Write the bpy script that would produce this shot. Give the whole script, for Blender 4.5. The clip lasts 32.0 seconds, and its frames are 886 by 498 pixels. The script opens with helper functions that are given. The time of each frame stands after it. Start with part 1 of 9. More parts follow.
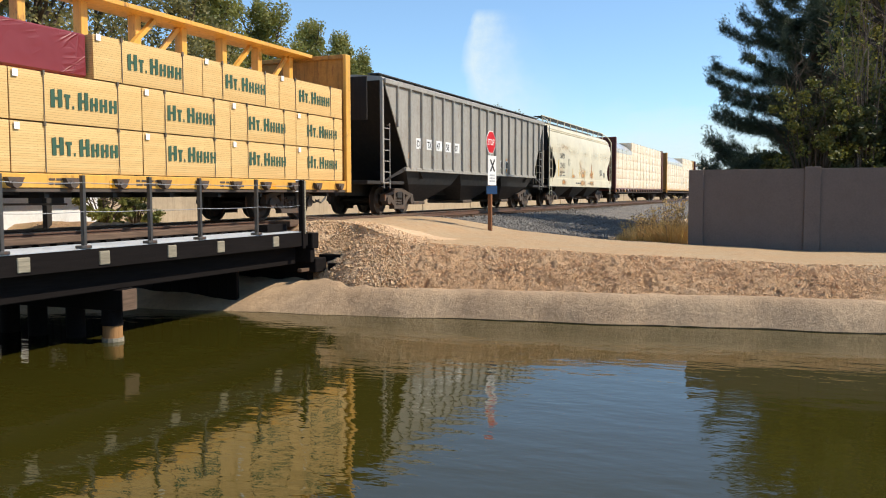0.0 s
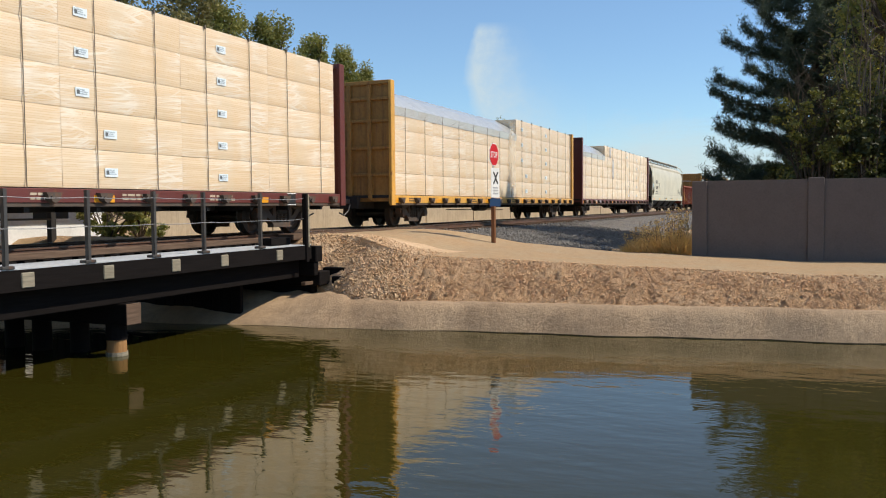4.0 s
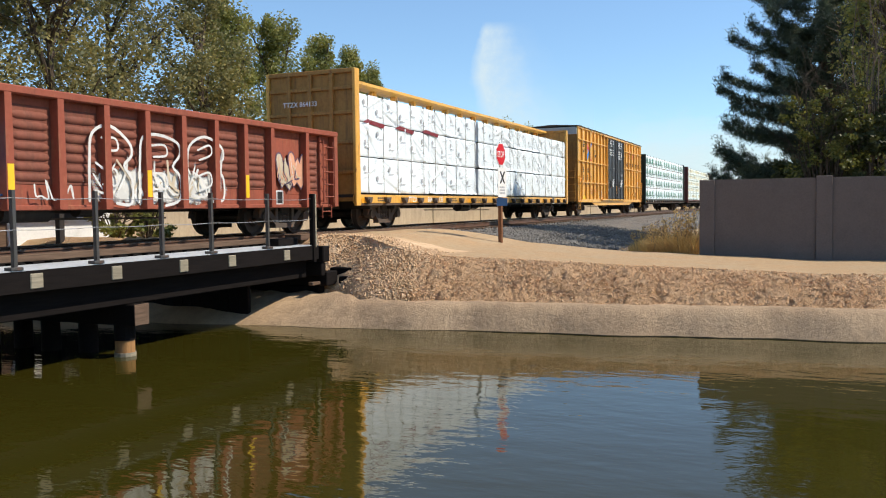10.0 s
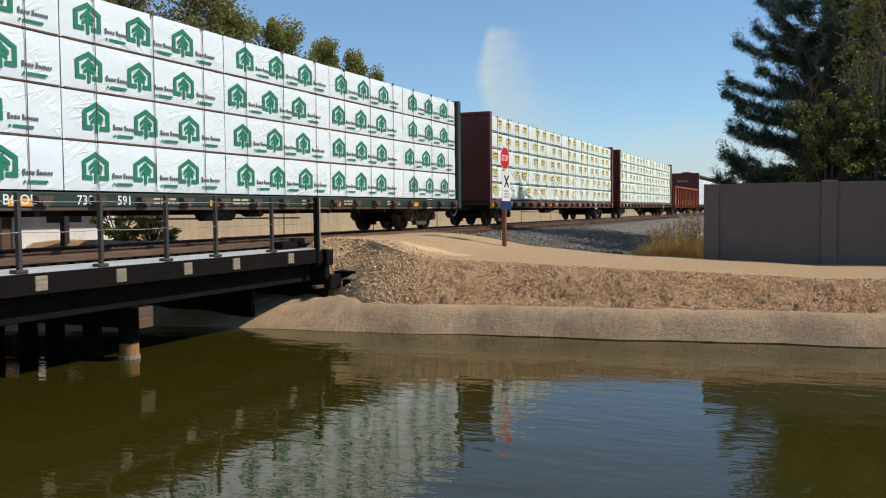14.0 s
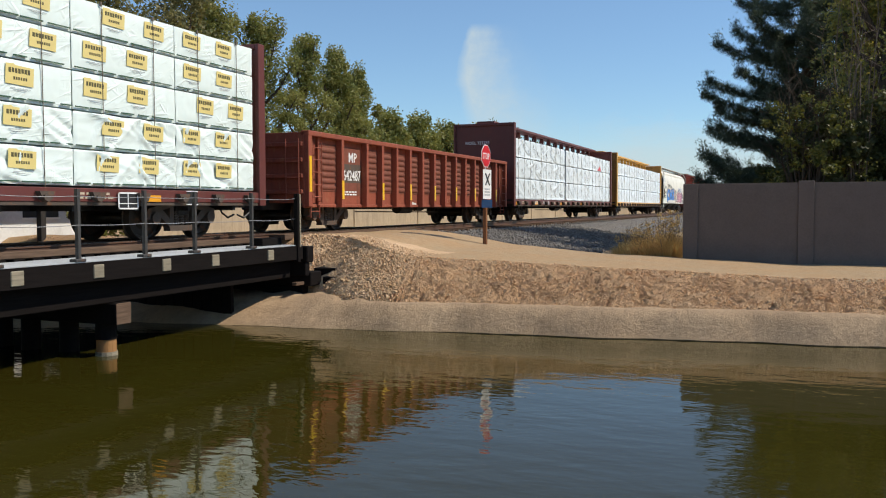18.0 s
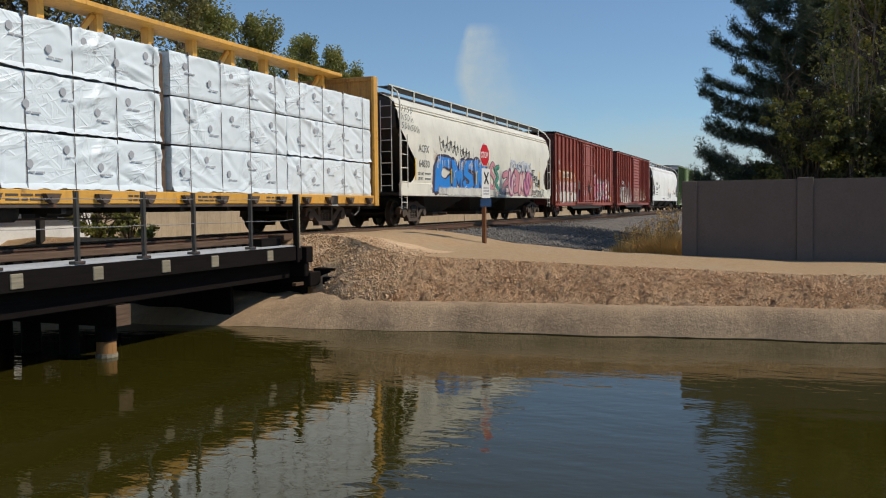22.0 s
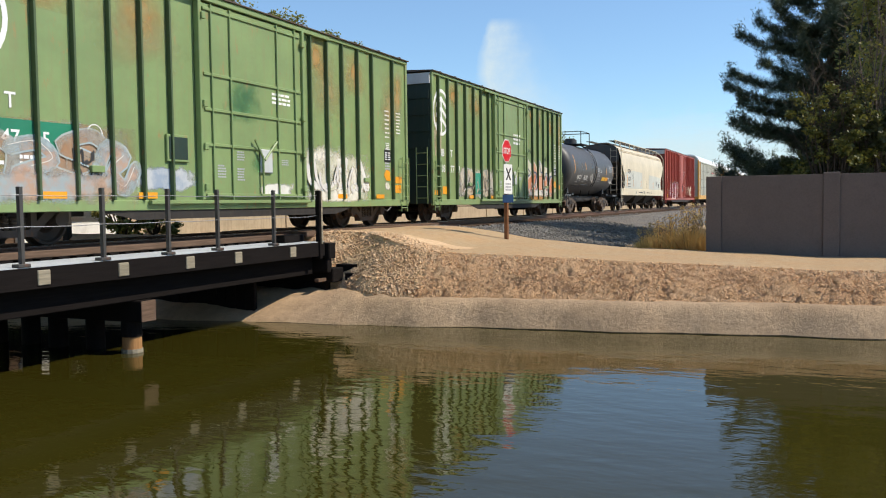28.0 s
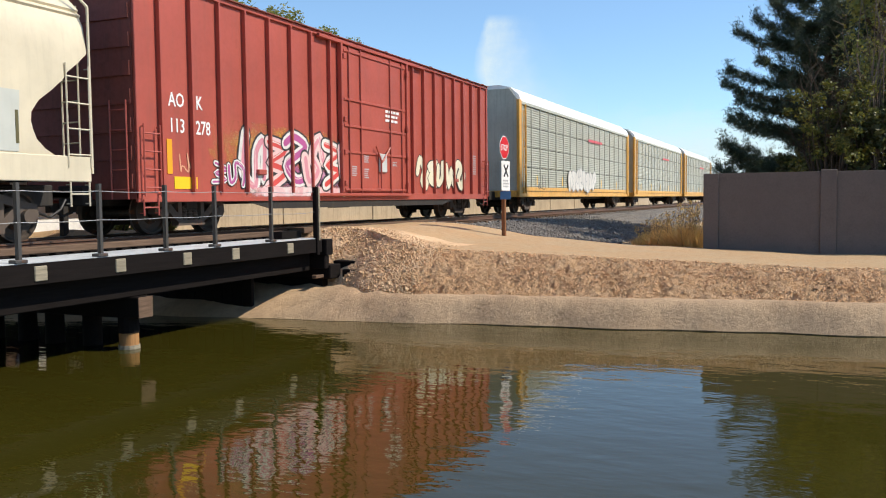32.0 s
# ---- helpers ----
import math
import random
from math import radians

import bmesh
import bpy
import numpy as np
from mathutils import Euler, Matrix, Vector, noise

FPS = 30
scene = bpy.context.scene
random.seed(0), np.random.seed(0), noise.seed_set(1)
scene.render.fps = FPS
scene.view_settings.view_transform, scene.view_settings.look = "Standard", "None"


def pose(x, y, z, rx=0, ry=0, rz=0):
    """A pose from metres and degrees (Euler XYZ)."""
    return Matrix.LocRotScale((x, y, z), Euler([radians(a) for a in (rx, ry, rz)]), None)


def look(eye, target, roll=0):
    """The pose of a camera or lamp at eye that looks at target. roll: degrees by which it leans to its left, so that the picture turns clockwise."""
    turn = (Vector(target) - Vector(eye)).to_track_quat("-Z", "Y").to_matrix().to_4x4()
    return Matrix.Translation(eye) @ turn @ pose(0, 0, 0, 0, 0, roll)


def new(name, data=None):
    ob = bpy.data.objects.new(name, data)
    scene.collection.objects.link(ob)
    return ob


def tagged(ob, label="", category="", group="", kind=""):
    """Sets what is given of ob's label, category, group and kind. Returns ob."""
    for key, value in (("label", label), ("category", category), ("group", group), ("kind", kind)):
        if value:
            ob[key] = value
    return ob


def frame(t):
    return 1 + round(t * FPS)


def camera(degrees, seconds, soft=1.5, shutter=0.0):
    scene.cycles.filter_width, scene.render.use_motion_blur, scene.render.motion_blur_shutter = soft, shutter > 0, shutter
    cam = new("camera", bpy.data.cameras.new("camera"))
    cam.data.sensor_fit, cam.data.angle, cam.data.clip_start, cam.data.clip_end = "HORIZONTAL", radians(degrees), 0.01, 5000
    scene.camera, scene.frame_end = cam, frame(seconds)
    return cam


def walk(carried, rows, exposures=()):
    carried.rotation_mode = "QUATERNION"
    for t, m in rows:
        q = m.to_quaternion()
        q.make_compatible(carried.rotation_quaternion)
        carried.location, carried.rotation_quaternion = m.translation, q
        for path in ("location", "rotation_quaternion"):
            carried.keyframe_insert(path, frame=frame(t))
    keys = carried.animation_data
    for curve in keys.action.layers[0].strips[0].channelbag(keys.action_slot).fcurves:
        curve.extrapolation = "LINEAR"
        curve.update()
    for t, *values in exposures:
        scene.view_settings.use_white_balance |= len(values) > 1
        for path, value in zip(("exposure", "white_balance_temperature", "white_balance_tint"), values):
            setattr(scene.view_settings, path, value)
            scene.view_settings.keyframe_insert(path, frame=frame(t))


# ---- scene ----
# World: rail top is z = 0, the track runs along x, the canal along y.
EYE = (0.0, 0.0, 0.67)
cam = camera(55.19, 32.0, soft=1.1)
# seconds, yaw, pitch, roll of the hand-held camera
TURNS = [(0, -67.41, -3.72, 0.18), (0.5, -67.46, -3.36, 0.21), (1, -67.36, -3.25, 0.35), (1.5, -67.08, -3.14, 0.41),
        (2, -67.17, -3.07, 0.48), (2.5, -67.17, -2.99, 0.48), (3, -67.31, -2.98, 0.53), (3.5, -67.20, -2.92, 0.47),
        (5.5, -67.22, -2.76, 0.54), (6, -67.19, -2.72, 0.51), (6.5, -66.89, -2.73, 0.53), (7, -66.73, -2.77, 0.53),
        (7.5, -66.64, -2.84, 0.60), (8, -66.45, -2.94, 0.68), (8.5, -66.31, -3.01, 0.67), (9, -66.30, -2.98, 0.72),
        (9.5, -66.32, -2.96, 0.67), (10, -66.72, -2.88, 0.69), (10.5, -66.54, -2.78, 0.67), (11, -66.26, -2.78, 0.67),
        (11.5, -66.29, -2.54, 0.63), (12, -66.33, -2.50, 0.63), (12.5, -66.43, -2.58, 0.59), (13, -66.08, -2.67, 0.60),
        (13.5, -66.18, -2.78, 0.56), (14, -66.45, -2.63, 0.56), (14.5, -67.11, -2.55, 0.59), (16.5, -66.51, -2.65, 0.43),
        (17, -67.04, -2.82, 0.24), (17.5, -67.48, -2.73, 0.12), (18, -67.74, -2.80, 0.14), (18.5, -67.88, -2.86, 0.26),
        (19, -67.95, -2.82, 0.24), (19.5, -68.22, -2.78, 0.26), (20, -68.09, -2.85, 0.45), (20.5, -68.51, -2.86, 0.58),
        (21, -68.31, -2.90, 0.58), (21.5, -67.67, -3.00, 0.61), (22, -67.81, -2.85, 0.59), (22.5, -67.76, -2.81, 0.56),
        (23, -66.97, -2.94, 0.59), (23.5, -66.38, -2.78, 0.67), (24, -66.22, -2.87, 0.67), (24.5, -66.48, -2.94, 0.72),
        (25, -66.66, -2.91, 0.63), (25.5, -66.61, -2.90, 0.65), (27.5, -66.93, -2.86, 0.59), (28, -66.32, -3.10, 0.72),
        (28.5, -66.37, -3.05, 0.63), (29, -66.22, -3.24, 0.55), (29.5, -66.35, -3.39, 0.66), (30, -66.49, -3.47, 0.65),
        (30.5, -66.48, -3.31, 0.53), (31, -66.50, -3.33, 0.54), (31.5, -66.71, -3.32, 0.55), (32, -66.49, -3.33, 0.61)]
# the camera darkens its picture while white loads pass
EXPOSURES = [(0, 0.1), (1, 0.15), (2, -0.06), (3, -0.13), (6, -0.4), (7, -0.33), (8, -0.31), (9, -0.2), (10, 0.02), (11, -0.57), (12, -0.52), (13, 0.04), (14, -0.37), (17, -0.33), (18, -0.33), (19, 0.05), (20, -0.33), (21, -0.57), (22, -0.68), (23, -0.44), (24, -0.2), (25, 0.03), (28, -0.04), (29, 0.1), (32, 0.08)]
walk(cam, [(t, pose(*EYE, 90 + p, r, y)) for t, y, p, r in TURNS],
     exposures=[(t, e - 0.05, 6560, 11) for t, e in EXPOSURES])

# ---- sky and sun ----
SUN_EL, SUN_AZ = 46.0, 159.0
world = bpy.data.worlds.new("world")
scene.world = world
world.use_nodes = True
sky = world.node_tree.nodes.new("ShaderNodeTexSky")
sky.sky_type, sky.sun_disc = "NISHITA", False
sky.sun_elevation, sky.sun_rotation = radians(SUN_EL), radians(SUN_AZ)
sky.air_density, sky.dust_density, sky.ozone_density = 1.0, 0.0, 2.4
background = world.node_tree.nodes["Background"]
background.inputs["Strength"].default_value = 0.135
tint = world.node_tree.nodes.new("ShaderNodeMix")
tint.data_type, tint.blend_type = "RGBA", "MULTIPLY"
tint.inputs[0].default_value = 1.0
tint.inputs[7].default_value = (0.78, 1.0, 1.17, 1)
world.node_tree.links.new(sky.outputs["Color"], tint.inputs[6])
# a thin even veil of high cloud pales the blue
veil = world.node_tree.nodes.new("ShaderNodeMix")
veil.data_type, veil.blend_type = "RGBA", "ADD"
veil.inputs[0].default_value = 1.0
veil.inputs[7].default_value = (0.58, 0.7, 0.68, 1)
world.node_tree.links.new(tint.outputs[2], veil.inputs[6])
world.node_tree.links.new(veil.outputs[2], background.inputs["Color"])
sun_data = bpy.data.lights.new("sun", "SUN")
sun_data.energy, sun_data.angle, sun_data.color = 5.5, radians(0.55), (1.0, 0.92, 0.78)
sun_way = Vector((math.sin(radians(SUN_AZ)) * math.cos(radians(SUN_EL)), math.cos(radians(SUN_AZ)) * math.cos(radians(SUN_EL)), math.sin(radians(SUN_EL))))
new("sun", sun_data).matrix_world = look(sun_way * 60, (0, 0, 0))
scene.view_settings.exposure = 0.0


# ---- materials ----
def nodes_of(name):
    m = bpy.data.materials.new(name)
    m.use_nodes = True
    t = m.node_tree
    return m, t, t.nodes["Principled BSDF"]


def coords(t, scale=(1, 1, 1), world_space=False):
    mp = t.nodes.new("ShaderNodeMapping")
    mp.inputs["Scale"].default_value = scale
    if world_space:
        g = t.nodes.new("ShaderNodeNewGeometry")
        t.links.new(g.outputs["Position"], mp.inputs["Vector"])
    else:
        c = t.nodes.new("ShaderNodeTexCoord")
        t.links.new(c.outputs["Object"], mp.inputs["Vector"])
    return mp.outputs["Vector"]


def noise_of(t, vec, scale, detail=4.0, rough=0.6):
    n = t.nodes.new("ShaderNodeTexNoise")
    n.inputs["Scale"].default_value, n.inputs["Detail"].default_value, n.inputs["Roughness"].default_value = scale, detail, rough
    t.links.new(vec, n.inputs["Vector"])
    return n.outputs["Fac"]


def ramp(t, fac, lo, hi, a=0.0, b=1.0):
    r = t.nodes.new("ShaderNodeMapRange")
    for k, v in zip((1, 2, 3, 4), (lo, hi, a, b)):
        r.inputs[k].default_value = v
    t.links.new(fac, r.inputs[0])
    return r.outputs[0]


def mix(t, fac, a, b, mode="MIX"):
    m = t.nodes.new("ShaderNodeMix")
    m.data_type, m.blend_type = "RGBA", mode
    for sock, v in ((m.inputs[0], fac), (m.inputs[6], a), (m.inputs[7], b)):
        if isinstance(v, (int, float)):
            sock.default_value = v
        elif isinstance(v, tuple):
            sock.default_value = (*v, 1)
        else:
            t.links.new(v, sock)
    return m.outputs[2]


def bump(t, bsdf, height, strength, dist):
    b = t.nodes.new("ShaderNodeBump")
    b.inputs["Strength"].default_value, b.inputs["Distance"].default_value = strength, dist
    t.links.new(height, b.inputs["Height"])
    t.links.new(b.outputs["Normal"], bsdf.inputs["Normal"])


def paint(name, col, rough=0.5, dirt=0.35, rust=0.0, metal=0.0, dirt_col=(0.09, 0.065, 0.045), rust_col=(0.2, 0.075, 0.025)):
    """Weathered paint: broad fading, streaks that run down, fine grime and rust spots."""
    m, t, b = nodes_of(name)
    v = coords(t)
    broad = noise_of(t, v, 0.7, 3)
    fine = noise_of(t, v, 9.0, 5, 0.7)
    streak = noise_of(t, coords(t, (5.0, 5.0, 0.35)), 1.6, 4, 0.65)
    c = mix(t, ramp(t, broad, 0.3, 0.75), tuple(x * 0.86 for x in col), tuple(min(1, x * 1.12) for x in col))
    c = mix(t, ramp(t, streak, 0.5, 0.85, 0, dirt), c, dirt_col)
    c = mix(t, ramp(t, fine, 0.45, 0.85, 0, dirt * 0.5), c, dirt_col)
    if rust:
        c = mix(t, ramp(t, noise_of(t, coords(t, (2.2, 2.2, 0.8)), 2.3, 6, 0.72), 0.62 - rust * 0.2, 0.72, 0, 1), c, rust_col)
    t.links.new(c, b.inputs["Base Color"])
    t.links.new(ramp(t, fine, 0.2, 0.8, max(0.05, rough - 0.12), min(1, rough + 0.15)), b.inputs["Roughness"])
    b.inputs["Metallic"].default_value = metal
    bump(t, b, fine, 0.25, 0.006)
    return m


def earth(name, a, b_, c_, scale=1.0, grit=0.02, rough=0.95):
    """Soil or gravel in three tones with coarse and fine relief."""
    m, t, b = nodes_of(name)
    v = coords(t, (1, 1, 1), True)
    big = noise_of(t, v, 0.55 * scale, 5, 0.6)
    mid = noise_of(t, v, 4.0 * scale, 6, 0.65)
    fine = noise_of(t, v, 32.0 * scale, 4, 0.7)
    col = mix(t, ramp(t, big, 0.35, 0.65), a, b_)
    col = mix(t, ramp(t, mid, 0.45, 0.75, 0, 0.75), col, c_)
    col = mix(t, ramp(t, fine, 0.35, 0.7, 0, 0.22), col, tuple(x * 0.45 for x in c_))
    t.links.new(col, b.inputs["Base Color"])
    b.inputs["Roughness"].default_value = rough
    b.inputs["Specular IOR Level"].default_value = 0.2
    add = t.nodes.new("ShaderNodeMath")
    add.operation = "MULTIPLY_ADD"
    add.inputs[1].default_value = 0.5
    t.links.new(fine, add.inputs[0])
    t.links.new(mid, add.inputs[2])
    bump(t, b, add.outputs[0], 1.0, grit)
    return m


def lining_mat():
    """Old sprayed concrete with rain streaks and a few scabbed places."""
    m, t, b = nodes_of("old_concrete")
    v = coords(t, (1, 1, 1), True)
    run = noise_of(t, coords(t, (1.2, 1.6, 1.4), True), 1.7, 6, 0.7)
    grain = noise_of(t, coords(t, (11, 11, 13), True), 1.0, 7, 0.75)
    big = noise_of(t, v, 0.5, 4)
    scab = noise_of(t, coords(t, (2.0, 1.5, 2.0), True), 1.7, 6, 0.75)
    c = mix(t, ramp(t, big, 0.35, 0.65), (0.42, 0.285, 0.17), (0.5, 0.35, 0.215))
    c = mix(t, ramp(t, run, 0.42, 0.72, 0, 0.6), c, (0.27, 0.185, 0.115))
    c = mix(t, ramp(t, grain, 0.5, 0.72, 0, 0.6), c, (0.28, 0.19, 0.12))
    c = mix(t, ramp(t, scab, 0.6, 0.72, 0, 0.5), c, (0.3, 0.22, 0.15))
    t.links.new(c, b.inputs["Base Color"])
    b.inputs["Roughness"].default_value = 0.95
    b.inputs["Specular IOR Level"].default_value = 0.15
    add = t.nodes.new("ShaderNodeMath")
    add.operation = "MULTIPLY_ADD"
    add.inputs[1].default_value = 0.8
    t.links.new(grain, add.inputs[0])
    t.links.new(run, add.inputs[2])
    bump(t, b, add.outputs[0], 1.0, 0.036)
    return m


def gravel_mat(name, lo, hi, scale):
    """Crushed stone: each cell of its own tone, with rounded relief."""
    m, t, b = nodes_of(name)
    v = coords(t, (1, 1, 1), True)
    vo = t.nodes.new("ShaderNodeTexVoronoi")
    vo.inputs["Scale"].default_value = scale
    t.links.new(v, vo.inputs["Vector"])
    sep = t.nodes.new("ShaderNodeSeparateColor")
    t.links.new(vo.outputs["Color"], sep.inputs[0])
    c = mix(t, sep.outputs[0], lo, hi)
    c = mix(t, ramp(t, noise_of(t, v, 0.6, 4), 0.4, 0.7, 0, 0.5), c, (0.26, 0.2, 0.14))
    t.links.new(c, b.inputs["Base Color"])
    b.inputs["Roughness"].default_value = 0.9
    bump(t, b, ramp(t, vo.outputs["Distance"], 0.0, 0.6, 1.0, 0.0), 1.0, 0.05)
    return m


def timber(name, col, rough=0.85, grain=(1, 14, 14), dark=0.45):
    m, t, b = nodes_of(name)
    g = noise_of(t, coords(t, grain), 1.5, 6, 0.7)
    w = noise_of(t, coords(t), 1.1, 3)
    c = mix(t, ramp(t, g, 0.35, 0.7), col, tuple(x * dark for x in col))
    c = mix(t, ramp(t, w, 0.4, 0.8, 0, 0.5), c, tuple(x * 0.6 for x in col))
    t.links.new(c, b.inputs["Base Color"])
    b.inputs["Roughness"].default_value = rough
    b.inputs["Specular IOR Level"].default_value = 0.12
    bump(t, b, g, 0.5, 0.01)
    return m


def shifted(t):
    """Object coordinates, moved by a random step on each object so that repeats differ."""
    c, o, k = t.nodes.new("ShaderNodeTexCoord"), t.nodes.new("ShaderNodeObjectInfo"), t.nodes.new("ShaderNodeVectorMath")
    k.operation = "MULTIPLY_ADD"
    t.links.new(o.outputs["Random"], k.inputs[0])
    k.inputs[1].default_value = (37.0, 0.0, 23.0)
    t.links.new(c.outputs["Object"], k.inputs[2])
    return k.outputs[0]


def crease(t, vec, angle, across, along, width, lo, hi):
    """Thin folds that run at an angle on an upright sheet, here and there."""
    rot = t.nodes.new("ShaderNodeVectorRotate")
    rot.rotation_type = "Y_AXIS"
    rot.inputs["Angle"].default_value = radians(angle)
    t.links.new(vec, rot.inputs["Vector"])
    mp = t.nodes.new("ShaderNodeMapping")
    mp.inputs["Scale"].default_value = (along, 1.0, across)
    t.links.new(rot.outputs[0], mp.inputs["Vector"])
    n = noise_of(t, mp.outputs[0], 1.0, 2, 0.5)
    d = t.nodes.new("ShaderNodeMath")
    d.operation = "ABSOLUTE"
    sub = t.nodes.new("ShaderNodeMath")
    sub.operation = "SUBTRACT"
    sub.inputs[1].default_value = 0.5
    t.links.new(n, sub.inputs[0])
    t.links.new(sub.outputs[0], d.inputs[0])
    line = ramp(t, d.outputs[0], 0.0, width, 1.0, 0.0)
    k = t.nodes.new("ShaderNodeMath")
    k.operation = "MULTIPLY"
    t.links.new(line, k.inputs[0])
    t.links.new(ramp(t, noise_of(t, vec, 0.9, 2, 0.5), lo, hi), k.inputs[1])
    return k.outputs[0]


def most(t, socks):
    out = socks[0]
    for s in socks[1:]:
        k = t.nodes.new("ShaderNodeMath")
        k.operation = "MAXIMUM"
        t.links.new(out, k.inputs[0])
        t.links.new(s, k.inputs[1])
        out = k.outputs[0]
    return out


def lumber_mat(name, col, gloss=0.0, joint=0.42):
    """Stacked sawn boards seen from the side: thin dark joints, each board of its own tone."""
    m, t, b = nodes_of(name)
    v = shifted(t)
    br = t.nodes.new("ShaderNodeTexBrick")
    br.offset = 0.37
    rot = t.nodes.new("ShaderNodeVectorRotate")
    rot.rotation_type = "EULER_XYZ"
    rot.inputs["Rotation"].default_value = (radians(-90), 0, 0)
    t.links.new(v, rot.inputs["Vector"])
    t.links.new(rot.outputs[0], br.inputs["Vector"])
    br.inputs["Scale"].default_value = 1.0
    br.inputs["Brick Width"].default_value, br.inputs["Row Height"].default_value, br.inputs["Mortar Size"].default_value = 4.9, 0.042, 0.0022
    br.inputs["Color1"].default_value = (*col, 1)
    br.inputs["Color2"].default_value = (col[0] * 0.92, col[1] * 0.87, col[2] * 0.8, 1)
    br.inputs["Mortar"].default_value = (col[0] * joint, col[1] * joint * 0.8, col[2] * joint * 0.55, 1)
    g = noise_of(t, coords(t, (0.8, 6, 18)), 2.0, 5, 0.65)
    c = mix(t, ramp(t, g, 0.4, 0.75, 0, 0.35), br.outputs["Color"], (col[0] * 0.75, col[1] * 0.6, col[2] * 0.38))
    c = mix(t, ramp(t, noise_of(t, v, 0.5, 3), 0.35, 0.7, 0, 0.25), c, (col[0] * 0.85, col[1] * 0.7, col[2] * 0.5))
    b.inputs["Roughness"].default_value = 0.75
    if gloss:
        # clear plastic drawn over the wood: slack folds, cloudy where it doubles, sheen painted white along the creases
        folds = most(t, [crease(t, v, 9, 6.0, 0.16, 0.03, 0.45, 0.6), crease(t, v, -14, 4.6, 0.18, 0.024, 0.5, 0.64), crease(t, v, 27, 7.0, 0.2, 0.026, 0.56, 0.66), crease(t, v, 3, 9.0, 0.12, 0.035, 0.42, 0.6)])
        cloud = ramp(t, noise_of(t, coords(t, (1.1, 1, 0.25)), 1.0, 2), 0.52, 0.62, 0, 0.45)
        c = mix(t, cloud, c, (0.72, 0.58, 0.4))
        c = mix(t, ramp(t, folds, 0.0, 0.9, 0, 0.55), c, (0.93, 0.88, 0.78))
        b.inputs["Coat Weight"].default_value = gloss
        b.inputs["Coat Roughness"].default_value = 0.2
        bn = t.nodes.new("ShaderNodeBump")
        bn.inputs["Strength"].default_value, bn.inputs["Distance"].default_value = 0.7, 0.05
        t.links.new(folds, bn.inputs["Height"])
        t.links.new(bn.outputs[0], b.inputs["Coat Normal"])
    t.links.new(c, b.inputs["Base Color"])
    return m


def film_mat(name, col, rough=0.45, depth=0.03):
    """White woven lumber wrap, drawn tight: long slanting folds, ripples near the seams."""
    m, t, b = nodes_of(name)
    v = shifted(t)
    w1 = noise_of(t, v, 1.6, 2, 0.5)
    folds = most(t, [crease(t, v, 33, 3.2, 0.45, 0.05, 0.46, 0.56), crease(t, v, -38, 2.6, 0.4, 0.045, 0.5, 0.6), crease(t, v, 12, 3.6, 0.35, 0.06, 0.48, 0.6), crease(t, v, 80, 2.4, 0.5, 0.04, 0.52, 0.64)])
    c = mix(t, ramp(t, noise_of(t, v, 0.6, 4), 0.5, 0.8, 0, 0.2), col, tuple(x * 0.85 for x in col))
    t.links.new(c, b.inputs["Base Color"])
    b.inputs["Roughness"].default_value = rough
    add = t.nodes.new("ShaderNodeMath")
    add.operation = "MULTIPLY_ADD"
    add.inputs[1].default_value = 0.4
    t.links.new(folds, add.inputs[0])
    t.links.new(w1, add.inputs[2])
    bump(t, b, add.outputs[0], 0.9, depth)
    return m


def haze(name, col, other, low=0.42, grain=3.0, soft=0.22, top=0.95):
    """Thin sprayed or rubbed paint that fades out towards its edges in an uneven way."""
    m, t, b = nodes_of(name)
    tc = t.nodes.new("ShaderNodeTexCoord")
    v = shifted(t)
    sep = t.nodes.new("ShaderNodeSeparateXYZ")
    t.links.new(tc.outputs["Generated"], sep.inputs[0])

    def rim(sock):
        k = t.nodes.new("ShaderNodeMath")
        k.operation = "PINGPONG"
        k.inputs[1].default_value = 0.5
        t.links.new(sock, k.inputs[0])
        return ramp(t, k.outputs[0], 0.0, 0.2 + soft * 0.4)
    k = t.nodes.new("ShaderNodeMath")
    k.operation = "MULTIPLY"
    t.links.new(rim(sep.outputs[0]), k.inputs[0])
    t.links.new(rim(sep.outputs[2]), k.inputs[1])
    n = noise_of(t, v, grain, 6, 0.68)
    add = t.nodes.new("ShaderNodeMath")
    add.operation = "MULTIPLY_ADD"
    add.inputs[1].default_value = 0.55
    t.links.new(k.outputs[0], add.inputs[0])
    t.links.new(n, add.inputs[2])
    alpha = ramp(t, add.outputs[0], 1.02 - low, 1.02 - low + soft, 0.0, top)
    t.links.new(mix(t, ramp(t, noise_of(t, v, 1.7, 5, 0.65), 0.42, 0.58), col, other), b.inputs["Base Color"])
    b.inputs["Roughness"].default_value = 0.6
    tr = t.nodes.new("ShaderNodeBsdfTransparent")
    mx = t.nodes.new("ShaderNodeMixShader")
    t.links.new(alpha, mx.inputs[0])
    t.links.new(tr.outputs[0], mx.inputs[1])
    t.links.new(b.outputs[0], mx.inputs[2])
    t.links.new(mx.outputs[0], t.nodes["Material Output"].inputs["Surface"])
    return m


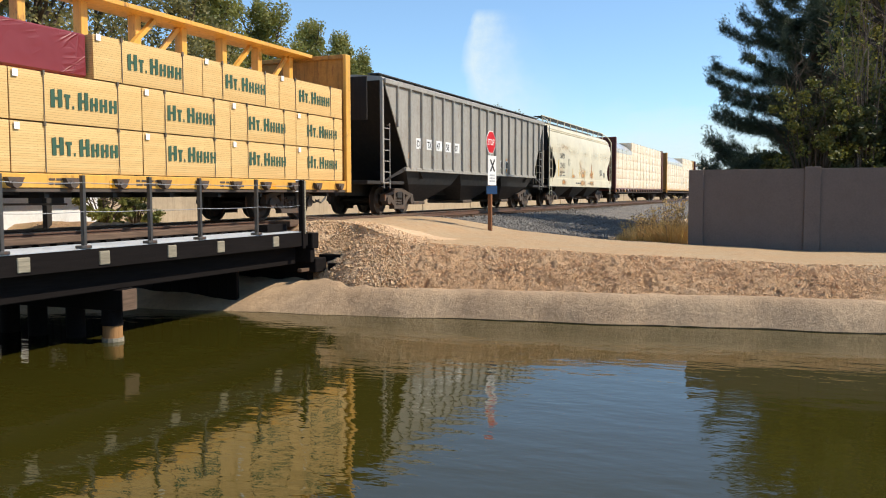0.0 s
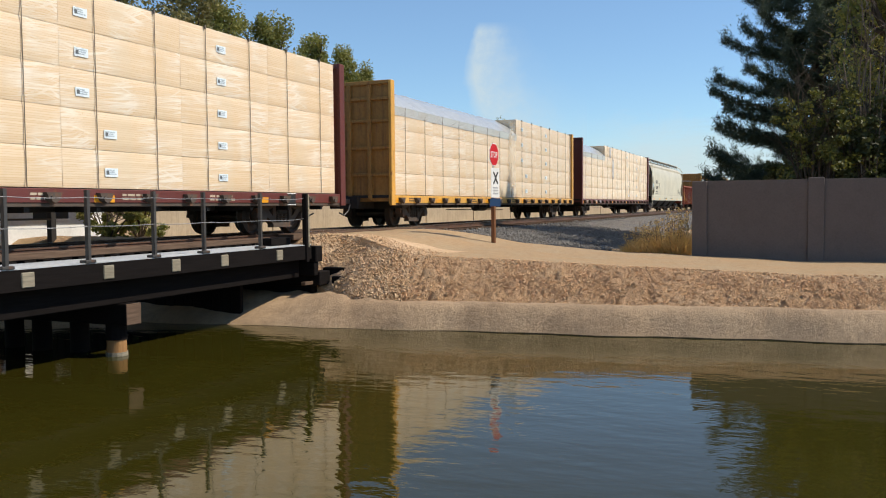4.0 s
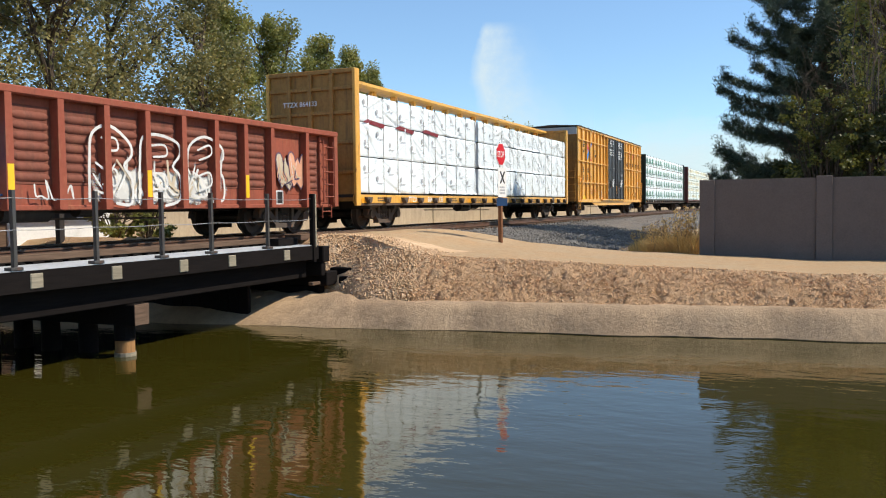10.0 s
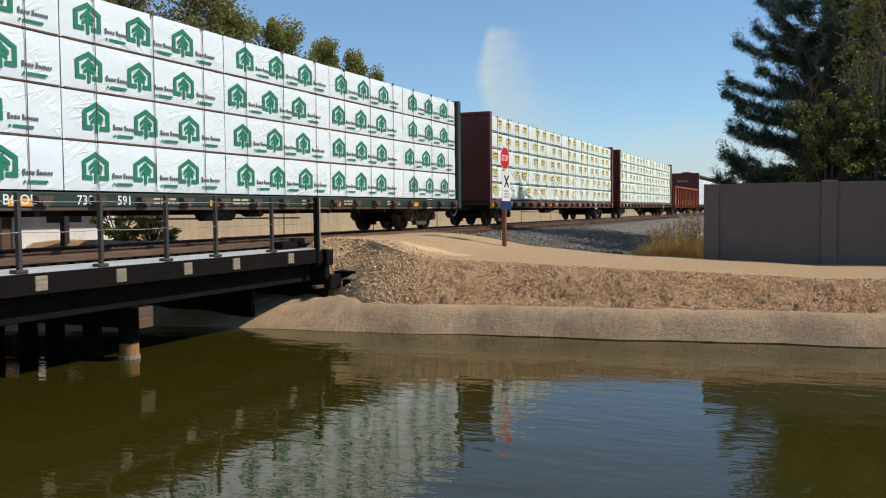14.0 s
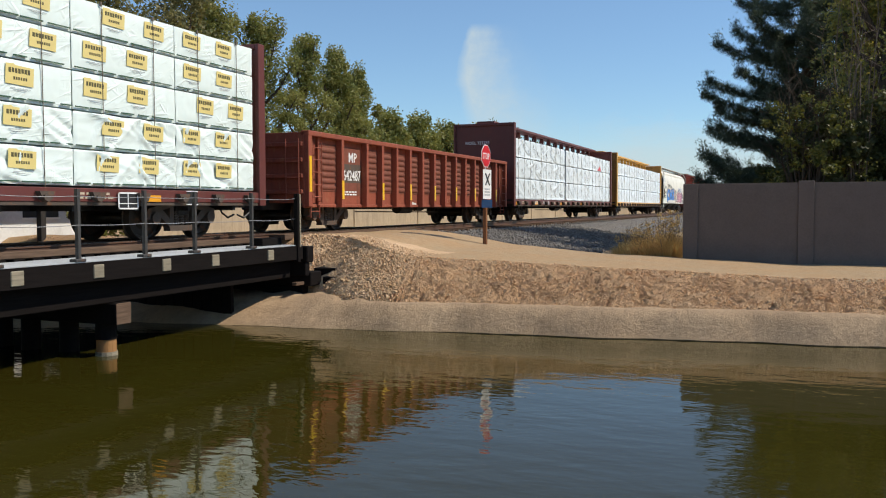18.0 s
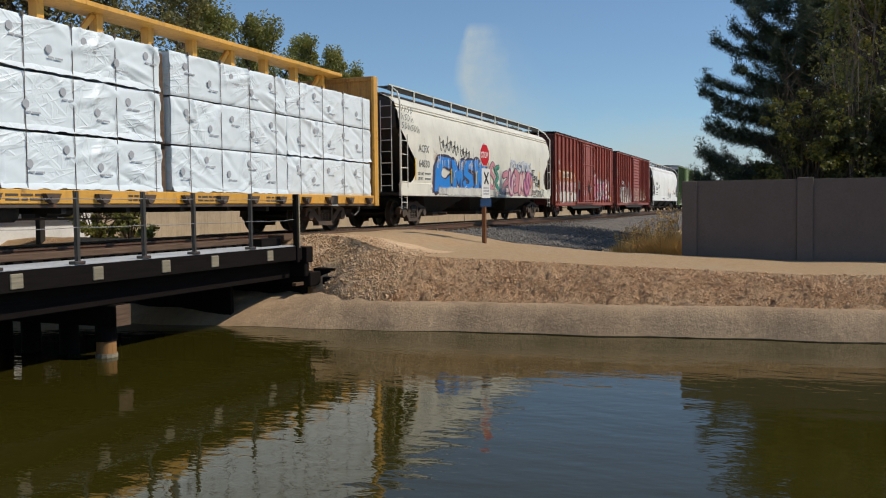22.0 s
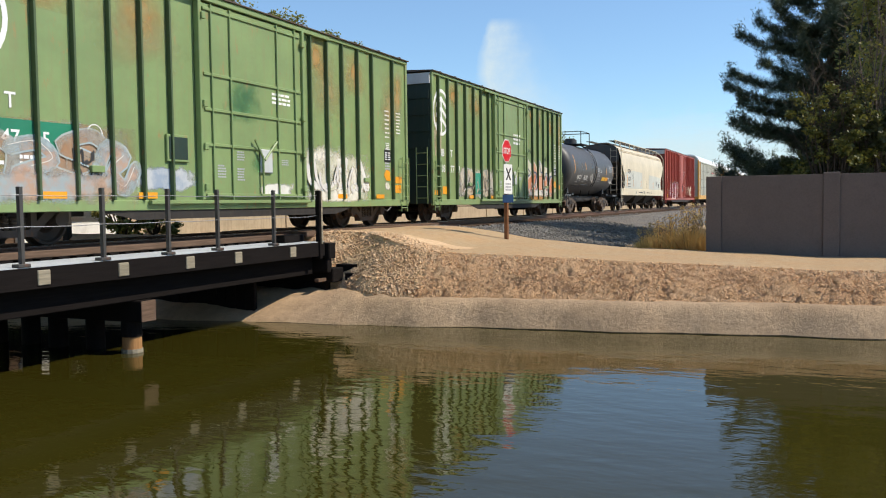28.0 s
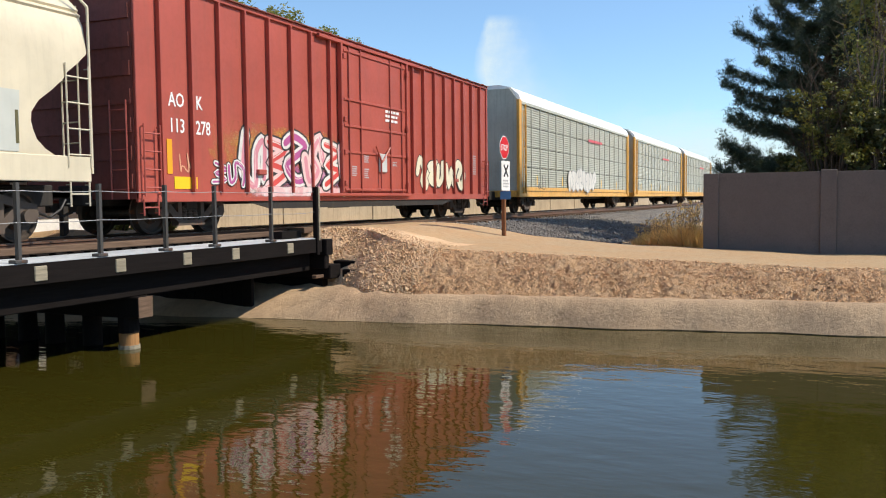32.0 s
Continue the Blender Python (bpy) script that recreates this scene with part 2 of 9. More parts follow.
def leaf_mat(name, a, b_, c_):
    m, t, b = nodes_of(name)
    g = t.nodes.new("ShaderNodeNewGeometry")
    c = mix(t, g.outputs["Random Per Island"], a, b_)
    c = mix(t, ramp(t, noise_of(t, coords(t), 0.5, 3), 0.45, 0.7), c, c_)
    t.links.new(c, b.inputs["Base Color"])
    b.inputs["Roughness"].default_value = 0.55
    b.inputs["Transmission Weight"].default_value = 0.0
    tr = t.nodes.new("ShaderNodeBsdfTranslucent")
    t.links.new(c, tr.inputs["Color"])
    mx = t.nodes.new("ShaderNodeMixShader")
    mx.inputs[0].default_value = 0.42
    t.links.new(b.outputs[0], mx.inputs[1])
    t.links.new(tr.outputs[0], mx.inputs[2])
    t.links.new(mx.outputs[0], t.nodes["Material Output"].inputs["Surface"])
    return m


def water_mat():
    m, t, b = nodes_of("canal_water")
    v = coords(t, (1, 1, 1), True)
    murk = noise_of(t, v, 0.12, 3)
    t.links.new(mix(t, ramp(t, murk, 0.3, 0.7), (0.032, 0.027, 0.0034), (0.038, 0.033, 0.0046)), b.inputs["Base Color"])
    b.inputs["Roughness"].default_value = 0.02
    b.inputs["IOR"].default_value = 1.36
    w1 = noise_of(t, coords(t, (1.0, 0.55, 1), True), 0.8, 3, 0.5)
    w2 = noise_of(t, coords(t, (1.5, 0.7, 1), True), 3.4, 3, 0.55)
    add = t.nodes.new("ShaderNodeMath")
    add.operation = "MULTIPLY_ADD"
    add.inputs[1].default_value = 0.22
    t.links.new(w2, add.inputs[0])
    t.links.new(w1, add.inputs[2])
    calm = ramp(t, noise_of(t, v, 0.25, 3), 0.35, 0.65, 0.5, 1.0)
    bn = t.nodes.new("ShaderNodeBump")
    bn.inputs["Distance"].default_value = 0.024
    t.links.new(calm, bn.inputs["Strength"])
    t.links.new(add.outputs[0], bn.inputs["Height"])
    t.links.new(bn.outputs[0], b.inputs["Normal"])
    return m


M = dict(
    road=earth("dirt_road", (0.5, 0.33, 0.18), (0.47, 0.345, 0.21), (0.37, 0.22, 0.105), 1.7, 0.022),
    bank=earth("loose_earth", (0.74, 0.46, 0.26), (0.76, 0.51, 0.31), (0.6, 0.335, 0.16), 2.3, 0.1),
    lining=lining_mat(),
    ballast=gravel_mat("ballast", (0.035, 0.032, 0.029), (0.235, 0.213, 0.185), 13.0),
    grey_stone=earth("ballast_stone", (0.19, 0.176, 0.158), (0.31, 0.285, 0.252), (0.11, 0.102, 0.09), 2.0, 0.01),
    stone=earth("grey_stone", (0.6, 0.4, 0.225), (0.76, 0.54, 0.34), (0.4, 0.24, 0.13), 3.0, 0.012),
    clod=earth("clod", (0.7, 0.44, 0.25), (0.74, 0.5, 0.3), (0.62, 0.37, 0.19), 1.5, 0.01),
    water=water_mat(),
    block=earth("painted_block", (0.15, 0.122, 0.108), (0.168, 0.136, 0.121), (0.136, 0.111, 0.098), 0.7, 0.004, 0.9),
    tan_wall=paint("tan_wall", (0.43, 0.35, 0.245), 0.9, 0.75, 0.0, 0.0, (0.15, 0.115, 0.075)),
    # wet waterline earth; the same near-black paints the shade under the bridge
    wet_shade_earth=earth("wet_edge", (0.05, 0.035, 0.022), (0.07, 0.05, 0.03), (0.04, 0.03, 0.02), 1.0, 0.02, 0.6),
    cable=paint("grey_cable", (0.3, 0.3, 0.3), 0.5, 0.2, 0.0, 0.4),
    creosote=timber("creosoted_timber", (0.012, 0.009, 0.008), 0.85),
    old_timber=timber("weathered_timber", (0.17, 0.11, 0.075), 0.9),
    pile=timber("pile_wood", (0.42, 0.22, 0.09), 0.9, (10, 10, 1)),
    tie_end=timber("sawn_end", (0.36, 0.31, 0.225), 0.9),
    galv=paint("galvanised", (0.55, 0.57, 0.58), 0.5, 0.3, 0.0, 0.3),
    steel=paint("dark_steel", (0.09, 0.085, 0.08), 0.5, 0.3, 0.25, 0.5),
    rail=paint("rusted_rail", (0.13, 0.065, 0.04), 0.6, 0.4, 0.3, 0.2),
    rail_top=paint("polished_rail", (0.5, 0.48, 0.46), 0.25, 0.1, 0.0, 1.0),
    black=paint("black_paint", (0.016, 0.016, 0.017), 0.5, 0.25),
    grime=paint("brake_grime", (0.085, 0.062, 0.047), 0.8, 0.5, 0.3),
    under=paint("underframe_black", (0.018, 0.015, 0.013), 0.75, 0.35, 0.0),
    wheel=paint("wheel_steel", (0.055, 0.04, 0.03), 0.6, 0.4, 0.35, 0.4),
    yellow=paint("rail_yellow", (0.74, 0.385, 0.07), 0.45, 0.4, 0.14),
    orange=paint("reflective_orange", (0.8, 0.34, 0.02), 0.35, 0.08),
    reflector=paint("reflective_yellow", (0.85, 0.5, 0.02), 0.35, 0.08),
    # grime on yellow, its base darkened to hold the shade of car ends
    shaded_grimy_yellow=paint("shaded_grimy_yellow", (0.4, 0.2, 0.045), 0.7, 0.95, 0.1, 0.0, (0.09, 0.05, 0.025)),
    # grimy oxide for roof and ends; its darker base also holds the ends' shade
    dark_grimy_oxide=paint("dark_grimy_oxide", (0.22, 0.052, 0.036), 0.7, 0.6, 0.0, 0.0, (0.04, 0.02, 0.016)),
    maroon=paint("maroon_paint", (0.13, 0.028, 0.022), 0.5, 0.3, 0.06),
    oxide=paint("oxide_red", (0.32, 0.072, 0.048), 0.55, 0.3, 0.06),
    red=paint("freight_red", (0.385, 0.074, 0.05), 0.5, 0.22, 0.0),
    gondola=paint("rust_brown", (0.29, 0.066, 0.032), 0.75, 0.55, 0.4, 0.0, (0.07, 0.032, 0.022), (0.31, 0.11, 0.05)),
    gondola_stain=paint("stained_brown", (0.2, 0.056, 0.031), 0.8, 0.85, 0.45, 0.0, (0.06, 0.03, 0.02), (0.22, 0.08, 0.04)),
    green=paint("freight_green", (0.205, 0.295, 0.115), 0.5, 0.5, 0.12, 0.0, (0.24, 0.2, 0.1), (0.32, 0.2, 0.08)),
    # dark green that paints the ribs' shadow lines onto the ribs
    rib_shade_green=paint("rib_shade_green", (0.06, 0.1, 0.04), 0.6, 0.5, 0.1, 0.0, (0.04, 0.035, 0.02)),
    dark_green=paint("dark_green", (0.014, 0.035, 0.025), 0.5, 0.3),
    beige=paint("hopper_beige", (0.58, 0.53, 0.4), 0.45, 0.12, 0.0),
    stained=paint("hopper_stained", (0.62, 0.57, 0.42), 0.5, 0.3, 0.06, 0.0, (0.36, 0.24, 0.12), (0.42, 0.22, 0.09)),
    pale_cream=paint("hopper_pale", (0.8, 0.775, 0.67), 0.5, 0.12, 0.0),
    cream=paint("hopper_cream", (0.62, 0.54, 0.39), 0.5, 0.14, 0.0),
    seam=paint("weld_grey", (0.4, 0.37, 0.3), 0.6, 0.3),
    white_car=paint("hopper_white", (0.84, 0.83, 0.79), 0.45, 0.08, 0.0),
    grey_car=paint("hopper_grey", (0.37, 0.345, 0.3), 0.5, 0.7, 0.1, 0.0, (0.13, 0.105, 0.085), (0.22, 0.13, 0.08)),
    patch_pale=paint("repaint_grey", (0.5, 0.505, 0.45), 0.5, 0.1),
    patch_grey=paint("patch_grey", (0.5, 0.52, 0.51), 0.5, 0.1),
    tank=paint("tank_black", (0.058, 0.06, 0.064), 0.5, 0.45, 0.0, 0.0, (0.14, 0.14, 0.138)),
    silver=paint("autorack_silver", (0.44, 0.45, 0.38), 0.5, 0.35, 0.0, 0.0),
    white=paint("white_lettering", (0.82, 0.82, 0.8), 0.5, 0.1),
    white_roof=paint("white_roof", (0.82, 0.82, 0.82), 0.4, 0.08),
    dark=paint("black_lettering", (0.03, 0.03, 0.032), 0.6, 0.1),
    mark_green=paint("print_green", (0.012, 0.2, 0.11), 0.5, 0.05),
    ink_green=paint("stencil_green", (0.03, 0.09, 0.05), 0.7, 0.15),
    mark_brown=paint("print_brown", (0.1, 0.085, 0.03), 0.5, 0.05),
    mark_tan=paint("print_tan", (0.78, 0.63, 0.235), 0.5, 0.05),
    print_pale=paint("print_pale_blue", (0.45, 0.52, 0.56), 0.5, 0.05),
    mark_dark=paint("print_dark_grey", (0.13, 0.14, 0.14), 0.5, 0.05),
    mark_grey=paint("print_grey", (0.42, 0.43, 0.45), 0.5, 0.05),
    faded_red=paint("faded_red", (0.5, 0.1, 0.045), 0.6, 0.3),
    sign_red=paint("sign_red", (0.62, 0.02, 0.03), 0.35, 0.05),
    sign_post=timber("sign_post", (0.26, 0.12, 0.06), 0.9, (10, 10, 1)),
    sign_blue=paint("sign_blue", (0.03, 0.1, 0.24), 0.4, 0.05),
    sign_white=paint("sign_white", (0.82, 0.82, 0.8), 0.4, 0.05),
    lumber=lumber_mat("bare_lumber", (0.74, 0.5, 0.21)),
    wrapped=lumber_mat("film_wrapped_lumber", (0.83, 0.665, 0.47), 0.6, 0.74),
    film=film_mat("white_wrap", (0.76, 0.83, 0.86)),
    green_film=film_mat("green_white_wrap", (0.79, 0.88, 0.83), 0.4),
    clear=film_mat("cloudy_plastic", (0.5, 0.5, 0.48), 0.2),
    smoky=haze("smoky_plastic", (0.6, 0.58, 0.55), (0.35, 0.36, 0.38), 0.62, 2.4, 0.35, 0.85),
    milky=haze("milky_plastic", (0.8, 0.66, 0.46), (0.86, 0.76, 0.6), 0.55, 2.0, 0.5, 0.75),
    red_wrap=film_mat("red_wrap", (0.2, 0.02, 0.025), 0.5),
    strap=paint("steel_strap", (0.13, 0.1, 0.07), 0.5, 0.1),
    house_white=earth("white_stucco", (0.75, 0.75, 0.74), (0.8, 0.8, 0.79), (0.68, 0.67, 0.65), 0.5, 0.004),
    roof=paint("roof_shingle", (0.12, 0.1, 0.09), 0.9, 0.3),
    leaf_a=leaf_mat("poplar_leaf", (0.19, 0.215, 0.05), (0.38, 0.335, 0.09), (0.15, 0.175, 0.048)),
    leaf_b=leaf_mat("olive_leaf", (0.125, 0.125, 0.042), (0.38, 0.31, 0.1), (0.11, 0.125, 0.06)),
    leaf_p=leaf_mat("pine_needle", (0.045, 0.065, 0.036), (0.1, 0.125, 0.066), (0.06, 0.085, 0.05)),
    leaf_y=leaf_mat("yellow_leaf", (0.075, 0.095, 0.02), (0.28, 0.25, 0.045), (0.09, 0.1, 0.025)),
    dry=leaf_mat("dry_brush", (0.68, 0.43, 0.14), (0.78, 0.56, 0.23), (0.56, 0.4, 0.18)),
    twig=timber("dry_twig", (0.26, 0.2, 0.155), 0.95, (9, 9, 1.2)),
    leaf_o=leaf_mat("olive_green_leaf", (0.2, 0.215, 0.055), (0.52, 0.44, 0.09), (0.17, 0.19, 0.06)),
    leaf_d=leaf_mat("dark_leaf", (0.07, 0.085, 0.028), (0.13, 0.13, 0.045), (0.05, 0.06, 0.022)),
    bark=timber("bark", (0.12, 0.09, 0.065), 0.95, (9, 9, 1.2)),
    haze_white=haze("white_overspray", (0.74, 0.72, 0.66), (0.6, 0.58, 0.53)),
    haze_rub=haze("rubbed_white", (0.72, 0.69, 0.6), (0.5, 0.5, 0.38), 0.5, 5.0, 0.3),
    haze_peach=haze("peach_overspray", (0.66, 0.22, 0.1), (0.7, 0.36, 0.22), 0.6),
    haze_pink=haze("pink_overspray", (0.68, 0.36, 0.36), (0.72, 0.6, 0.58), 0.5),
    haze_orange=haze("orange_overspray", (0.62, 0.2, 0.06), (0.66, 0.27, 0.1), 0.62, 2.0, 0.4, 0.9),
    haze_amber=haze("amber_overspray", (0.6, 0.34, 0.06), (0.55, 0.3, 0.1), 0.5, 2.6, 0.5, 0.8),
    haze_mauve=haze("mauve_overspray", (0.48, 0.14, 0.32), (0.6, 0.3, 0.4), 0.55, 2.2, 0.5, 0.85),
    haze_clay=haze("clay_overspray", (0.42, 0.24, 0.13), (0.36, 0.28, 0.2), 0.62, 2.2, 0.5, 0.75),
    haze_sky=haze("pale_blue_overspray", (0.36, 0.46, 0.5), (0.42, 0.46, 0.44), 0.7, 3.0, 0.4, 0.85),
    haze_sandy=haze("sandy_overspray", (0.52, 0.47, 0.38), (0.44, 0.44, 0.4), 0.75, 3.0, 0.4, 0.92),
    haze_cyan=haze("bright_blue_overspray", (0.02, 0.28, 0.66), (0.2, 0.45, 0.65), 0.6, 2.6, 0.5, 0.95),
    haze_blue=haze("blue_grey_overspray", (0.3, 0.36, 0.45), (0.5, 0.52, 0.54)),
    haze_dusk=haze("purple_overspray", (0.09, 0.05, 0.1), (0.14, 0.06, 0.09), 0.5, 3.0, 0.4, 0.8),
    haze_mix=haze("worn_graffiti", (0.5, 0.33, 0.24), (0.36, 0.42, 0.44), 0.52, 2.6, 0.4, 0.85),
    haze_rust=haze("rust_stain", (0.45, 0.22, 0.07), (0.55, 0.32, 0.13), 0.34, 2.4, 0.6, 0.55),
    haze_orange_rust=haze("orange_rust_stain", (0.5, 0.2, 0.04), (0.56, 0.32, 0.12), 0.45, 3.0, 0.5, 0.8),
    haze_tan=haze("tan_dust_stain", (0.56, 0.42, 0.24), (0.6, 0.5, 0.33), 0.5, 1.0, 0.9, 0.5),
    haze_scuff=haze("rubbed_scuff", (0.26, 0.26, 0.25), (0.2, 0.19, 0.18), 0.42, 3.0, 0.6, 0.6),
    haze_sun=haze("sun_faded_orange", (0.5, 0.27, 0.08), (0.42, 0.33, 0.14), 0.5, 1.3, 0.6, 0.75),
    haze_fade=haze("sun_faded_paint", (0.36, 0.34, 0.16), (0.42, 0.31, 0.14), 0.42, 1.3, 0.6, 0.7),
    haze_green=haze("dark_green_touch", (0.02, 0.2, 0.07), (0.03, 0.16, 0.07), 0.45, 3.0, 0.5, 0.6),
    spray_blue=paint("spray_blue", (0.012, 0.24, 0.74), 0.5, 0.08),
    spray_pink=paint("spray_pink", (0.62, 0.25, 0.3), 0.5, 0.12),
    spray_peach=paint("spray_peach", (0.66, 0.33, 0.2), 0.5, 0.15),
    spray_navy=paint("spray_navy", (0.03, 0.07, 0.17), 0.5, 0.2),
    spray_plum=paint("spray_plum", (0.1, 0.06, 0.1), 0.5, 0.15),
    spray_mauve=paint("spray_mauve", (0.42, 0.09, 0.26), 0.5, 0.12),
    spray_pale_pink=paint("spray_pale_pink", (0.72, 0.5, 0.48), 0.5, 0.12),
    spray_cream=paint("spray_cream", (0.72, 0.67, 0.5), 0.5, 0.15),
    spray_white=paint("spray_white", (0.68, 0.66, 0.62), 0.55, 0.25),
    spray_grey=paint("spray_grey", (0.38, 0.4, 0.42), 0.55, 0.3),
    rim_purple=paint("rim_purple", (0.05, 0.03, 0.06), 0.5, 0.2),
    spray_purple=paint("spray_purple", (0.16, 0.1, 0.2), 0.5, 0.2),
    spray_red=paint("spray_red", (0.6, 0.07, 0.06), 0.5, 0.1),
    spray_teal=paint("spray_teal", (0.03, 0.3, 0.2), 0.5, 0.1),
    spray_sand=paint("spray_sand", (0.55, 0.45, 0.32), 0.55, 0.25),
)


# ---- mesh helpers ----
class Shape:
    """Collects vertices and faces of one part."""

    def __init__(self):
        self.v, self.f = [], []

    def add(self, verts, faces):
        n = len(self.v)
        self.v += [tuple(p) for p in verts]
        self.f += [tuple(i + n for i in q) for q in faces]
        return self

    def box(self, a, b):
        x0, y0, z0 = a
        x1, y1, z1 = b
        return self.add([(x0, y0, z0), (x1, y0, z0), (x1, y1, z0), (x0, y1, z0), (x0, y0, z1), (x1, y0, z1), (x1, y1, z1), (x0, y1, z1)],
                        [(0, 3, 2, 1), (4, 5, 6, 7), (0, 1, 5, 4), (1, 2, 6, 5), (2, 3, 7, 6), (3, 0, 4, 7)])

    def slab(self, a, b, c=0.02):
        """A box with its edges cut off by c."""
        mid = [(p + q) / 2 for p, q in zip(a, b)]
        half = [abs(q - p) / 2 for p, q in zip(a, b)]
        c = min(c, min(half) * 0.8)
        bm = bmesh.new()
        bmesh.ops.create_cube(bm, size=2)
        for p in bm.verts:
            p.co = Vector([m + s * h for m, s, h in zip(mid, p.co, half)])
        bmesh.ops.bevel(bm, geom=bm.edges[:], offset=c, segments=1, affect="EDGES")
        bm.verts.index_update()
        self.add([p.co for p in bm.verts], [[p.index for p in f.verts] for f in bm.faces])
        bm.free()
        return self

    def rod(self, p, q, r, n=6, r2=None):
        p, q = Vector(p), Vector(q)
        r2 = r if r2 is None else r2
        d = (q - p).normalized()
        a = d.orthogonal().normalized()
        c = d.cross(a)
        ring = [(math.cos(2 * math.pi * i / n), math.sin(2 * math.pi * i / n)) for i in range(n)]
        verts = [p + (a * x + c * y) * r for x, y in ring] + [q + (a * x + c * y) * r2 for x, y in ring]
        faces = [(i, (i + 1) % n, n + (i + 1) % n, n + i) for i in range(n)] + [tuple(range(n))[::-1], tuple(range(n, 2 * n))]
        return self.add(verts, faces)

    def bars(self, pts, r, n=6):
        for p, q in zip(pts, pts[1:]):
            self.rod(p, q, r, n)
        return self

    def prism(self, pts, y0, y1):
        """A polygon in x and z, drawn out along y."""
        n = len(pts)
        return self.add([(x, y0, z) for x, z in pts] + [(x, y1, z) for x, z in pts],
                        [tuple(range(n)), tuple(range(n, 2 * n))[::-1]] + [(i, n + i, n + (i + 1) % n, (i + 1) % n) for i in range(n)])

    def along(self, pts, x0, x1):
        """A polygon in y and z, drawn out along x."""
        n = len(pts)
        return self.add([(x0, y, z) for y, z in pts] + [(x1, y, z) for y, z in pts],
                        [tuple(range(n))[::-1], tuple(range(n, 2 * n))] + [(i, (i + 1) % n, n + (i + 1) % n, n + i) for i in range(n)])

    def loft(self, rings, closed=True, caps=False):
        n = len(rings[0])
        verts = [p for r in rings for p in r]
        faces = []
        for k in range(len(rings) - 1):
            for i in range(n if closed else n - 1):
                j = (i + 1) % n
                faces.append((k * n + i, k * n + j, (k + 1) * n + j, (k + 1) * n + i))
        if caps:
            faces += [tuple(range(n))[::-1], tuple((len(rings) - 1) * n + i for i in range(n))]
        return self.add(verts, faces)

    def mesh(self, name, material, smooth=False):
        me = bpy.data.meshes.new(name)
        me.from_pydata(self.v, [], self.f)
        me.materials.append(material)
        if smooth:
            me.shade_smooth()
            me.set_sharp_from_angle(angle=radians(40))
        me.update()
        return me


def part(name, shape, material, parent, label="", smooth=False):
    ob = new(name, shape if isinstance(shape, bpy.types.Mesh) else shape.mesh(name, material, smooth))
    ob.parent = parent
    return tagged(ob, label)


def at_place(ob, x, y, z):
    ob.location = (x, y, z)
    return ob


LETTERS = {}


def lettering(text, x, z, size, material, parent, y=-1.506, face="side", name="lettering", shear=0.0, squeeze=1.0):
    """Flat raised letters on the near side of a car, from x to the right and z up."""
    key = (text, size, material.name, shear, squeeze)
    if key not in LETTERS:
        cu = bpy.data.curves.new("letters", "FONT")
        cu.body, cu.size, cu.extrude, cu.resolution_u, cu.shear = text, size, 0.002, 2, shear
        cu.offset = size * 0.012
        tmp = new("letters", cu)
        me = bpy.data.meshes.new_from_object(tmp)
        bpy.data.objects.remove(tmp)
        me.materials.clear()
        me.materials.append(material)
        me.transform(Matrix.Diagonal((squeeze, 1, 1, 1)))
        me.transform(Matrix.Rotation(radians(90), 4, "X"))
        LETTERS[key] = me
    ob = part(name, LETTERS[key], material, parent)
    ob.location = (x, y, z)
    if face == "end":
        ob.rotation_euler = (0, 0, radians(-90))
    return ob


def small_print(x, z, w, h, rows, material, parent, y=-1.506, name="small_print", seed=0):
    """Rows of unreadable print as plain bars."""
    rnd = random.Random(seed + int(x * 100) + rows)
    s = Shape()
    for i in range(rows):
        zz = z + h * (i + 0.5) / rows
        a = x
        while a < x + w * rnd.uniform(0.75, 1.0):
            ln = rnd.uniform(0.12, 0.3) * w
            s.box((a, y - 0.002, zz - h / rows * 0.28), (min(a + ln, x + w), y + 0.002, zz + h / rows * 0.28))
            a += ln + 0.05 * w
    return part(name, s, material, parent)


def panel(x0, z0, x1, z1, material, parent, name="reflector", y=-1.506, label=""):
    return part(name, Shape().box((x0, y - 0.003, z0), (x1, y + 0.003, z1)), material, parent, label)


# ---- ground, canal and banks ----
TRACK_Y, WATER_Z = 13.35, -1.93


def smooth01(a, b, x):
    u = min(1.0, max(0.0, (x - a) / (b - a)))
    return u * u * (3 - 2 * u)


def edge_x(y):
    """Where the water meets the far bank."""
    return 17.2 - 0.145 * max(-40, min(y, 30)) + 0.06 * math.sin(y * 1.3) + 0.04 * math.sin(y * 3.1)


def lining_run(y):
    return 0.62 + 1.5 * smooth01(8.3, 11.2, y) 


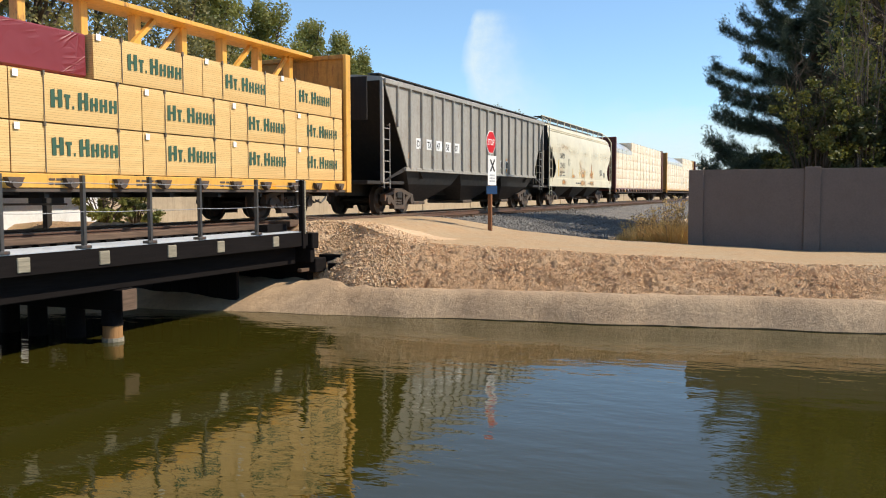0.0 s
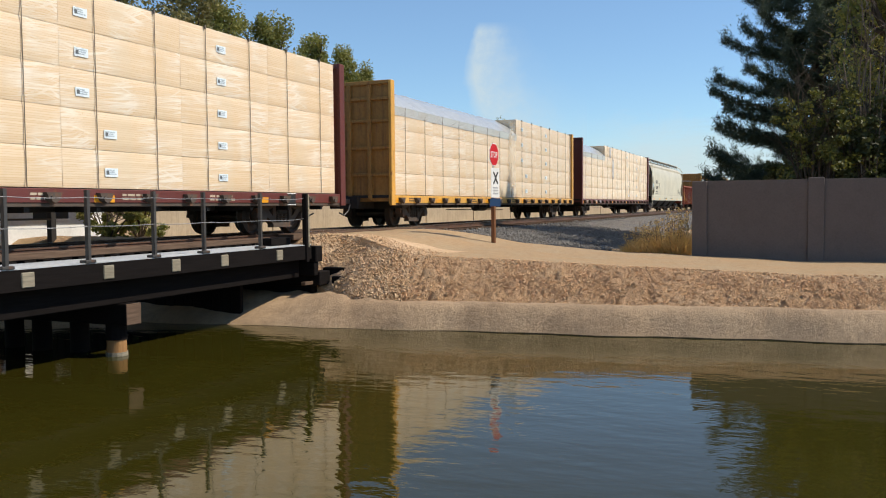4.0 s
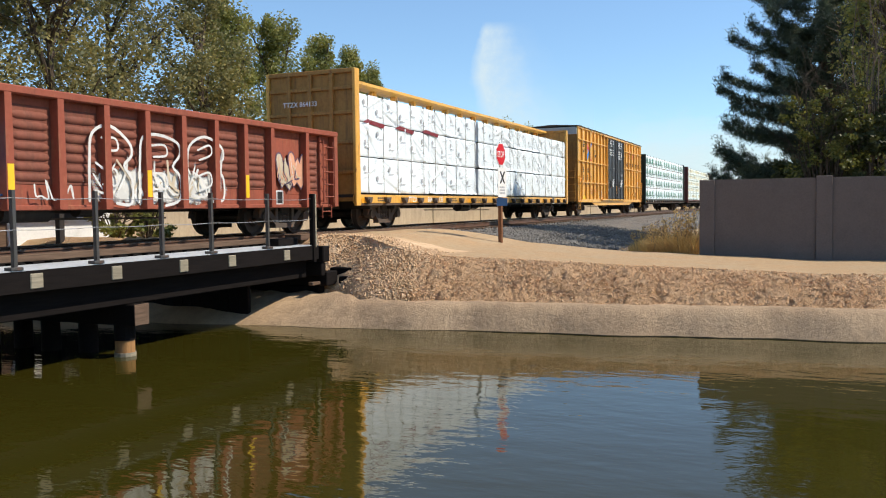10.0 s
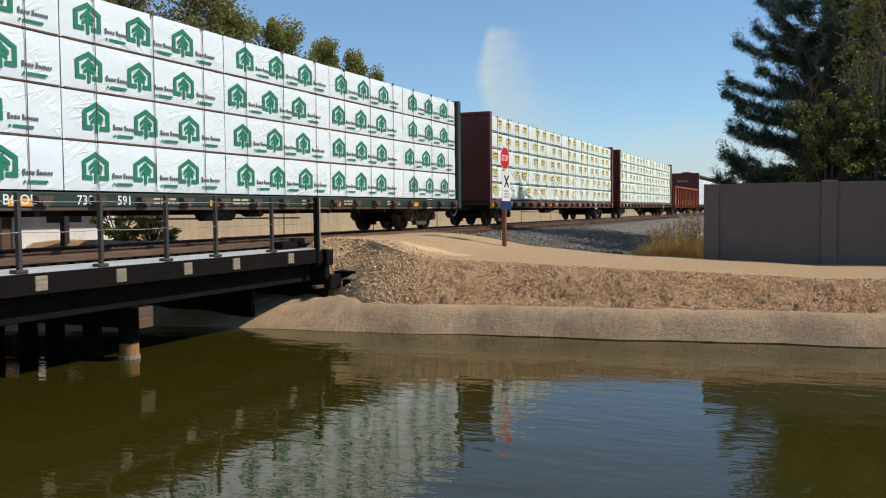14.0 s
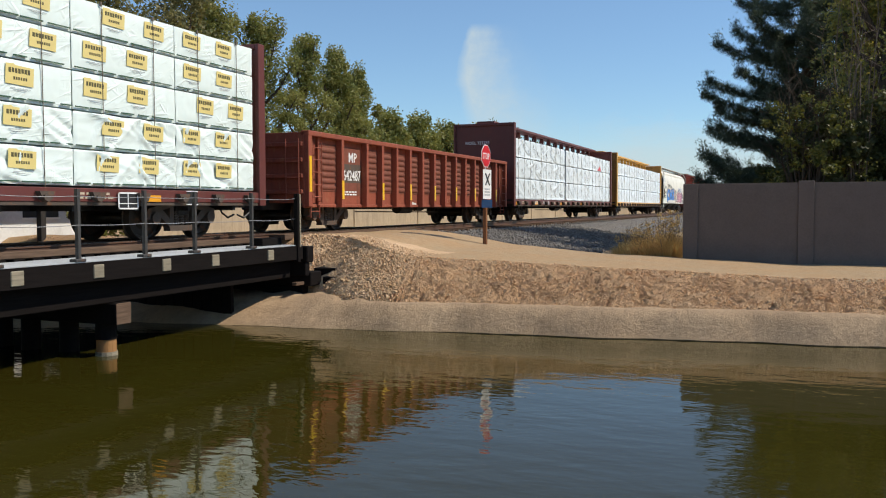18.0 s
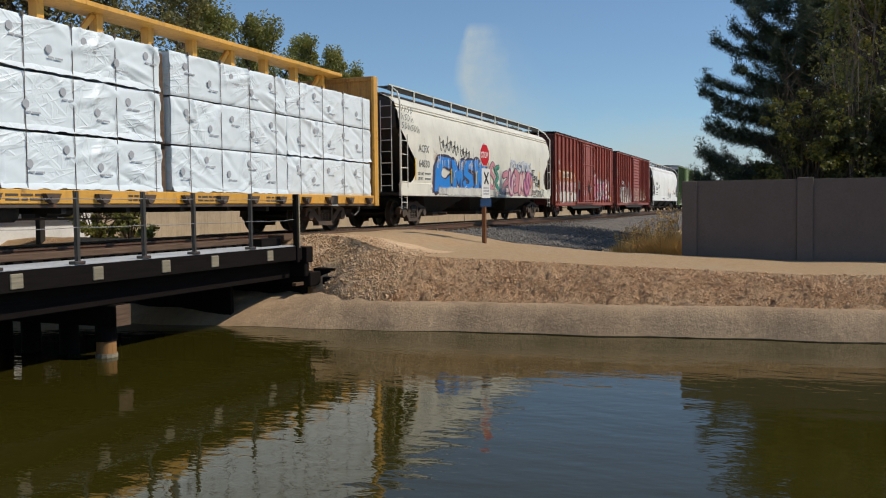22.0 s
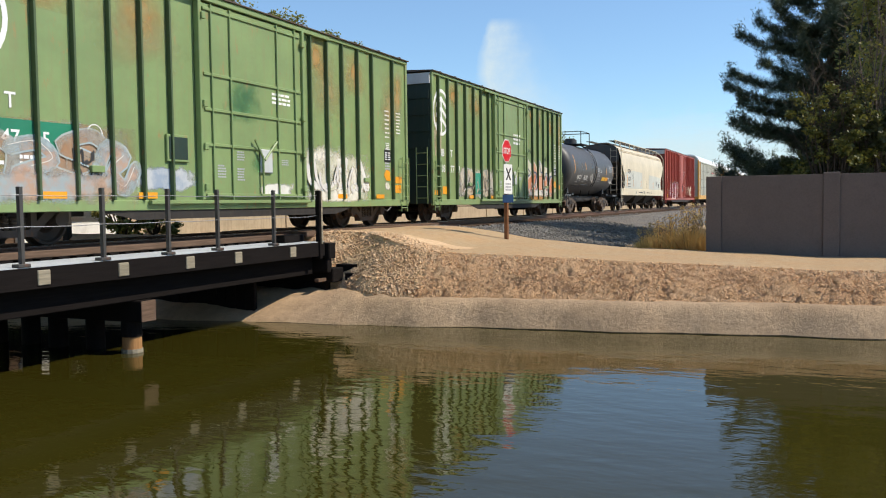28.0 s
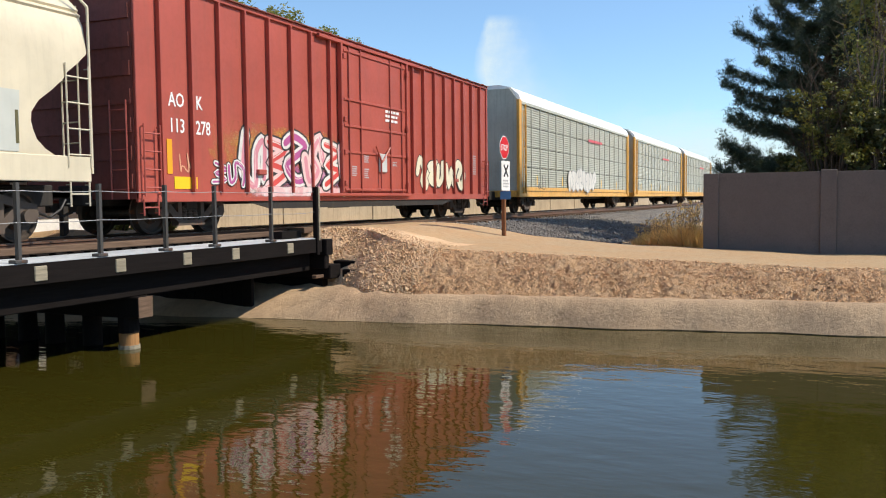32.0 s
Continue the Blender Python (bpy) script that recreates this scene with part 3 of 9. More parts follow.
def far_height(x, y):
    """Height of the far bank and all beyond it."""
    e, run = edge_x(y), lining_run(y)
    crest_z = -0.84 + 0.045 * max(0.0, min(y, 12.0)) - 0.012 * max(0.0, -y - 2)
    # the crossing climbs to the rails
    climb = smooth01(8.0, 12.0, y)
    crest_z = crest_z * (1 - climb) - 0.06 * climb
    crest_x = e + run + 1.5
    d = x - e
    if d < 0:
        return max(-3.2, WATER_Z + d * 0.9)
    if d < run:
        return WATER_Z + 0.56 * math.sin(min(1, d / run) * math.pi / 2) - 0.06
    if x < crest_x:
        u = (x - e - run) / 1.5
        return -1.39 + (crest_z + 1.39) * (u ** 0.85)
    z = crest_z - 0.014 * min(8, x - crest_x) * (1 - smooth01(5, 8, y))
    # the ballast shoulder lies beyond the crossing
    ramp_up = climb * (1 - smooth01(25.0, 29.0, x))
    z = z * (1 - ramp_up) - 0.06 * ramp_up
    shoulder = smooth01(25.0, 28.5, x)
    if shoulder > 0:
        zs = -1.0 + 0.72 * smooth01(5.2, 11.7, y) if y < 13.4 else -1.0 + 0.72 * (1 - smooth01(15.3, 19.5, y))
        z = z * (1 - shoulder) + zs * shoulder
    if y > 15:
        z = z * (1 - smooth01(15, 19, y)) - 0.35 * smooth01(15, 19, y)
    return z


def ground_height(x, y):
    if x > 8:
        return far_height(x, y)
    if x < -1.0:
        return -0.9
    if x < 2.5:
        return -0.9 - 2.3 * smooth01(-1.0, 2.5, x)
    return -3.2


def spread(stops):
    out = []
    for a, b, step in stops:
        n = max(1, round((b - a) / step))
        out += [a + (b - a) * i / n for i in range(n)]
    return out + [stops[-1][1]]


def ground_sheet():
    xs = spread([(-2500, -60, 400), (-60, -2, 14), (-2, 3, 0.5), (3, 14, 3), (14, 15, 0.25), (15, 16.4, 0.1), (16.4, 20.5, 0.05), (20.5, 32, 0.35), (32, 80, 2.5), (80, 300, 20), (300, 2500, 300)])
    ys = spread([(-2500, -60, 400), (-60, -8, 4), (-8, -3.6, 0.4), (-3.6, 12.5, 0.062), (12.5, 20, 0.35), (20, 60, 3), (60, 2500, 350)])
    verts, mats, faces = [], [], []
    for x in xs:
        for y in ys:
            z = ground_height(x, y)
            e = edge_x(y)
            lo, hi = e + lining_run(y), e + lining_run(y) + 1.5
            if lo - 0.1 < x < hi + 0.6 and -8 < y < 14:
                w = smooth01(lo - 0.1, lo + 0.25, x) * (1 - smooth01(hi - 0.45, hi + 0.25, x))
                p = Vector((x, y, 0))
                rip = smooth01(8.6, 9.4, y)
                z += w * ((0.12 * noise.noise(p * 1.1) + 0.085 * noise.noise(p * 2.9)) * (1 - 0.6 * rip) + (0.055 * noise.noise(p * 5.5) + 0.065 * noise.noise(p * 11) - 0.06 * abs(noise.noise(p * 8.3 + Vector((4, 1, 0)))) + 0.035 * noise.noise(p * 17)) * (1 - 0.4 * rip))
                # hollows where the crust has fallen away
                z -= w * (1 - rip) * (0.08 * smooth01(0.15, 0.42, noise.noise(Vector((x * 5.4, y * 2.3, 7)))) + 0.07 * smooth01(0.05, 0.3, noise.noise(Vector((x * 17.0, y * 8.5, 1)))) + 0.08 * smooth01(0.1, 0.35, noise.noise(Vector((x * 9.0, y * 5.0, 3)))))
            elif x >= hi and x < 34 and -8 < y < 20:
                z += 0.02 * noise.noise(Vector((x, y, 3)) * 0.9)
            verts.append((x, y, z))
    ny = len(ys)
    for i in range(len(xs) - 1):
        for j in range(ny - 1):
            faces.append((i * ny + j, (i + 1) * ny + j, (i + 1) * ny + j + 1, i * ny + j + 1))
            x, y = (xs[i] + xs[i + 1]) / 2, (ys[j] + ys[j + 1]) / 2
            e = edge_x(y)
            lo, hi = e + lining_run(y), e + lining_run(y) + 1.5
            k = 0
            wob = 0.35 * noise.noise(Vector((x, y, 0)) * 1.7)
            if lo - 0.15 < x < hi + wob * 0.5 and x > 12:
                k = 1
            line = 6.3 + 1.05 * max(0, 28.6 - x) + wob
            if x > 26.3 - (y - 9.5) * 0.1 + wob and line < y < 18 and x < 300:
                k = 2
            if -60 < x < 300 and 11.0 < y < 16 and (x > 27.3 + wob or x < -2):
                k = 2
            if x < 20.1 + wob and x > lo - 0.1 and 8.4 - (x - 17) * 0.2 + wob < y < 11.9:
                k = 3
            # ground below the deck: shade put in as near-black earth
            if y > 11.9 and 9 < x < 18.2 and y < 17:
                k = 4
            mats.append(k)
    me = bpy.data.meshes.new("ground")
    me.from_pydata(verts, [], faces)
    for k in ("road", "bank", "ballast", "stone", "wet_shade_earth"):
        me.materials.append(M[k])
    me.polygons.foreach_set("material_index", mats)
    me.shade_smooth()
    tagged(new("ground", me), "tan dirt road and crumbling earth bank beside the canal", "ground", "", "structure")


ground_sheet()


def canal_lining():
    """The rough sprayed-concrete edge, a skin on the bank with an uneven top."""
    s = Shape()
    rings = []
    for y in spread([(-60, -8, 1.0), (-8, 19.0, 0.11)]):
        e, run = edge_x(y), lining_run(y)
        ring = []
        for k in range(15):
            u = -0.35 + 1.35 * k / 13 if k < 14 else 1.07
            d = run * u
            z = WATER_Z + (0.56 * math.sin(min(1, u) * math.pi / 2) if u > 0 else d * 1.1)
            p = Vector((d * 1.0, y, z))
            fold = (0.02 + 0.08 * smooth01(7, 9, y)) * noise.noise(Vector((0.3, y * 1.2, 0))) + 0.018 * noise.noise(Vector((u * 2.5, y * 3.5, 1))) + 0.012 * noise.noise(Vector((u * 7, y * 8, 2)))
            if k >= 12:
                z += (0.022 + 0.06 * smooth01(7.5, 9.0, y)) * noise.noise(Vector((0, y * 2.1, 5)))
            if k == 14:
                z -= 0.12
            ring.append((e + d - fold, y, z + fold * 0.4))
        rings.append(ring)
    s.loft(rings, closed=False)
    me = s.mesh("canal_lining", M["lining"], True)
    tagged(new("canal_lining", me), "rough tan concrete lining along the canal edge", "canal lining", "", "structure")


canal_lining()


def wet_line():
    """The dark wet band where the lining meets the water."""
    rings = []
    for y in spread([(-60, -8, 1.0), (-8, 11.4, 0.12)]):
        e = edge_x(y)
        tall = (0.018 + 0.008 * noise.noise(Vector((0, y * 3, 0)))) * (1 - 0.75 * smooth01(5.0, 8.0, y))
        fold = (0.02 + 0.08 * smooth01(7, 9, y)) * noise.noise(Vector((0.3, y * 1.2, 0)))
        rings.append([(e - fold - 0.03, y, WATER_Z - 0.02), (e - fold - 0.02, y, WATER_Z + tall)])
    me = Shape().loft(rings, closed=False).mesh("wet_edge", M["wet_shade_earth"])
    tagged(new("wet_edge", me), "dark wet line along the water's edge", "canal edge", "", "structure")


wet_line()
me = bpy.data.meshes.new("water")
me.from_pydata([(-1.2, -400, WATER_Z), (28, -400, WATER_Z), (28, 400, WATER_Z), (-1.2, 400, WATER_Z)], [], [(0, 1, 2, 3)])
me.materials.append(M["water"])
tagged(new("water", me), "still olive green canal water with faint ripples", "water", "", "structure")


def pebble(rnd, r):
    """A rough eight-sided stone."""
    pts = [(1, 0, 0), (-1, 0, 0), (0, 1, 0), (0, -1, 0), (0, 0, 1), (0, 0, -1)]
    rot = Euler((rnd.uniform(0, 6), rnd.uniform(0, 6), rnd.uniform(0, 6))).to_matrix()
    verts = [rot @ Vector([c * r * rnd.uniform(0.55, 1.15) for c in p]) for p in pts]
    return verts, [(0, 2, 4), (2, 1, 4), (1, 3, 4), (3, 0, 4), (2, 0, 5), (1, 2, 5), (3, 1, 5), (0, 3, 5)]


def scatter(name, label, material, count, where, sizes, seed, sink=0.3, category="stones"):
    rnd = random.Random(seed)
    s = Shape()
    n = 0
    while n < count:
        x, y = where(rnd)
        if x is None:
            continue
        r = rnd.uniform(*sizes) * (1.8 if rnd.random() < 0.06 else 1)
        z = ground_height(x, y)
        verts, faces = pebble(rnd, r)
        s.add([(p[0] + x, p[1] + y, p[2] + z + r * sink) for p in verts], faces)
        n += 1
    tagged(new(name, s.mesh(name, material)), label, category, "", "stuff")


def on_riprap(r):
    y = r.uniform(8.0, 11.9)
    x = edge_x(y) + lining_run(y) + r.uniform(0.0, 2.6)
    return (x, y) if x < 20.2 - 0.3 * r.random() else (None, None)


def on_bank(r):
    y = r.uniform(-4.5, 9.5)
    return edge_x(y) + lining_run(y) + 1.6 * r.random() ** 0.8, y


def on_ballast(r):
    x, y = r.uniform(25, 44), r.uniform(5.6, 12.3)
    line = 6.3 + 1.05 * max(0, 28.6 - x)
    return (x, y) if y > line - 0.3 * r.random() and x > 26.0 else (None, None)


scatter("riprap", "grey and brown loose stones beside the bridge end", M["stone"], 7500, on_riprap, (0.016, 0.04), 11, 0.12)
scatter("earth_clods", "tan clods of dry earth on the slope", M["clod"], 9000, on_bank, (0.009, 0.026), 12, 0.15)
scatter("earth_lumps", "larger tan lumps of dry earth on the slope", M["clod"], 1300, on_bank, (0.016, 0.036), 15, -0.25)
scatter("ballast_stones", "grey crushed stone ballast beside the track", M["grey_stone"], 5200, on_ballast, (0.03, 0.06), 13)
scatter("track_gravel", "grey crushed stone between the sleepers", M["grey_stone"], 1500, lambda r: (r.uniform(27.2, 60), r.uniform(11.2, 12.5)), (0.03, 0.055), 14)


# ---- the track ----
def rail_profile(y):
    return [(y - 0.07, -0.17), (y + 0.07, -0.17), (y + 0.07, -0.155), (y + 0.012, -0.14), (y + 0.012, -0.05), (y + 0.036, -0.035), (y + 0.036, -0.004),
            (y - 0.036, -0.004), (y - 0.036, -0.035), (y - 0.012, -0.05), (y - 0.012, -0.14), (y - 0.07, -0.155)]


track = tagged(new("railway_track"), "rusty steel rails on dark timber sleepers", "railway track", "", "structure")
for y in (TRACK_Y - 0.755, TRACK_Y + 0.755):
    rail = part("rail", Shape().along(rail_profile(y), -60, 400), M["rail"], track)
    part("railhead", Shape().box((-60, y - 0.033, -0.004), (400, y + 0.033, 0.0)), M["rail_top"], rail, "polished running surface of the rail")
for y in (TRACK_Y - 0.45, TRACK_Y + 0.45):
    part("guard_rail", Shape().along(rail_profile(y), -20, 20), M["rail"], track, "rusty inner guard rail on the bridge")
tie_me = Shape().slab((-0.115, -1.5, -0.17), (0.115, 1.5, 0.0), 0.012).mesh("sleeper", M["old_timber"])
dark_tie = Shape().slab((-0.12, -1.55, -0.23), (0.12, 1.55, 0.0), 0.012).mesh("sleeper", M["creosote"])
for i in range(62):
    at_place(part("sleeper", dark_tie, None, track), -6.4 + i * 0.38, TRACK_Y, -0.172)
for i in range(110):
    at_place(part("sleeper", tie_me, None, track), 27.4 + i * 0.53, TRACK_Y, -0.19 + 0.008 * math.sin(i * 7.3))

# crossing planks between the rails
crossing = tagged(new("level_crossing"), "worn timber and dirt crossing between the rails", "level crossing", "", "structure")
for y0, y1 in ((TRACK_Y - 0.66, TRACK_Y - 0.02), (TRACK_Y + 0.02, TRACK_Y + 0.66), (TRACK_Y - 1.35, TRACK_Y - 0.86), (TRACK_Y + 0.86, TRACK_Y + 1.35)):
    part("plank", Shape().slab((18.6, y0, -0.16), (27.0, y1, -0.012), 0.01), M["old_timber"], crossing)


# ---- the bridge ----
bridge = tagged(new("railway_bridge"), "black creosoted timber trestle with a galvanised walkway", "bridge", "", "structure")
for i, y in enumerate((TRACK_Y - 1.15, TRACK_Y - 0.75, TRACK_Y - 0.35, TRACK_Y + 0.35, TRACK_Y + 0.75, TRACK_Y + 1.15)):
    part("stringer", Shape().slab((-12, y - 0.15, -0.92), (17.35, y + 0.15, -0.41), 0.02), M["creosote"], bridge)
part("guard_timber", Shape().slab((-12, TRACK_Y - 1.55, -0.165), (17.3, TRACK_Y - 1.38, -0.04), 0.015), M["old_timber"], bridge, "brown guard timber along the sleeper ends")
part("fascia_beam", Shape().slab((-12, 10.64, -0.54), (17.25, 10.78, -0.215), 0.006), M["creosote"], bridge)
# added stringer and closed plate that keep sun off the piles
part("outer_stringer", Shape().slab((-12, 10.95, -0.98), (17.2, 11.25, -0.5), 0.015), M["creosote"], bridge)
part("deck_plank", Shape().slab((-12, 10.78, -0.25), (17.2, 11.6, -0.236), 0.004), M["creosote"], bridge)
part("fascia_beam", Shape().slab((-12, 11.6, -0.9), (17.3, 11.75, -0.26), 0.012), M["creosote"], bridge)
walk_way = part("walkway", Shape().box((-12, 10.66, -0.214), (17.25, 10.69, -0.2)), M["galv"], bridge, "galvanised steel walkway grating")
for i in range(12):
    y = 10.705 + i * 0.088
    part("grating_bar", Shape().slab((-12, y, -0.232), (17.2, y + 0.074, -0.2), 0.006), M["galv"], walk_way)
plate_x = [9.24 - 1.65 * k for k in range(7, 0, -1)] + [9.24, 10.85, 12.51, 13.95, 15.9]
for x in plate_x:
    part("outrigger", Shape().slab((x - 0.115, 10.615, -0.49), (x + 0.115, 12.1, -0.26), 0.012), M["tie_end"], bridge, "pale sawn end of a timber outrigger")
post_x = [8.92 - 1.62 * k for k in range(7, 0, -1)] + [8.92, 10.49, 12.03, 13.41, 15.29]
foot_me = Shape().slab((-0.11, -0.06, 0), (0.11, 0.09, 0.05), 0.008).mesh("foot_plate", M["steel"])
post_me = Shape().box((-0.032, -0.03, 0.02), (0.032, -0.022, 1.19)).box((-0.032, -0.03, 0.02), (-0.024, 0.035, 1.19)).box((-0.006, -0.022, 0.02), (0.006, 0.0, 1.19)).mesh("post", M["steel"])
for x in post_x:
    post = at_place(part("post", post_me, None, bridge), x, 10.7, -0.2)
    part("foot_plate", foot_me, None, post)
part("end_post", Shape().slab((16.98, 10.6, -0.6), (17.1, 10.72, 1.0), 0.012), M["creosote"], bridge, "dark timber end post with a painted lit edge")
# thin pale strip that paints the sunlit edge of the end post
part("end_plate", Shape().slab((17.04, 10.585, -0.25), (17.098, 10.599, 0.985), 0.004), M["tie_end"], bridge)
# added black planks that stand in for the deep shade below the deck
for k in range(33):
    part("backwall_plank", Shape().slab((15.95, 11.75 + k * 0.27, -2.4), (16.07, 12.01 + k * 0.27, -0.5), 0.01), M["creosote"], bridge)
for z, sag in ((0.87, 0.018), (0.4, 0.014)):
    pts = []
    stops = post_x + [17.02]
    for a, b in zip(stops, stops[1:]):
        for k in range(4):
            u = k / 4
            pts.append((a + (b - a) * u, 10.675, z - 4 * sag * u * (1 - u)))
    pts.append((17.02, 10.675, z + 0.02))
    part("cable", Shape().bars(pts, 0.0065, 5), M["cable"], bridge, "thin steel handrail cable")
pile_mesh = Shape().rod((0, 0, -3.6), (0, 0, -1.25), 0.19, 14, 0.17).mesh("pile", M["pile"], True)
dark_pile = Shape().rod((0, 0, -3.6), (0, 0, -1.25), 0.19, 14, 0.17).mesh("pile", M["creosote"], True)
for x in (11.57, 7.1, 2.6):
    # light is in the colours here: black for shaded cap sides, brown for lit ends
    part("bent_cap", Shape().slab((x - 0.18, 10.8, -1.36), (x + 0.18, 16.3, -0.98), 0.02), M["creosote"], bridge, "heavy timber cap beam on the piles, its shaded side coloured black")
    part("cap_end", Shape().slab((x - 0.176, 10.785, -1.355), (x + 0.176, 10.8, -0.985), 0.006), M["old_timber"], bridge, "brown end of the cap beam, coloured as its lit face")
    for k, y in enumerate((11.2, 12.15, 13.0, 13.8, 14.6, 15.6)):
        pl = at_place(part("pile", pile_mesh if k == 0 else dark_pile, None, bridge, "round timber pile, orange and water worn at its foot" if k == 0 else "dark round timber pile"), x + 0.08 * (k % 2), y, 0)
        if k == 0:
            part("waterline_crust", Shape().rod((0, 0, -2.02), (0, 0, -1.86), 0.194, 14, 0.192), M["tie_end"], pl, "pale crust at the waterline")
            part("dark_top", Shape().rod((0, 0, -1.64), (0, 0, -1.24), 0.189, 14, 0.18), M["creosote"], pl)
for k, (x0, x1, z0, z1, y0) in enumerate(((17.3, 17.6, -0.62, -0.24, 10.55), (17.3, 17.5, -0.95, -0.62, 10.6), (17.45, 17.95, -1.2, -0.86, 10.55), (17.5, 17.75, -1.55, -1.2, 10.8))):
    part("abutment_timber", Shape().slab((x0, y0, z0), (x1, 16.2, z1), 0.02), M["creosote"], bridge, "black abutment timber")
for a, b in (((18.08, 9.9, -1.02), (18.4, 10.85, -0.8)), ((17.82, 9.8, -1.2), (18.08, 10.45, -0.99))):
    part("crib_timber", Shape().slab(a, b, 0.02), M["creosote"], bridge, "short black timber set in the stones")
part("brace_plank", Shape().slab((17.05, 10.7, -1.16), (17.4, 10.82, -1.08), 0.01), M["old_timber"], bridge)
part("fire_plank", Shape().slab((16.2, 11.05, -0.19), (17.0, 11.35, -0.02), 0.01), M["creosote"], bridge)


# ---- the block wall ----
WALL_X, WALL_TOP = 25.65, 1.36
garden_wall = tagged(new("garden_wall"), "plain grey-brown painted block wall with wider piers", "wall", "", "structure")
piers = [2.9 - 0.42, -0.62, -4.0, -7.4, -10.8, -14.2, -17.6]
for i, y in enumerate(piers):
    part("pier", Shape().slab((WALL_X - 0.06, y, -1.4), (WALL_X + 0.38, y + 0.42, WALL_TOP + (0.03 if i else -0.02)), 0.015), M["block"], garden_wall)
    if i + 1 < len(piers):
        a, b = piers[i + 1] + 0.42, y
        part("wall_panel", Shape().slab((WALL_X, a, -1.4), (WALL_X + 0.2, b, WALL_TOP - 0.02), 0.006), M["block"], garden_wall)
part("rear_wall", Shape().slab((WALL_X, -90, -1.4), (WALL_X + 0.2, -17.6, WALL_TOP), 0.01), M["block"], garden_wall)


# ---- crossing sign ----
sign = tagged(new("crossing_sign"), "red stop sign over a white crossing plate on wooden post", "sign")
sign.matrix_basis = pose(24.0, 8.46, -0.42, 0, 0, -4)
part("post", Shape().slab((-0.055, -0.055, -0.4), (0.055, 0.055, 1.75), 0.01), M["sign_post"], sign, "square wooden post")
part("upright", Shape().box((-0.025, -0.012, 1.7), (0.025, 0.012, 2.98)), M["galv"], sign)
R8 = 0.36
plate = part("stop_plate", Shape().prism([(R8 * math.cos(radians(22.5 + 45 * k)), 2.62 + R8 * math.sin(radians(22.5 + 45 * k))) for k in range(8)], -0.03, -0.022), M["sign_white"], sign, "white rim of the stop sign")
part("stop_face", Shape().prism([(0.335 * math.cos(radians(22.5 + 45 * k)), 2.62 + 0.335 * math.sin(radians(22.5 + 45 * k))) for k in range(8)], -0.036, -0.03), M["sign_red"], plate, "red face of the stop sign")
lettering("STOP", -0.27, 2.53, 0.26, M["sign_white"], plate, -0.039, squeeze=0.8)
cross_plate = part("crossing_plate", Shape().slab((-0.31, -0.07, 1.34), (0.31, -0.06, 2.22), 0.004), M["sign_white"], sign, "white plate with a crossing mark")
for q in (-1, 1):
    part("cross_bar", Shape().rod((-0.15 * q, -0.073 - 0.002 * q, 1.76), (0.15 * q, -0.073 - 0.002 * q, 2.1), 0.026, 4), M["dark"], cross_plate)
small_print(-0.2, 1.42, 0.4, 0.26, 3, M["mark_grey"], cross_plate, -0.073)
notice = part("notice_plate", Shape().slab((-0.16, -0.006, -0.12), (0.16, 0.006, 0.12), 0.004), M["sign_blue"], sign, "small blue notice plate")
notice.location, notice.rotation_euler = (-0.1, -0.1, 1.2), (0, 0, radians(-60))


# ---- trees, brush and distance ----
def leaf_cloud(s, rnd, centre, radius, count, size, squash=0.8):
    """Leaves spread through a clump, thicker near its skin."""
    for _ in range(count):
        d = Vector((rnd.gauss(0, 1), rnd.gauss(0, 1), rnd.gauss(0, 1)))
        d.normalize()
        p = Vector(centre) + Vector((d.x, d.y, d.z * squash)) * radius * rnd.uniform(0.35, 1.08)
        a = Vector((rnd.uniform(-1, 1), rnd.uniform(-1, 1), rnd.uniform(-0.8, 0.8))).normalized()
        b = a.orthogonal().normalized()
        b.rotate(Matrix.Rotation(rnd.uniform(0, 6.3), 3, a))
        w = size * rnd.uniform(0.6, 1.4)
        s.add([p - b * w * 0.5, p + a * w * 0.8, p + b * w * 0.5, p - a * w * 0.8], [(0, 1, 2, 3)])


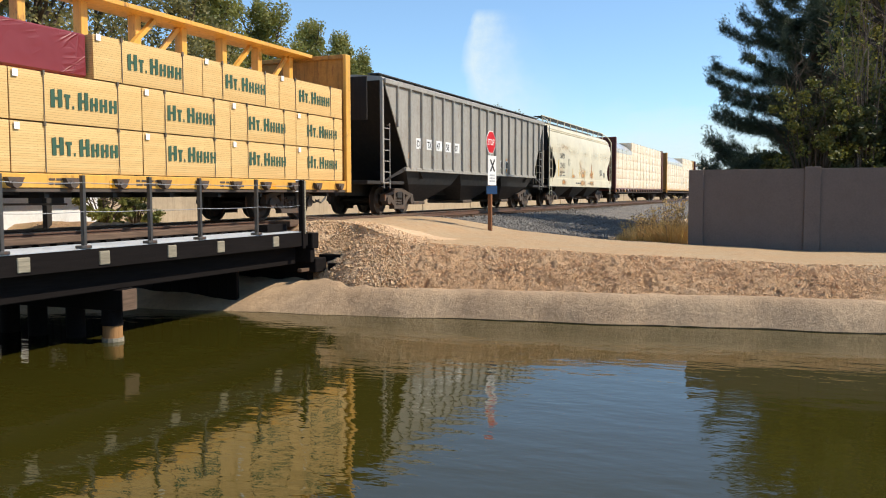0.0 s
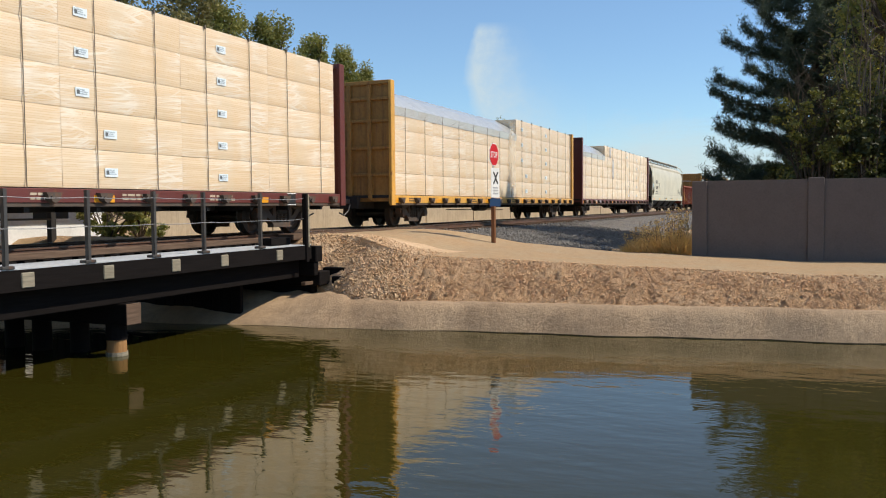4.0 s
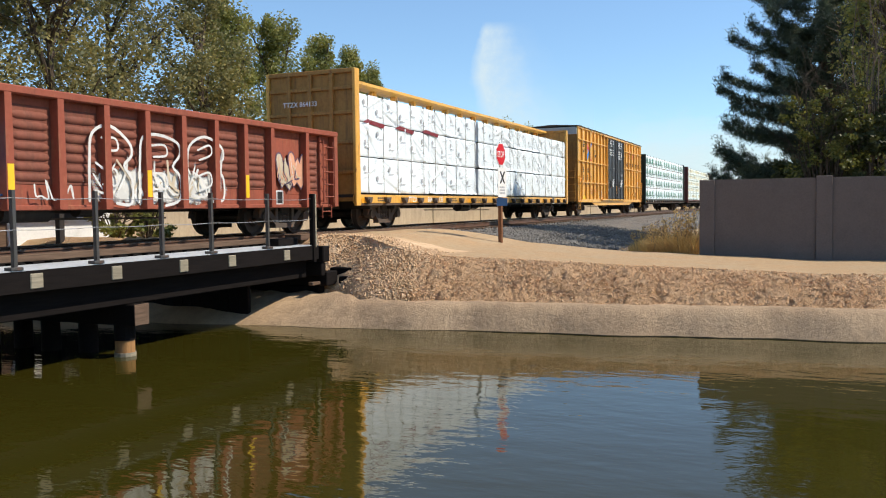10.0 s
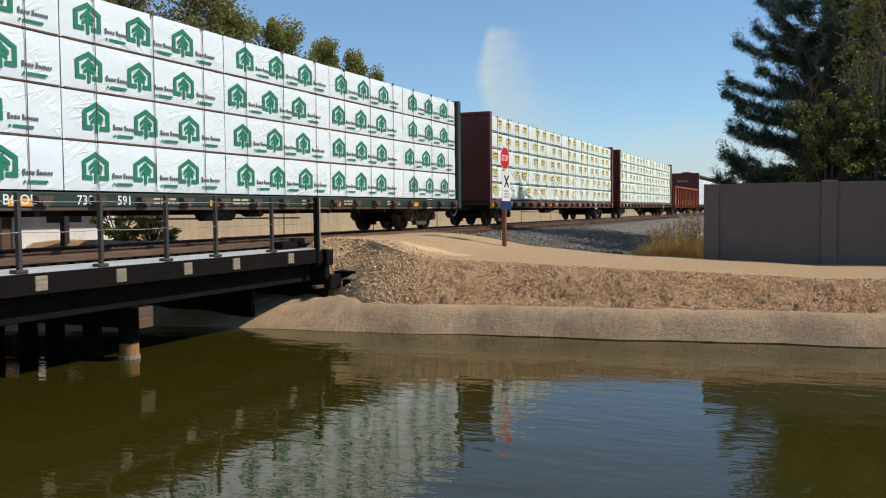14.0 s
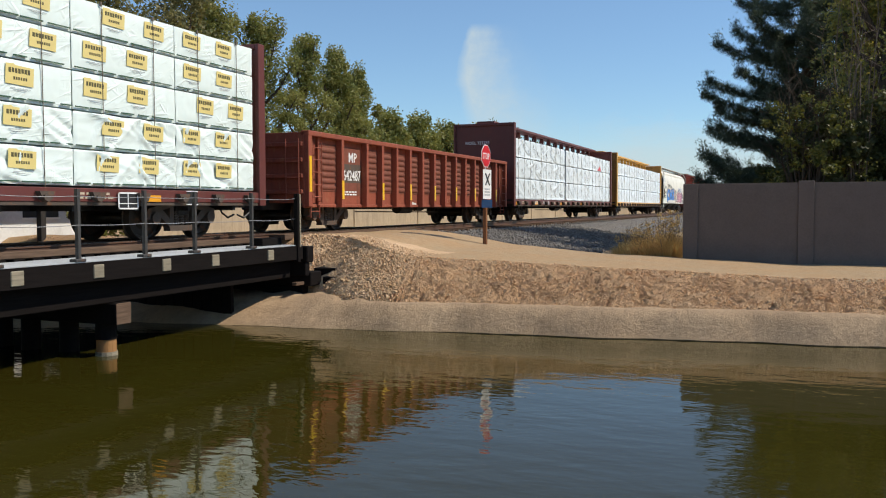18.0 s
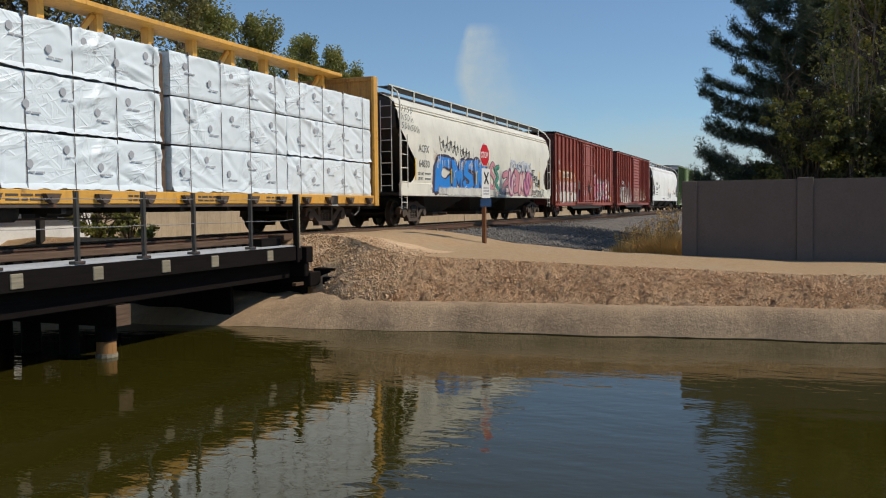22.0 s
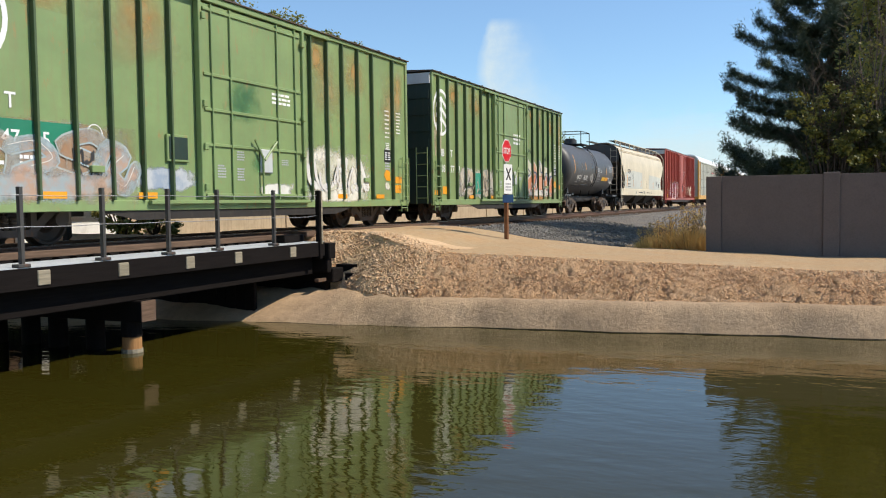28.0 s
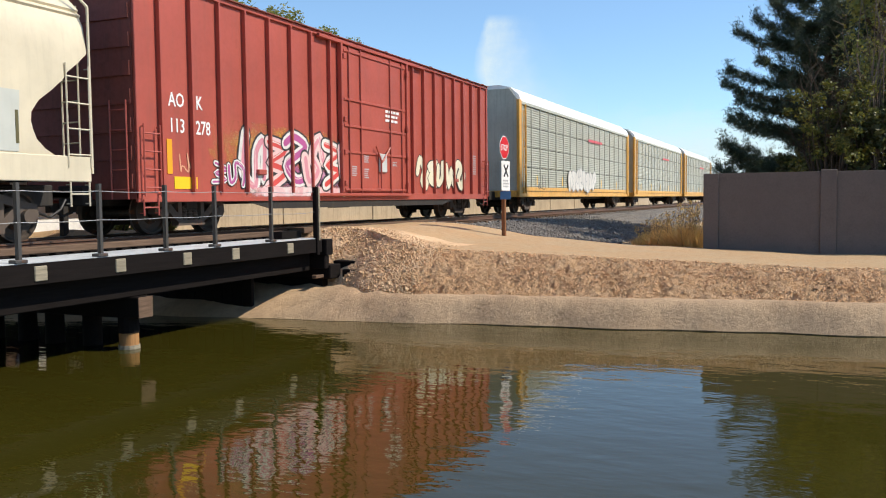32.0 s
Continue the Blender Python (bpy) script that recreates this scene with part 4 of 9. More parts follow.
def broad_tree(x, y, height, width, leaf, seed, name="tree", label="", clumps=60, leaves=150, size=0.14, base=-0.4, bare=0.2):
    rnd = random.Random(seed)
    tree = tagged(new(name), label, "tree", "trees behind the railway")
    tree.location = (x, y, base)
    wood = Shape().rod((0, 0, -0.3), (0.1, 0, height * 0.3), 0.26, 9, 0.19).rod((0.1, 0, height * 0.3), (0.15, 0.1, height * 0.78), 0.19, 8, 0.05)
    crown = Shape()
    tips = []
    for i in range(16):
        h0 = height * rnd.uniform(0.22, 0.7)
        ang = rnd.uniform(0, 6.3)
        reach = width * 0.5 * rnd.uniform(0.45, 0.95) * (1.15 - 0.6 * h0 / height)
        tip = Vector((math.cos(ang) * reach, math.sin(ang) * reach, h0 + height * rnd.uniform(0.12, 0.3)))
        mid = Vector((0.1, 0, h0)) * 0.45 + tip * 0.55 + Vector((0, 0, -0.3))
        wood.rod((0.12, 0.05, h0), mid, 0.12, 6, 0.075).rod(mid, tip, 0.075, 5, 0.025)
        for _ in range(4):
            q = mid.lerp(tip, rnd.uniform(0.0, 0.7))
            wood.rod(q, q + Vector((rnd.gauss(0, 0.06), rnd.gauss(0, 0.06), rnd.uniform(0.03, 0.1))) * width, 0.04, 4, 0.012)
        tips.append(tip)
    for i in range(clumps):
        u = rnd.random()
        zc = height * (0.2 + 0.76 * u)
        prof = (0.55 + 0.45 * math.sin(math.pi * min(1, u * 1.25 + 0.12))) * (1 - 0.62 * max(0, u - 0.55) / 0.45)
        ang, rad = rnd.uniform(0, 6.3), width * 0.5 * prof * math.sqrt(rnd.random())
        c = Vector((math.cos(ang) * rad, math.sin(ang) * rad, zc))
        if i < len(tips):
            c = tips[i]
        r = width * rnd.uniform(0.075, 0.16)
        leaf_cloud(crown, rnd, c, r, int(leaves * rnd.uniform(0.6, 1.2)), size, rnd.uniform(0.8, 1.5))
    part("trunk", wood, M["bark"], tree, "", True)
    part("crown", crown, leaf, tree)
    return tree


GREENS = "tall leafy tree with thin olive and yellow-green foliage"
for i, (x, y, h, w) in enumerate(((17.0, 32, 14.5, 9), (22.5, 33, 14.8, 9), (28.0, 31, 15.0, 9), (33.5, 33, 15.0, 9), (38.3, 31, 14.2, 8), (42.7, 33, 14.0, 6.5), (47.0, 32, 13.7, 5.8), (52.2, 32, 13.5, 5.4), (57.0, 32, 13.4, 5.0), (61.8, 32.8, 13.1, 4.0))):
    broad_tree(x, y, h, w, M["leaf_b" if i < 5 else "leaf_a"], 40 + i, "tree", GREENS if i < 5 else "slim upright tree with dense yellow-green foliage", 82 if i < 5 else 105, 210, 0.12 if i < 6 else 0.11)
for i, (x, y, h, w) in enumerate(((62, 33, 9.8, 6), (68.4, 33, 9.5, 6.5), (75, 33, 9.9, 7), (81, 33, 9.7, 6.5), (97, 38, 9.8, 6), (112, 40, 12.4, 9), (122, 39, 13.0, 9), (131, 38, 11.8, 8))):
    broad_tree(x, y, h, w, M["leaf_a"], 60 + i, "tree", "rounded low tree with green-yellow foliage beyond the railway", 80, 160, 0.17)


def pine(x, y, height, width, seed, tufts=5, label="dark green pine with layered upturned branches behind the wall"):
    """Whorls of long branches that turn up at their ends, each twig with a brush of needles."""
    rnd = random.Random(seed)
    tree = tagged(new("pine_tree"), label, "tree")
    tree.location = (x, y, -0.9)
    wood = Shape().rod((0, 0, 0), (0, 0, height * 0.5), 0.24, 9, 0.17).rod((0, 0, height * 0.5), (0, 0, height), 0.17, 8, 0.03)
    needles = Shape()

    def brush(c, way, size):
        for _ in range(26):
            a = (Vector((rnd.gauss(0, 1), rnd.gauss(0, 1), rnd.gauss(0, 1))).normalized() + way * 0.9).normalized()
            b = a.orthogonal().normalized() * 0.02
            foot = c + Vector((rnd.gauss(0, 0.45), rnd.gauss(0, 0.45), rnd.gauss(0, 0.4))) * size
            needles.add([foot - b, foot + b, foot + a * size * rnd.uniform(0.45, 0.8)], [(0, 1, 2)])
    h, k0 = 1.5, 0
    while h < height - 0.5:
        k0 += 1
        reach0 = width * 0.5 * max(0.08, 1.04 - (h / height) ** 1.35)
        count = 8 if h < height * 0.6 else 6
        for i in range(count):
            ang = 6.283 * (i + rnd.uniform(-0.25, 0.25)) / count + k0 * 0.9
            reach = reach0 * rnd.uniform(0.72, 1.12)
            d = Vector((math.cos(ang), math.sin(ang), 0))
            side = Vector((-d.y, d.x, 0))
            z0 = h + rnd.uniform(-0.35, 0.35)
            prev = Vector((0, 0, z0))
            n = max(3, int(reach / 0.28))
            for k in range(1, n + 1):
                q = k / n
                p = Vector((0, 0, z0)) + d * reach * q + side * 0.15 * math.sin(q * 4 + i) + Vector((0, 0, reach * (0.4 * q * q - 0.2 * q)))
                wood.rod(prev, p, 0.045 * (1.15 - q), 4, 0.045 * (1.08 - q))
                if q > 0.15:
                    for _ in range(tufts):
                        out = (d * rnd.uniform(0.2, 0.9) + side * rnd.uniform(-1, 1) + Vector((0, 0, rnd.uniform(-0.3, 1.1)))).normalized()
                        far_ = p + out * rnd.uniform(0.05, 0.5) * (0.45 + 0.55 * (1 - q))
                        brush(far_, out, 0.24)
                prev = p
            for k in range(5):
                brush(prev + Vector((0, 0, 0.13 * k)) + d * 0.05 * k, (d + Vector((0, 0, 1.2))).normalized(), 0.26)
        h += rnd.uniform(1.05, 1.4)
    part("trunk", wood, M["bark"], tree, "", True)
    part("crown", needles, M["leaf_p"], tree)


pine(40.3, -0.55, 16.0, 10.4, 5, 11)
pine(43.6, -0.9, 14.0, 8.0, 12, 5)
pine(46.0, -3.4, 15.5, 9.0, 9, 4)


def bushy(x, y, height, width, leaf, seed, name, label, clumps, leaves, size, twigs=26, base=-0.9, stem=None):
    """Many-stemmed shrub with bare twigs that reach past the leaves."""
    rnd = random.Random(seed)
    bush = tagged(new(name), label, "shrub")
    bush.location = (x, y, base)
    wood, crown = Shape(), Shape()
    for i in range(twigs):
        ang, reach = rnd.uniform(0, 6.3), width * 0.5 * rnd.uniform(0.2, 1.0)
        top = Vector((math.cos(ang) * reach, math.sin(ang) * reach, height * rnd.uniform(0.6, 1.12)))
        mid = top * 0.5 + Vector((rnd.gauss(0, 0.3), rnd.gauss(0, 0.3), 0.3))
        knee = mid.lerp(top, 0.55) + Vector((rnd.gauss(0, 0.2), rnd.gauss(0, 0.2), 0.15))
        wood.rod((0, 0, 0), mid, 0.03, 5, 0.018).rod(mid, knee, 0.018, 4, 0.01).rod(knee, top, 0.01, 4, 0.004)
        for _ in range(7):
            q = mid.lerp(knee, rnd.random()) if rnd.random() < 0.5 else knee.lerp(top, rnd.random())
            wood.rod(q, q + Vector((rnd.gauss(0, 0.45), rnd.gauss(0, 0.45), rnd.uniform(0.1, 0.7))), 0.008, 3, 0.003)
    for _ in range(clumps):
        ang, rad, u = rnd.uniform(0, 6.3), width * 0.5 * math.sqrt(rnd.random()), rnd.random()
        leaf_cloud(crown, rnd, (math.cos(ang) * rad, math.sin(ang) * rad, height * (0.1 + 0.78 * u)), width * rnd.uniform(0.06, 0.14), leaves, size)
    part("branchwork", wood, stem or M["bark"], bush, "thin bare stems")
    part("foliage", crown, leaf, bush)


bushy(28.8, -0.55, 5.7, 2.8, M["leaf_y"], 21, "shrub", "tall shrub with yellow-green leaves and bare twigs behind the wall", 80, 80, 0.07, 40)
for i, (x, y, h, w) in enumerate(((30.2, -1.6, 4.6, 3.6), (30.6, -3.4, 5.4, 4.4), (30.8, -5.6, 6.2, 5.0), (31.2, 0.0, 3.4, 2.2))):
    bushy(x, y, h, w, M["leaf_d"], 80 + i, "shrub", "dense dark green shrub behind the wall", 110, 150, 0.1, 16)
bushy(29.6, -2.0, 10.2, 3.4, M["leaf_y"], 22, "shrub", "tall half-bare shrub with few yellow leaves behind the wall", 24, 60, 0.06, 17, stem=M["twig"])
for i, (x, y, h, w) in enumerate(((32.6, -3.0, 12.0, 5.0), (33.2, -6.0, 13.0, 6.5), (37.0, -4.6, 14.5, 7.0), (39.0, -8.0, 14.5, 8.0))):
    broad_tree(x, y, h, w, M["leaf_o"], 90 + i, "tree", "leafy tree with olive green and yellowing leaves behind the wall", 95, 190, 0.09, -0.9)


def tussock(x, y, height, width, seed, stems=14):
    """Dry grass: hundreds of thin blades that lean out, with a few bent weed stalks."""
    rnd = random.Random(seed)
    plant = tagged(new("dry_grass"), "clump of golden dry grass and weeds at the ballast", "grass")
    plant.location = (x, y, ground_height(x, y) - 0.03)
    blades, stalks = Shape(), Shape()
    for _ in range(900):
        ang, rad = rnd.uniform(0, 6.3), width * 0.42 * math.sqrt(rnd.random())
        foot = Vector((math.cos(ang) * rad, math.sin(ang) * rad, 0))
        lean = Vector((rnd.gauss(0, 0.3), rnd.gauss(0, 0.3), 1)).normalized()
        tall = height * rnd.uniform(0.45, 1.0) * (1 - 0.35 * rad / (width * 0.42))
        mid = foot + lean * tall * 0.6
        tip = foot + lean * tall + Vector((lean.x, lean.y, -0.1)) * tall * 0.5
        b = Vector((rnd.uniform(-1, 1), rnd.uniform(-1, 1), 0)).normalized() * 0.007
        blades.add([foot - b, foot + b, mid + b, mid - b, tip], [(0, 1, 2, 3), (3, 2, 4)])
    for _ in range(stems):
        foot = Vector((rnd.gauss(0, width * 0.2), rnd.gauss(0, width * 0.2), 0))
        top = foot + Vector((rnd.gauss(0, 0.2), rnd.gauss(0, 0.2), height * rnd.uniform(0.9, 1.35)))
        stalks.rod(foot, top, 0.009, 4, 0.004)
        for _ in range(3):
            q = foot.lerp(top, rnd.uniform(0.5, 1))
            stalks.rod(q, q + Vector((rnd.gauss(0, 0.12), rnd.gauss(0, 0.12), 0.14)), 0.005, 3, 0.002)
            leaf_cloud(blades, rnd, q, 0.1, 10, 0.035)
    part("blades", blades, M["dry"], plant)
    part("stalks", stalks, M["twig"], plant, "thin brown weed stalks")


for i, (x, y, h, w) in enumerate(((26.6, 3.35, 1.15, 0.9), (27.1, 3.8, 1.05, 1.1), (27.6, 4.35, 0.9, 1.1), (28.3, 4.6, 0.8, 1.2), (28.9, 5.1, 0.6, 1.2), (29.6, 4.6, 0.85, 1.3), (30.6, 5.2, 0.7, 1.4), (28.2, 3.6, 1.25, 1.2))):
    tussock(x, y, h, w, 30 + i)

# tan wall and white buildings beyond the railway
far_wall = tagged(new("boundary_wall"), "long tan block wall beyond the railway", "wall", "", "structure")
for i in range(22):
    x = 22.3 + i * 8.0
    part("wall_panel", Shape().slab((x + 0.4, 20.6, -0.7), (x + 8.0, 20.8, 1.45), 0.01), M["tan_wall"], far_wall)
    part("pier", Shape().slab((x, 20.55, -0.7), (x + 0.4, 20.85, 1.52), 0.01), M["tan_wall"], far_wall)


def small_house(x, y, w, d, h, seed):
    house = tagged(new("house"), "low white stucco house with a dark porch", "house", "houses beyond the railway")
    house.location = (x, y, -0.5)
    part("wall", Shape().slab((0, 0, 0), (w, d, h), 0.01), M["house_white"], house)
    part("roof", Shape().along([(-0.6, h), (d + 0.6, h), (d / 2, h + 1.1)], -0.5, w + 0.5), M["roof"], house)
    for k in range(int(w / 2.2)):
        part("porch_post", Shape().slab((0.5 + k * 2.2, -1.5, 0), (0.68 + k * 2.2, -1.32, h), 0.01), M["under"], house, "dark porch post")
    part("porch_roof", Shape().slab((0, -1.7, h - 0.12), (w, 0.0, h), 0.01), M["roof"], house)
    win = part("window", Shape().slab((w * 0.55, -0.03, 0.9), (w * 0.55 + 1.3, 0.02, 2.0), 0.005), M["black"], house, "dark window")
    part("window_frame", Shape().slab((w * 0.55 - 0.06, -0.05, 0.84), (w * 0.55 + 1.36, -0.03, 0.9), 0.005), M["white"], win)
    part("door", Shape().slab((w * 0.2, -0.04, 0), (w * 0.2 + 0.95, 0.02, 2.05), 0.005), M["old_timber"], house)


small_house(5.5, 21.4, 8, 6, 2.8, 1)
small_house(15.0, 20.9, 6.2, 6, 2.7, 2)
fence = tagged(new("chain_fence"), "thin wire fence on steel posts beyond the railway", "fence")
for i in range(12):
    part("post", Shape().rod((2 + i * 1.1, 18.4, -0.5), (2 + i * 1.1, 18.4, 0.7), 0.03), M["galv"], fence)
for z in (0.85, 0.5, 0.15, -0.2):
    part("wire", Shape().rod((2, 18.4, z), (14.1, 18.4, z), 0.008, 4), M["galv"], fence)
bushy(20.6, 18.9, 1.6, 1.8, M["leaf_a"], 71, "shrub", "small green garden shrub beside a white house", 30, 60, 0.08, 14, -0.4)
bushy(19.4, 19.0, 1.2, 1.5, M["leaf_a"], 72, "shrub", "small green garden shrub beside a white house", 26, 60, 0.08, 14, -0.4)


def cloud_sheet(name, label, spot, turn, corners, shape):
    """Thin high cloud, far away: shape(t, x, z, noise, op) gives how dense it is at each place."""
    m, t, b = nodes_of("thin_cloud")
    sep = t.nodes.new("ShaderNodeSeparateXYZ")
    t.links.new(coords(t), sep.inputs[0])

    def op(kind, a, c=0.0):
        k = t.nodes.new("ShaderNodeMath")
        k.operation = kind
        for sock, val in zip(k.inputs, (a, c)):
            if isinstance(val, (int, float)):
                sock.default_value = val
            else:
                t.links.new(val, sock)
        return k.outputs[0]
    em = t.nodes.new("ShaderNodeEmission")
    em.inputs["Color"].default_value, em.inputs["Strength"].default_value = (0.8, 0.95, 1.0, 1), 0.92
    tr = t.nodes.new("ShaderNodeBsdfTransparent")
    mx = t.nodes.new("ShaderNodeMixShader")
    t.links.new(shape(t, sep.outputs[0], sep.outputs[2], op), mx.inputs[0])
    t.links.new(tr.outputs[0], mx.inputs[1])
    t.links.new(em.outputs[0], mx.inputs[2])
    t.links.new(mx.outputs[0], t.nodes["Material Output"].inputs["Surface"])
    me = bpy.data.meshes.new("cloud")
    x0, z0, x1, z1 = corners
    me.from_pydata([(x0, 0, z0), (x1, 0, z0), (x1, 0, z1), (x0, 0, z1)], [], [(0, 1, 2, 3)])
    me.materials.append(m)
    ob = tagged(new(name, me), label, "cloud", "", "structure")
    ob.matrix_basis = pose(*spot, 0, 0, turn)


def wisp(t, x, z, op):
    """A streak with a crisp edge on one side that fades to the other and widens downwards."""
    rag = noise_of(t, coords(t, (0.03, 1, 0.035)), 1.6, 6, 0.62)
    edge = op("ADD", op("MULTIPLY", op("ABSOLUTE", op("ADD", z, 14.0)), 0.26), op("MULTIPLY", rag, 16.0))
    off = op("SUBTRACT", x, op("SUBTRACT", edge, 30.0))
    wide = op("DIVIDE", off, op("MAXIMUM", op("MULTIPLY", op("SUBTRACT", 95.0, z), 0.0115), 0.5))
    core = op("MULTIPLY", ramp(t, wide, 0.0, 9.0), ramp(t, wide, 12.0, 58.0, 0.78, 0.14))
    body = op("MULTIPLY", core, ramp(t, wide, 40.0, 85.0, 1.0, 0.0))
    body = op("MULTIPLY", body, ramp(t, rag, 0.25, 0.7, 0.6, 1.1))
    ends = op("MULTIPLY", ramp(t, z, 34.0, 44.0, 1.0, 0.0), ramp(t, z, -120.0, -40.0, 0.25, 1.0))
    return op("MULTIPLY", body, ends)


def cloud_bank(t, x, z, op):
    """A low pale bank with a soft ragged top."""
    rag = noise_of(t, coords(t, (0.012, 1, 0.03)), 1.5, 5, 0.6)
    top = ramp(t, op("ADD", z, op("MULTIPLY", rag, -70.0)), -62.0, 8.0, 0.75, 0.0)
    return op("MULTIPLY", top, op("MULTIPLY", ramp(t, x, -130.0, -10.0), ramp(t, x, 150.0, 260.0, 1.0, 0.0)))


cloud_sheet("cloud", "thin white wisp of cloud in the blue sky", (846, 310, 150), -69, (-90, -130, 110, 70), wisp)
cloud_sheet("cloud", "pale low bank of cloud near the horizon", (1190, 190, 85), -81, (-140, -110, 280, 70), cloud_bank)


# ---- the train ----
# Car space: x along the car from its leading end, y from the track's middle (near side negative), z from the rail top.
CARS = []
SIDE = -1.5


def freight_car(u0, label, category="freight car"):
    car = tagged(new("freight_car"), label, category, "cars of the freight train")
    car.location = (u0, TRACK_Y, 0)
    CARS.append((car, u0))
    return car


def wheel_mesh():
    prof = [(-0.07, 0.13), (-0.1, 0.18), (-0.03, 0.24), (-0.03, 0.37), (-0.075, 0.4), (-0.075, 0.445), (0.06, 0.46), (0.07, 0.49), (0.09, 0.485), (0.09, 0.4), (0.02, 0.36), (0.02, 0.22), (0.09, 0.16), (0.09, 0.0)]
    rings = []
    for k in range(24):
        a = 2 * math.pi * k / 24
        rings.append([(r * math.cos(a), y, r * math.sin(a)) for y, r in prof])
    s = Shape()
    for sgn in (-1, 1):
        s.loft([[(x, (0.72 - y) * sgn, z) for x, y, z in r] for r in rings + [rings[0]]], closed=False)
    s.rod((0, -0.8, 0), (0, 0.8, 0), 0.085, 10)
    for a in (0.6, 2.7, 4.8):
        s.rod((0.07 * math.cos(a), -1.0, 0.07 * math.sin(a)), (0.07 * math.cos(a), 1.0, 0.07 * math.sin(a)), 0.02, 5)
    return s.mesh("wheelset", M["wheel"], True)


def side_frame_mesh():
    s = Shape()
    y0, y1 = -0.09, 0.09
    s.prism([(-1.12, 0.44), (-1.08, 0.66), (-0.7, 0.74), (-0.3, 0.86), (0.3, 0.86), (0.7, 0.74), (1.08, 0.66), (1.12, 0.44), (1.0, 0.44), (0.94, 0.56), (0.66, 0.62), (0.26, 0.72), (-0.26, 0.72), (-0.66, 0.62), (-0.94, 0.56), (-1.0, 0.44)], y0, y1)
    for q in (-1, 1):
        s.prism([(q * 0.86, 0.6), (q * 0.62, 0.62), (q * 0.26, 0.3), (q * 0.34, 0.2)][::q], y0, y1)
        s.prism([(q * 0.3, 0.74), (q * 0.42, 0.72), (q * 0.42, 0.28), (q * 0.3, 0.28)][::q], y0, y1)
        s.rod((q * 0.89, y0 - 0.06, 0.46), (q * 0.89, y1, 0.46), 0.13, 12)
    s.box((-0.42, y0, 0.18), (0.42, y1, 0.3))
    return s.mesh("side_frame", M["grime"])


WHEEL, FRAME = wheel_mesh(), side_frame_mesh()
WHEELSETS = ([], [])
SPRING = Shape().loft([[(r * math.cos(a * 0.7854), r * math.sin(a * 0.7854), 0.3 + k * 0.0275) for a in range(8)] for k, r in enumerate((0.055, 0.078) * 6)]).mesh("spring", M["grime"])
BOLSTER = Shape().slab((-0.2, -1.1, 0.52), (0.2, 1.1, 0.76), 0.03).slab((-0.12, -0.9, 0.3), (0.12, 0.9, 0.52), 0.02).rod((0, 0, 0.74), (0, 0, 0.9), 0.3, 12).mesh("bogie", M["under"])
COUPLER = Shape().slab((-0.75, -0.07, 0.77), (0.2, 0.07, 0.93), 0.02).slab((-0.98, -0.16, 0.68), (-0.72, 0.16, 0.98), 0.05).mesh("coupler", M["grime"])
HOSE = Shape().bars([(-0.35, -0.25, 0.75), (-0.5, -0.27, 0.55), (-0.72, -0.25, 0.42), (-0.95, -0.22, 0.5)], 0.025, 6).mesh("air_hose", M["black"])


def bogie(car, x):
    b = at_place(part("bogie", BOLSTER, None, car, "rusty brown two-axle bogie"), x, 0, 0)
    for y in (-0.99, 0.99):
        at_place(part("side_frame", FRAME, None, b), 0, y, 0)
        for dx in (-0.17, 0.0, 0.17):
            at_place(part("spring", SPRING, None, b), dx, y - 0.02, 0)
    for k, dx in enumerate((-0.89, 0.89)):
        w = at_place(part("wheelset", WHEEL, None, b), dx, 0, 0.46)
        WHEELSETS[k].append(w)


def running_gear(car, length, inset=1.9, ends=0.0):
    """Bogies, couplers and hoses; ends: how far the frame reaches past the body."""
    bogie(car, inset)
    bogie(car, length - inset)
    for x, turn in ((-ends, 0), (length + ends, math.pi)):
        c = at_place(part("coupler", COUPLER, None, car), x, 0, 0)
        c.rotation_euler = (0, 0, turn)
        h = at_place(part("air_hose", HOSE, None, car), x, 0, 0)
        h.rotation_euler = (0, 0, turn)
    part("centre_sill", Shape().slab((-ends, -0.33, 0.62), (length + ends, 0.33, 1.02), 0.02), M["under"], car)


def brake_gear(car, x):
    part("air_tank", Shape().rod((x, -0.9, 0.66), (x + 1.0, -0.9, 0.66), 0.19, 12), M["under"], car, "", True)
    part("brake_cylinder", Shape().rod((x + 1.8, -0.75, 0.7), (x + 2.4, -0.75, 0.7), 0.15, 10).rod((x + 2.4, -0.75, 0.7), (x + 3.2, -0.75, 0.7), 0.03, 6), M["under"], car)
    part("brake_rod", Shape().rod((x - 2.4, -0.6, 0.55), (x + 4.4, -0.6, 0.5), 0.02, 5), M["grime"], car)


def ladder(car, x0, x1, z0, z1, rungs, material, y=SIDE - 0.09, name="ladder", r=0.018):
    s = Shape().rod((x0, y, z0), (x0, y, z1), r, 5).rod((x1, y, z0), (x1, y, z1), r, 5)
    for k in range(rungs):
        z = z0 + (z1 - z0) * (k + 0.5) / rungs
        s.rod((x0, y, z), (x1, y, z), r * 0.85, 5)
    for x in (x0, x1):
        for z in (z0 + 0.05, z1 - 0.05):
            s.rod((x, y, z), (x, y + 0.1, z), r * 0.8, 4)
    return part(name, s, material, car)


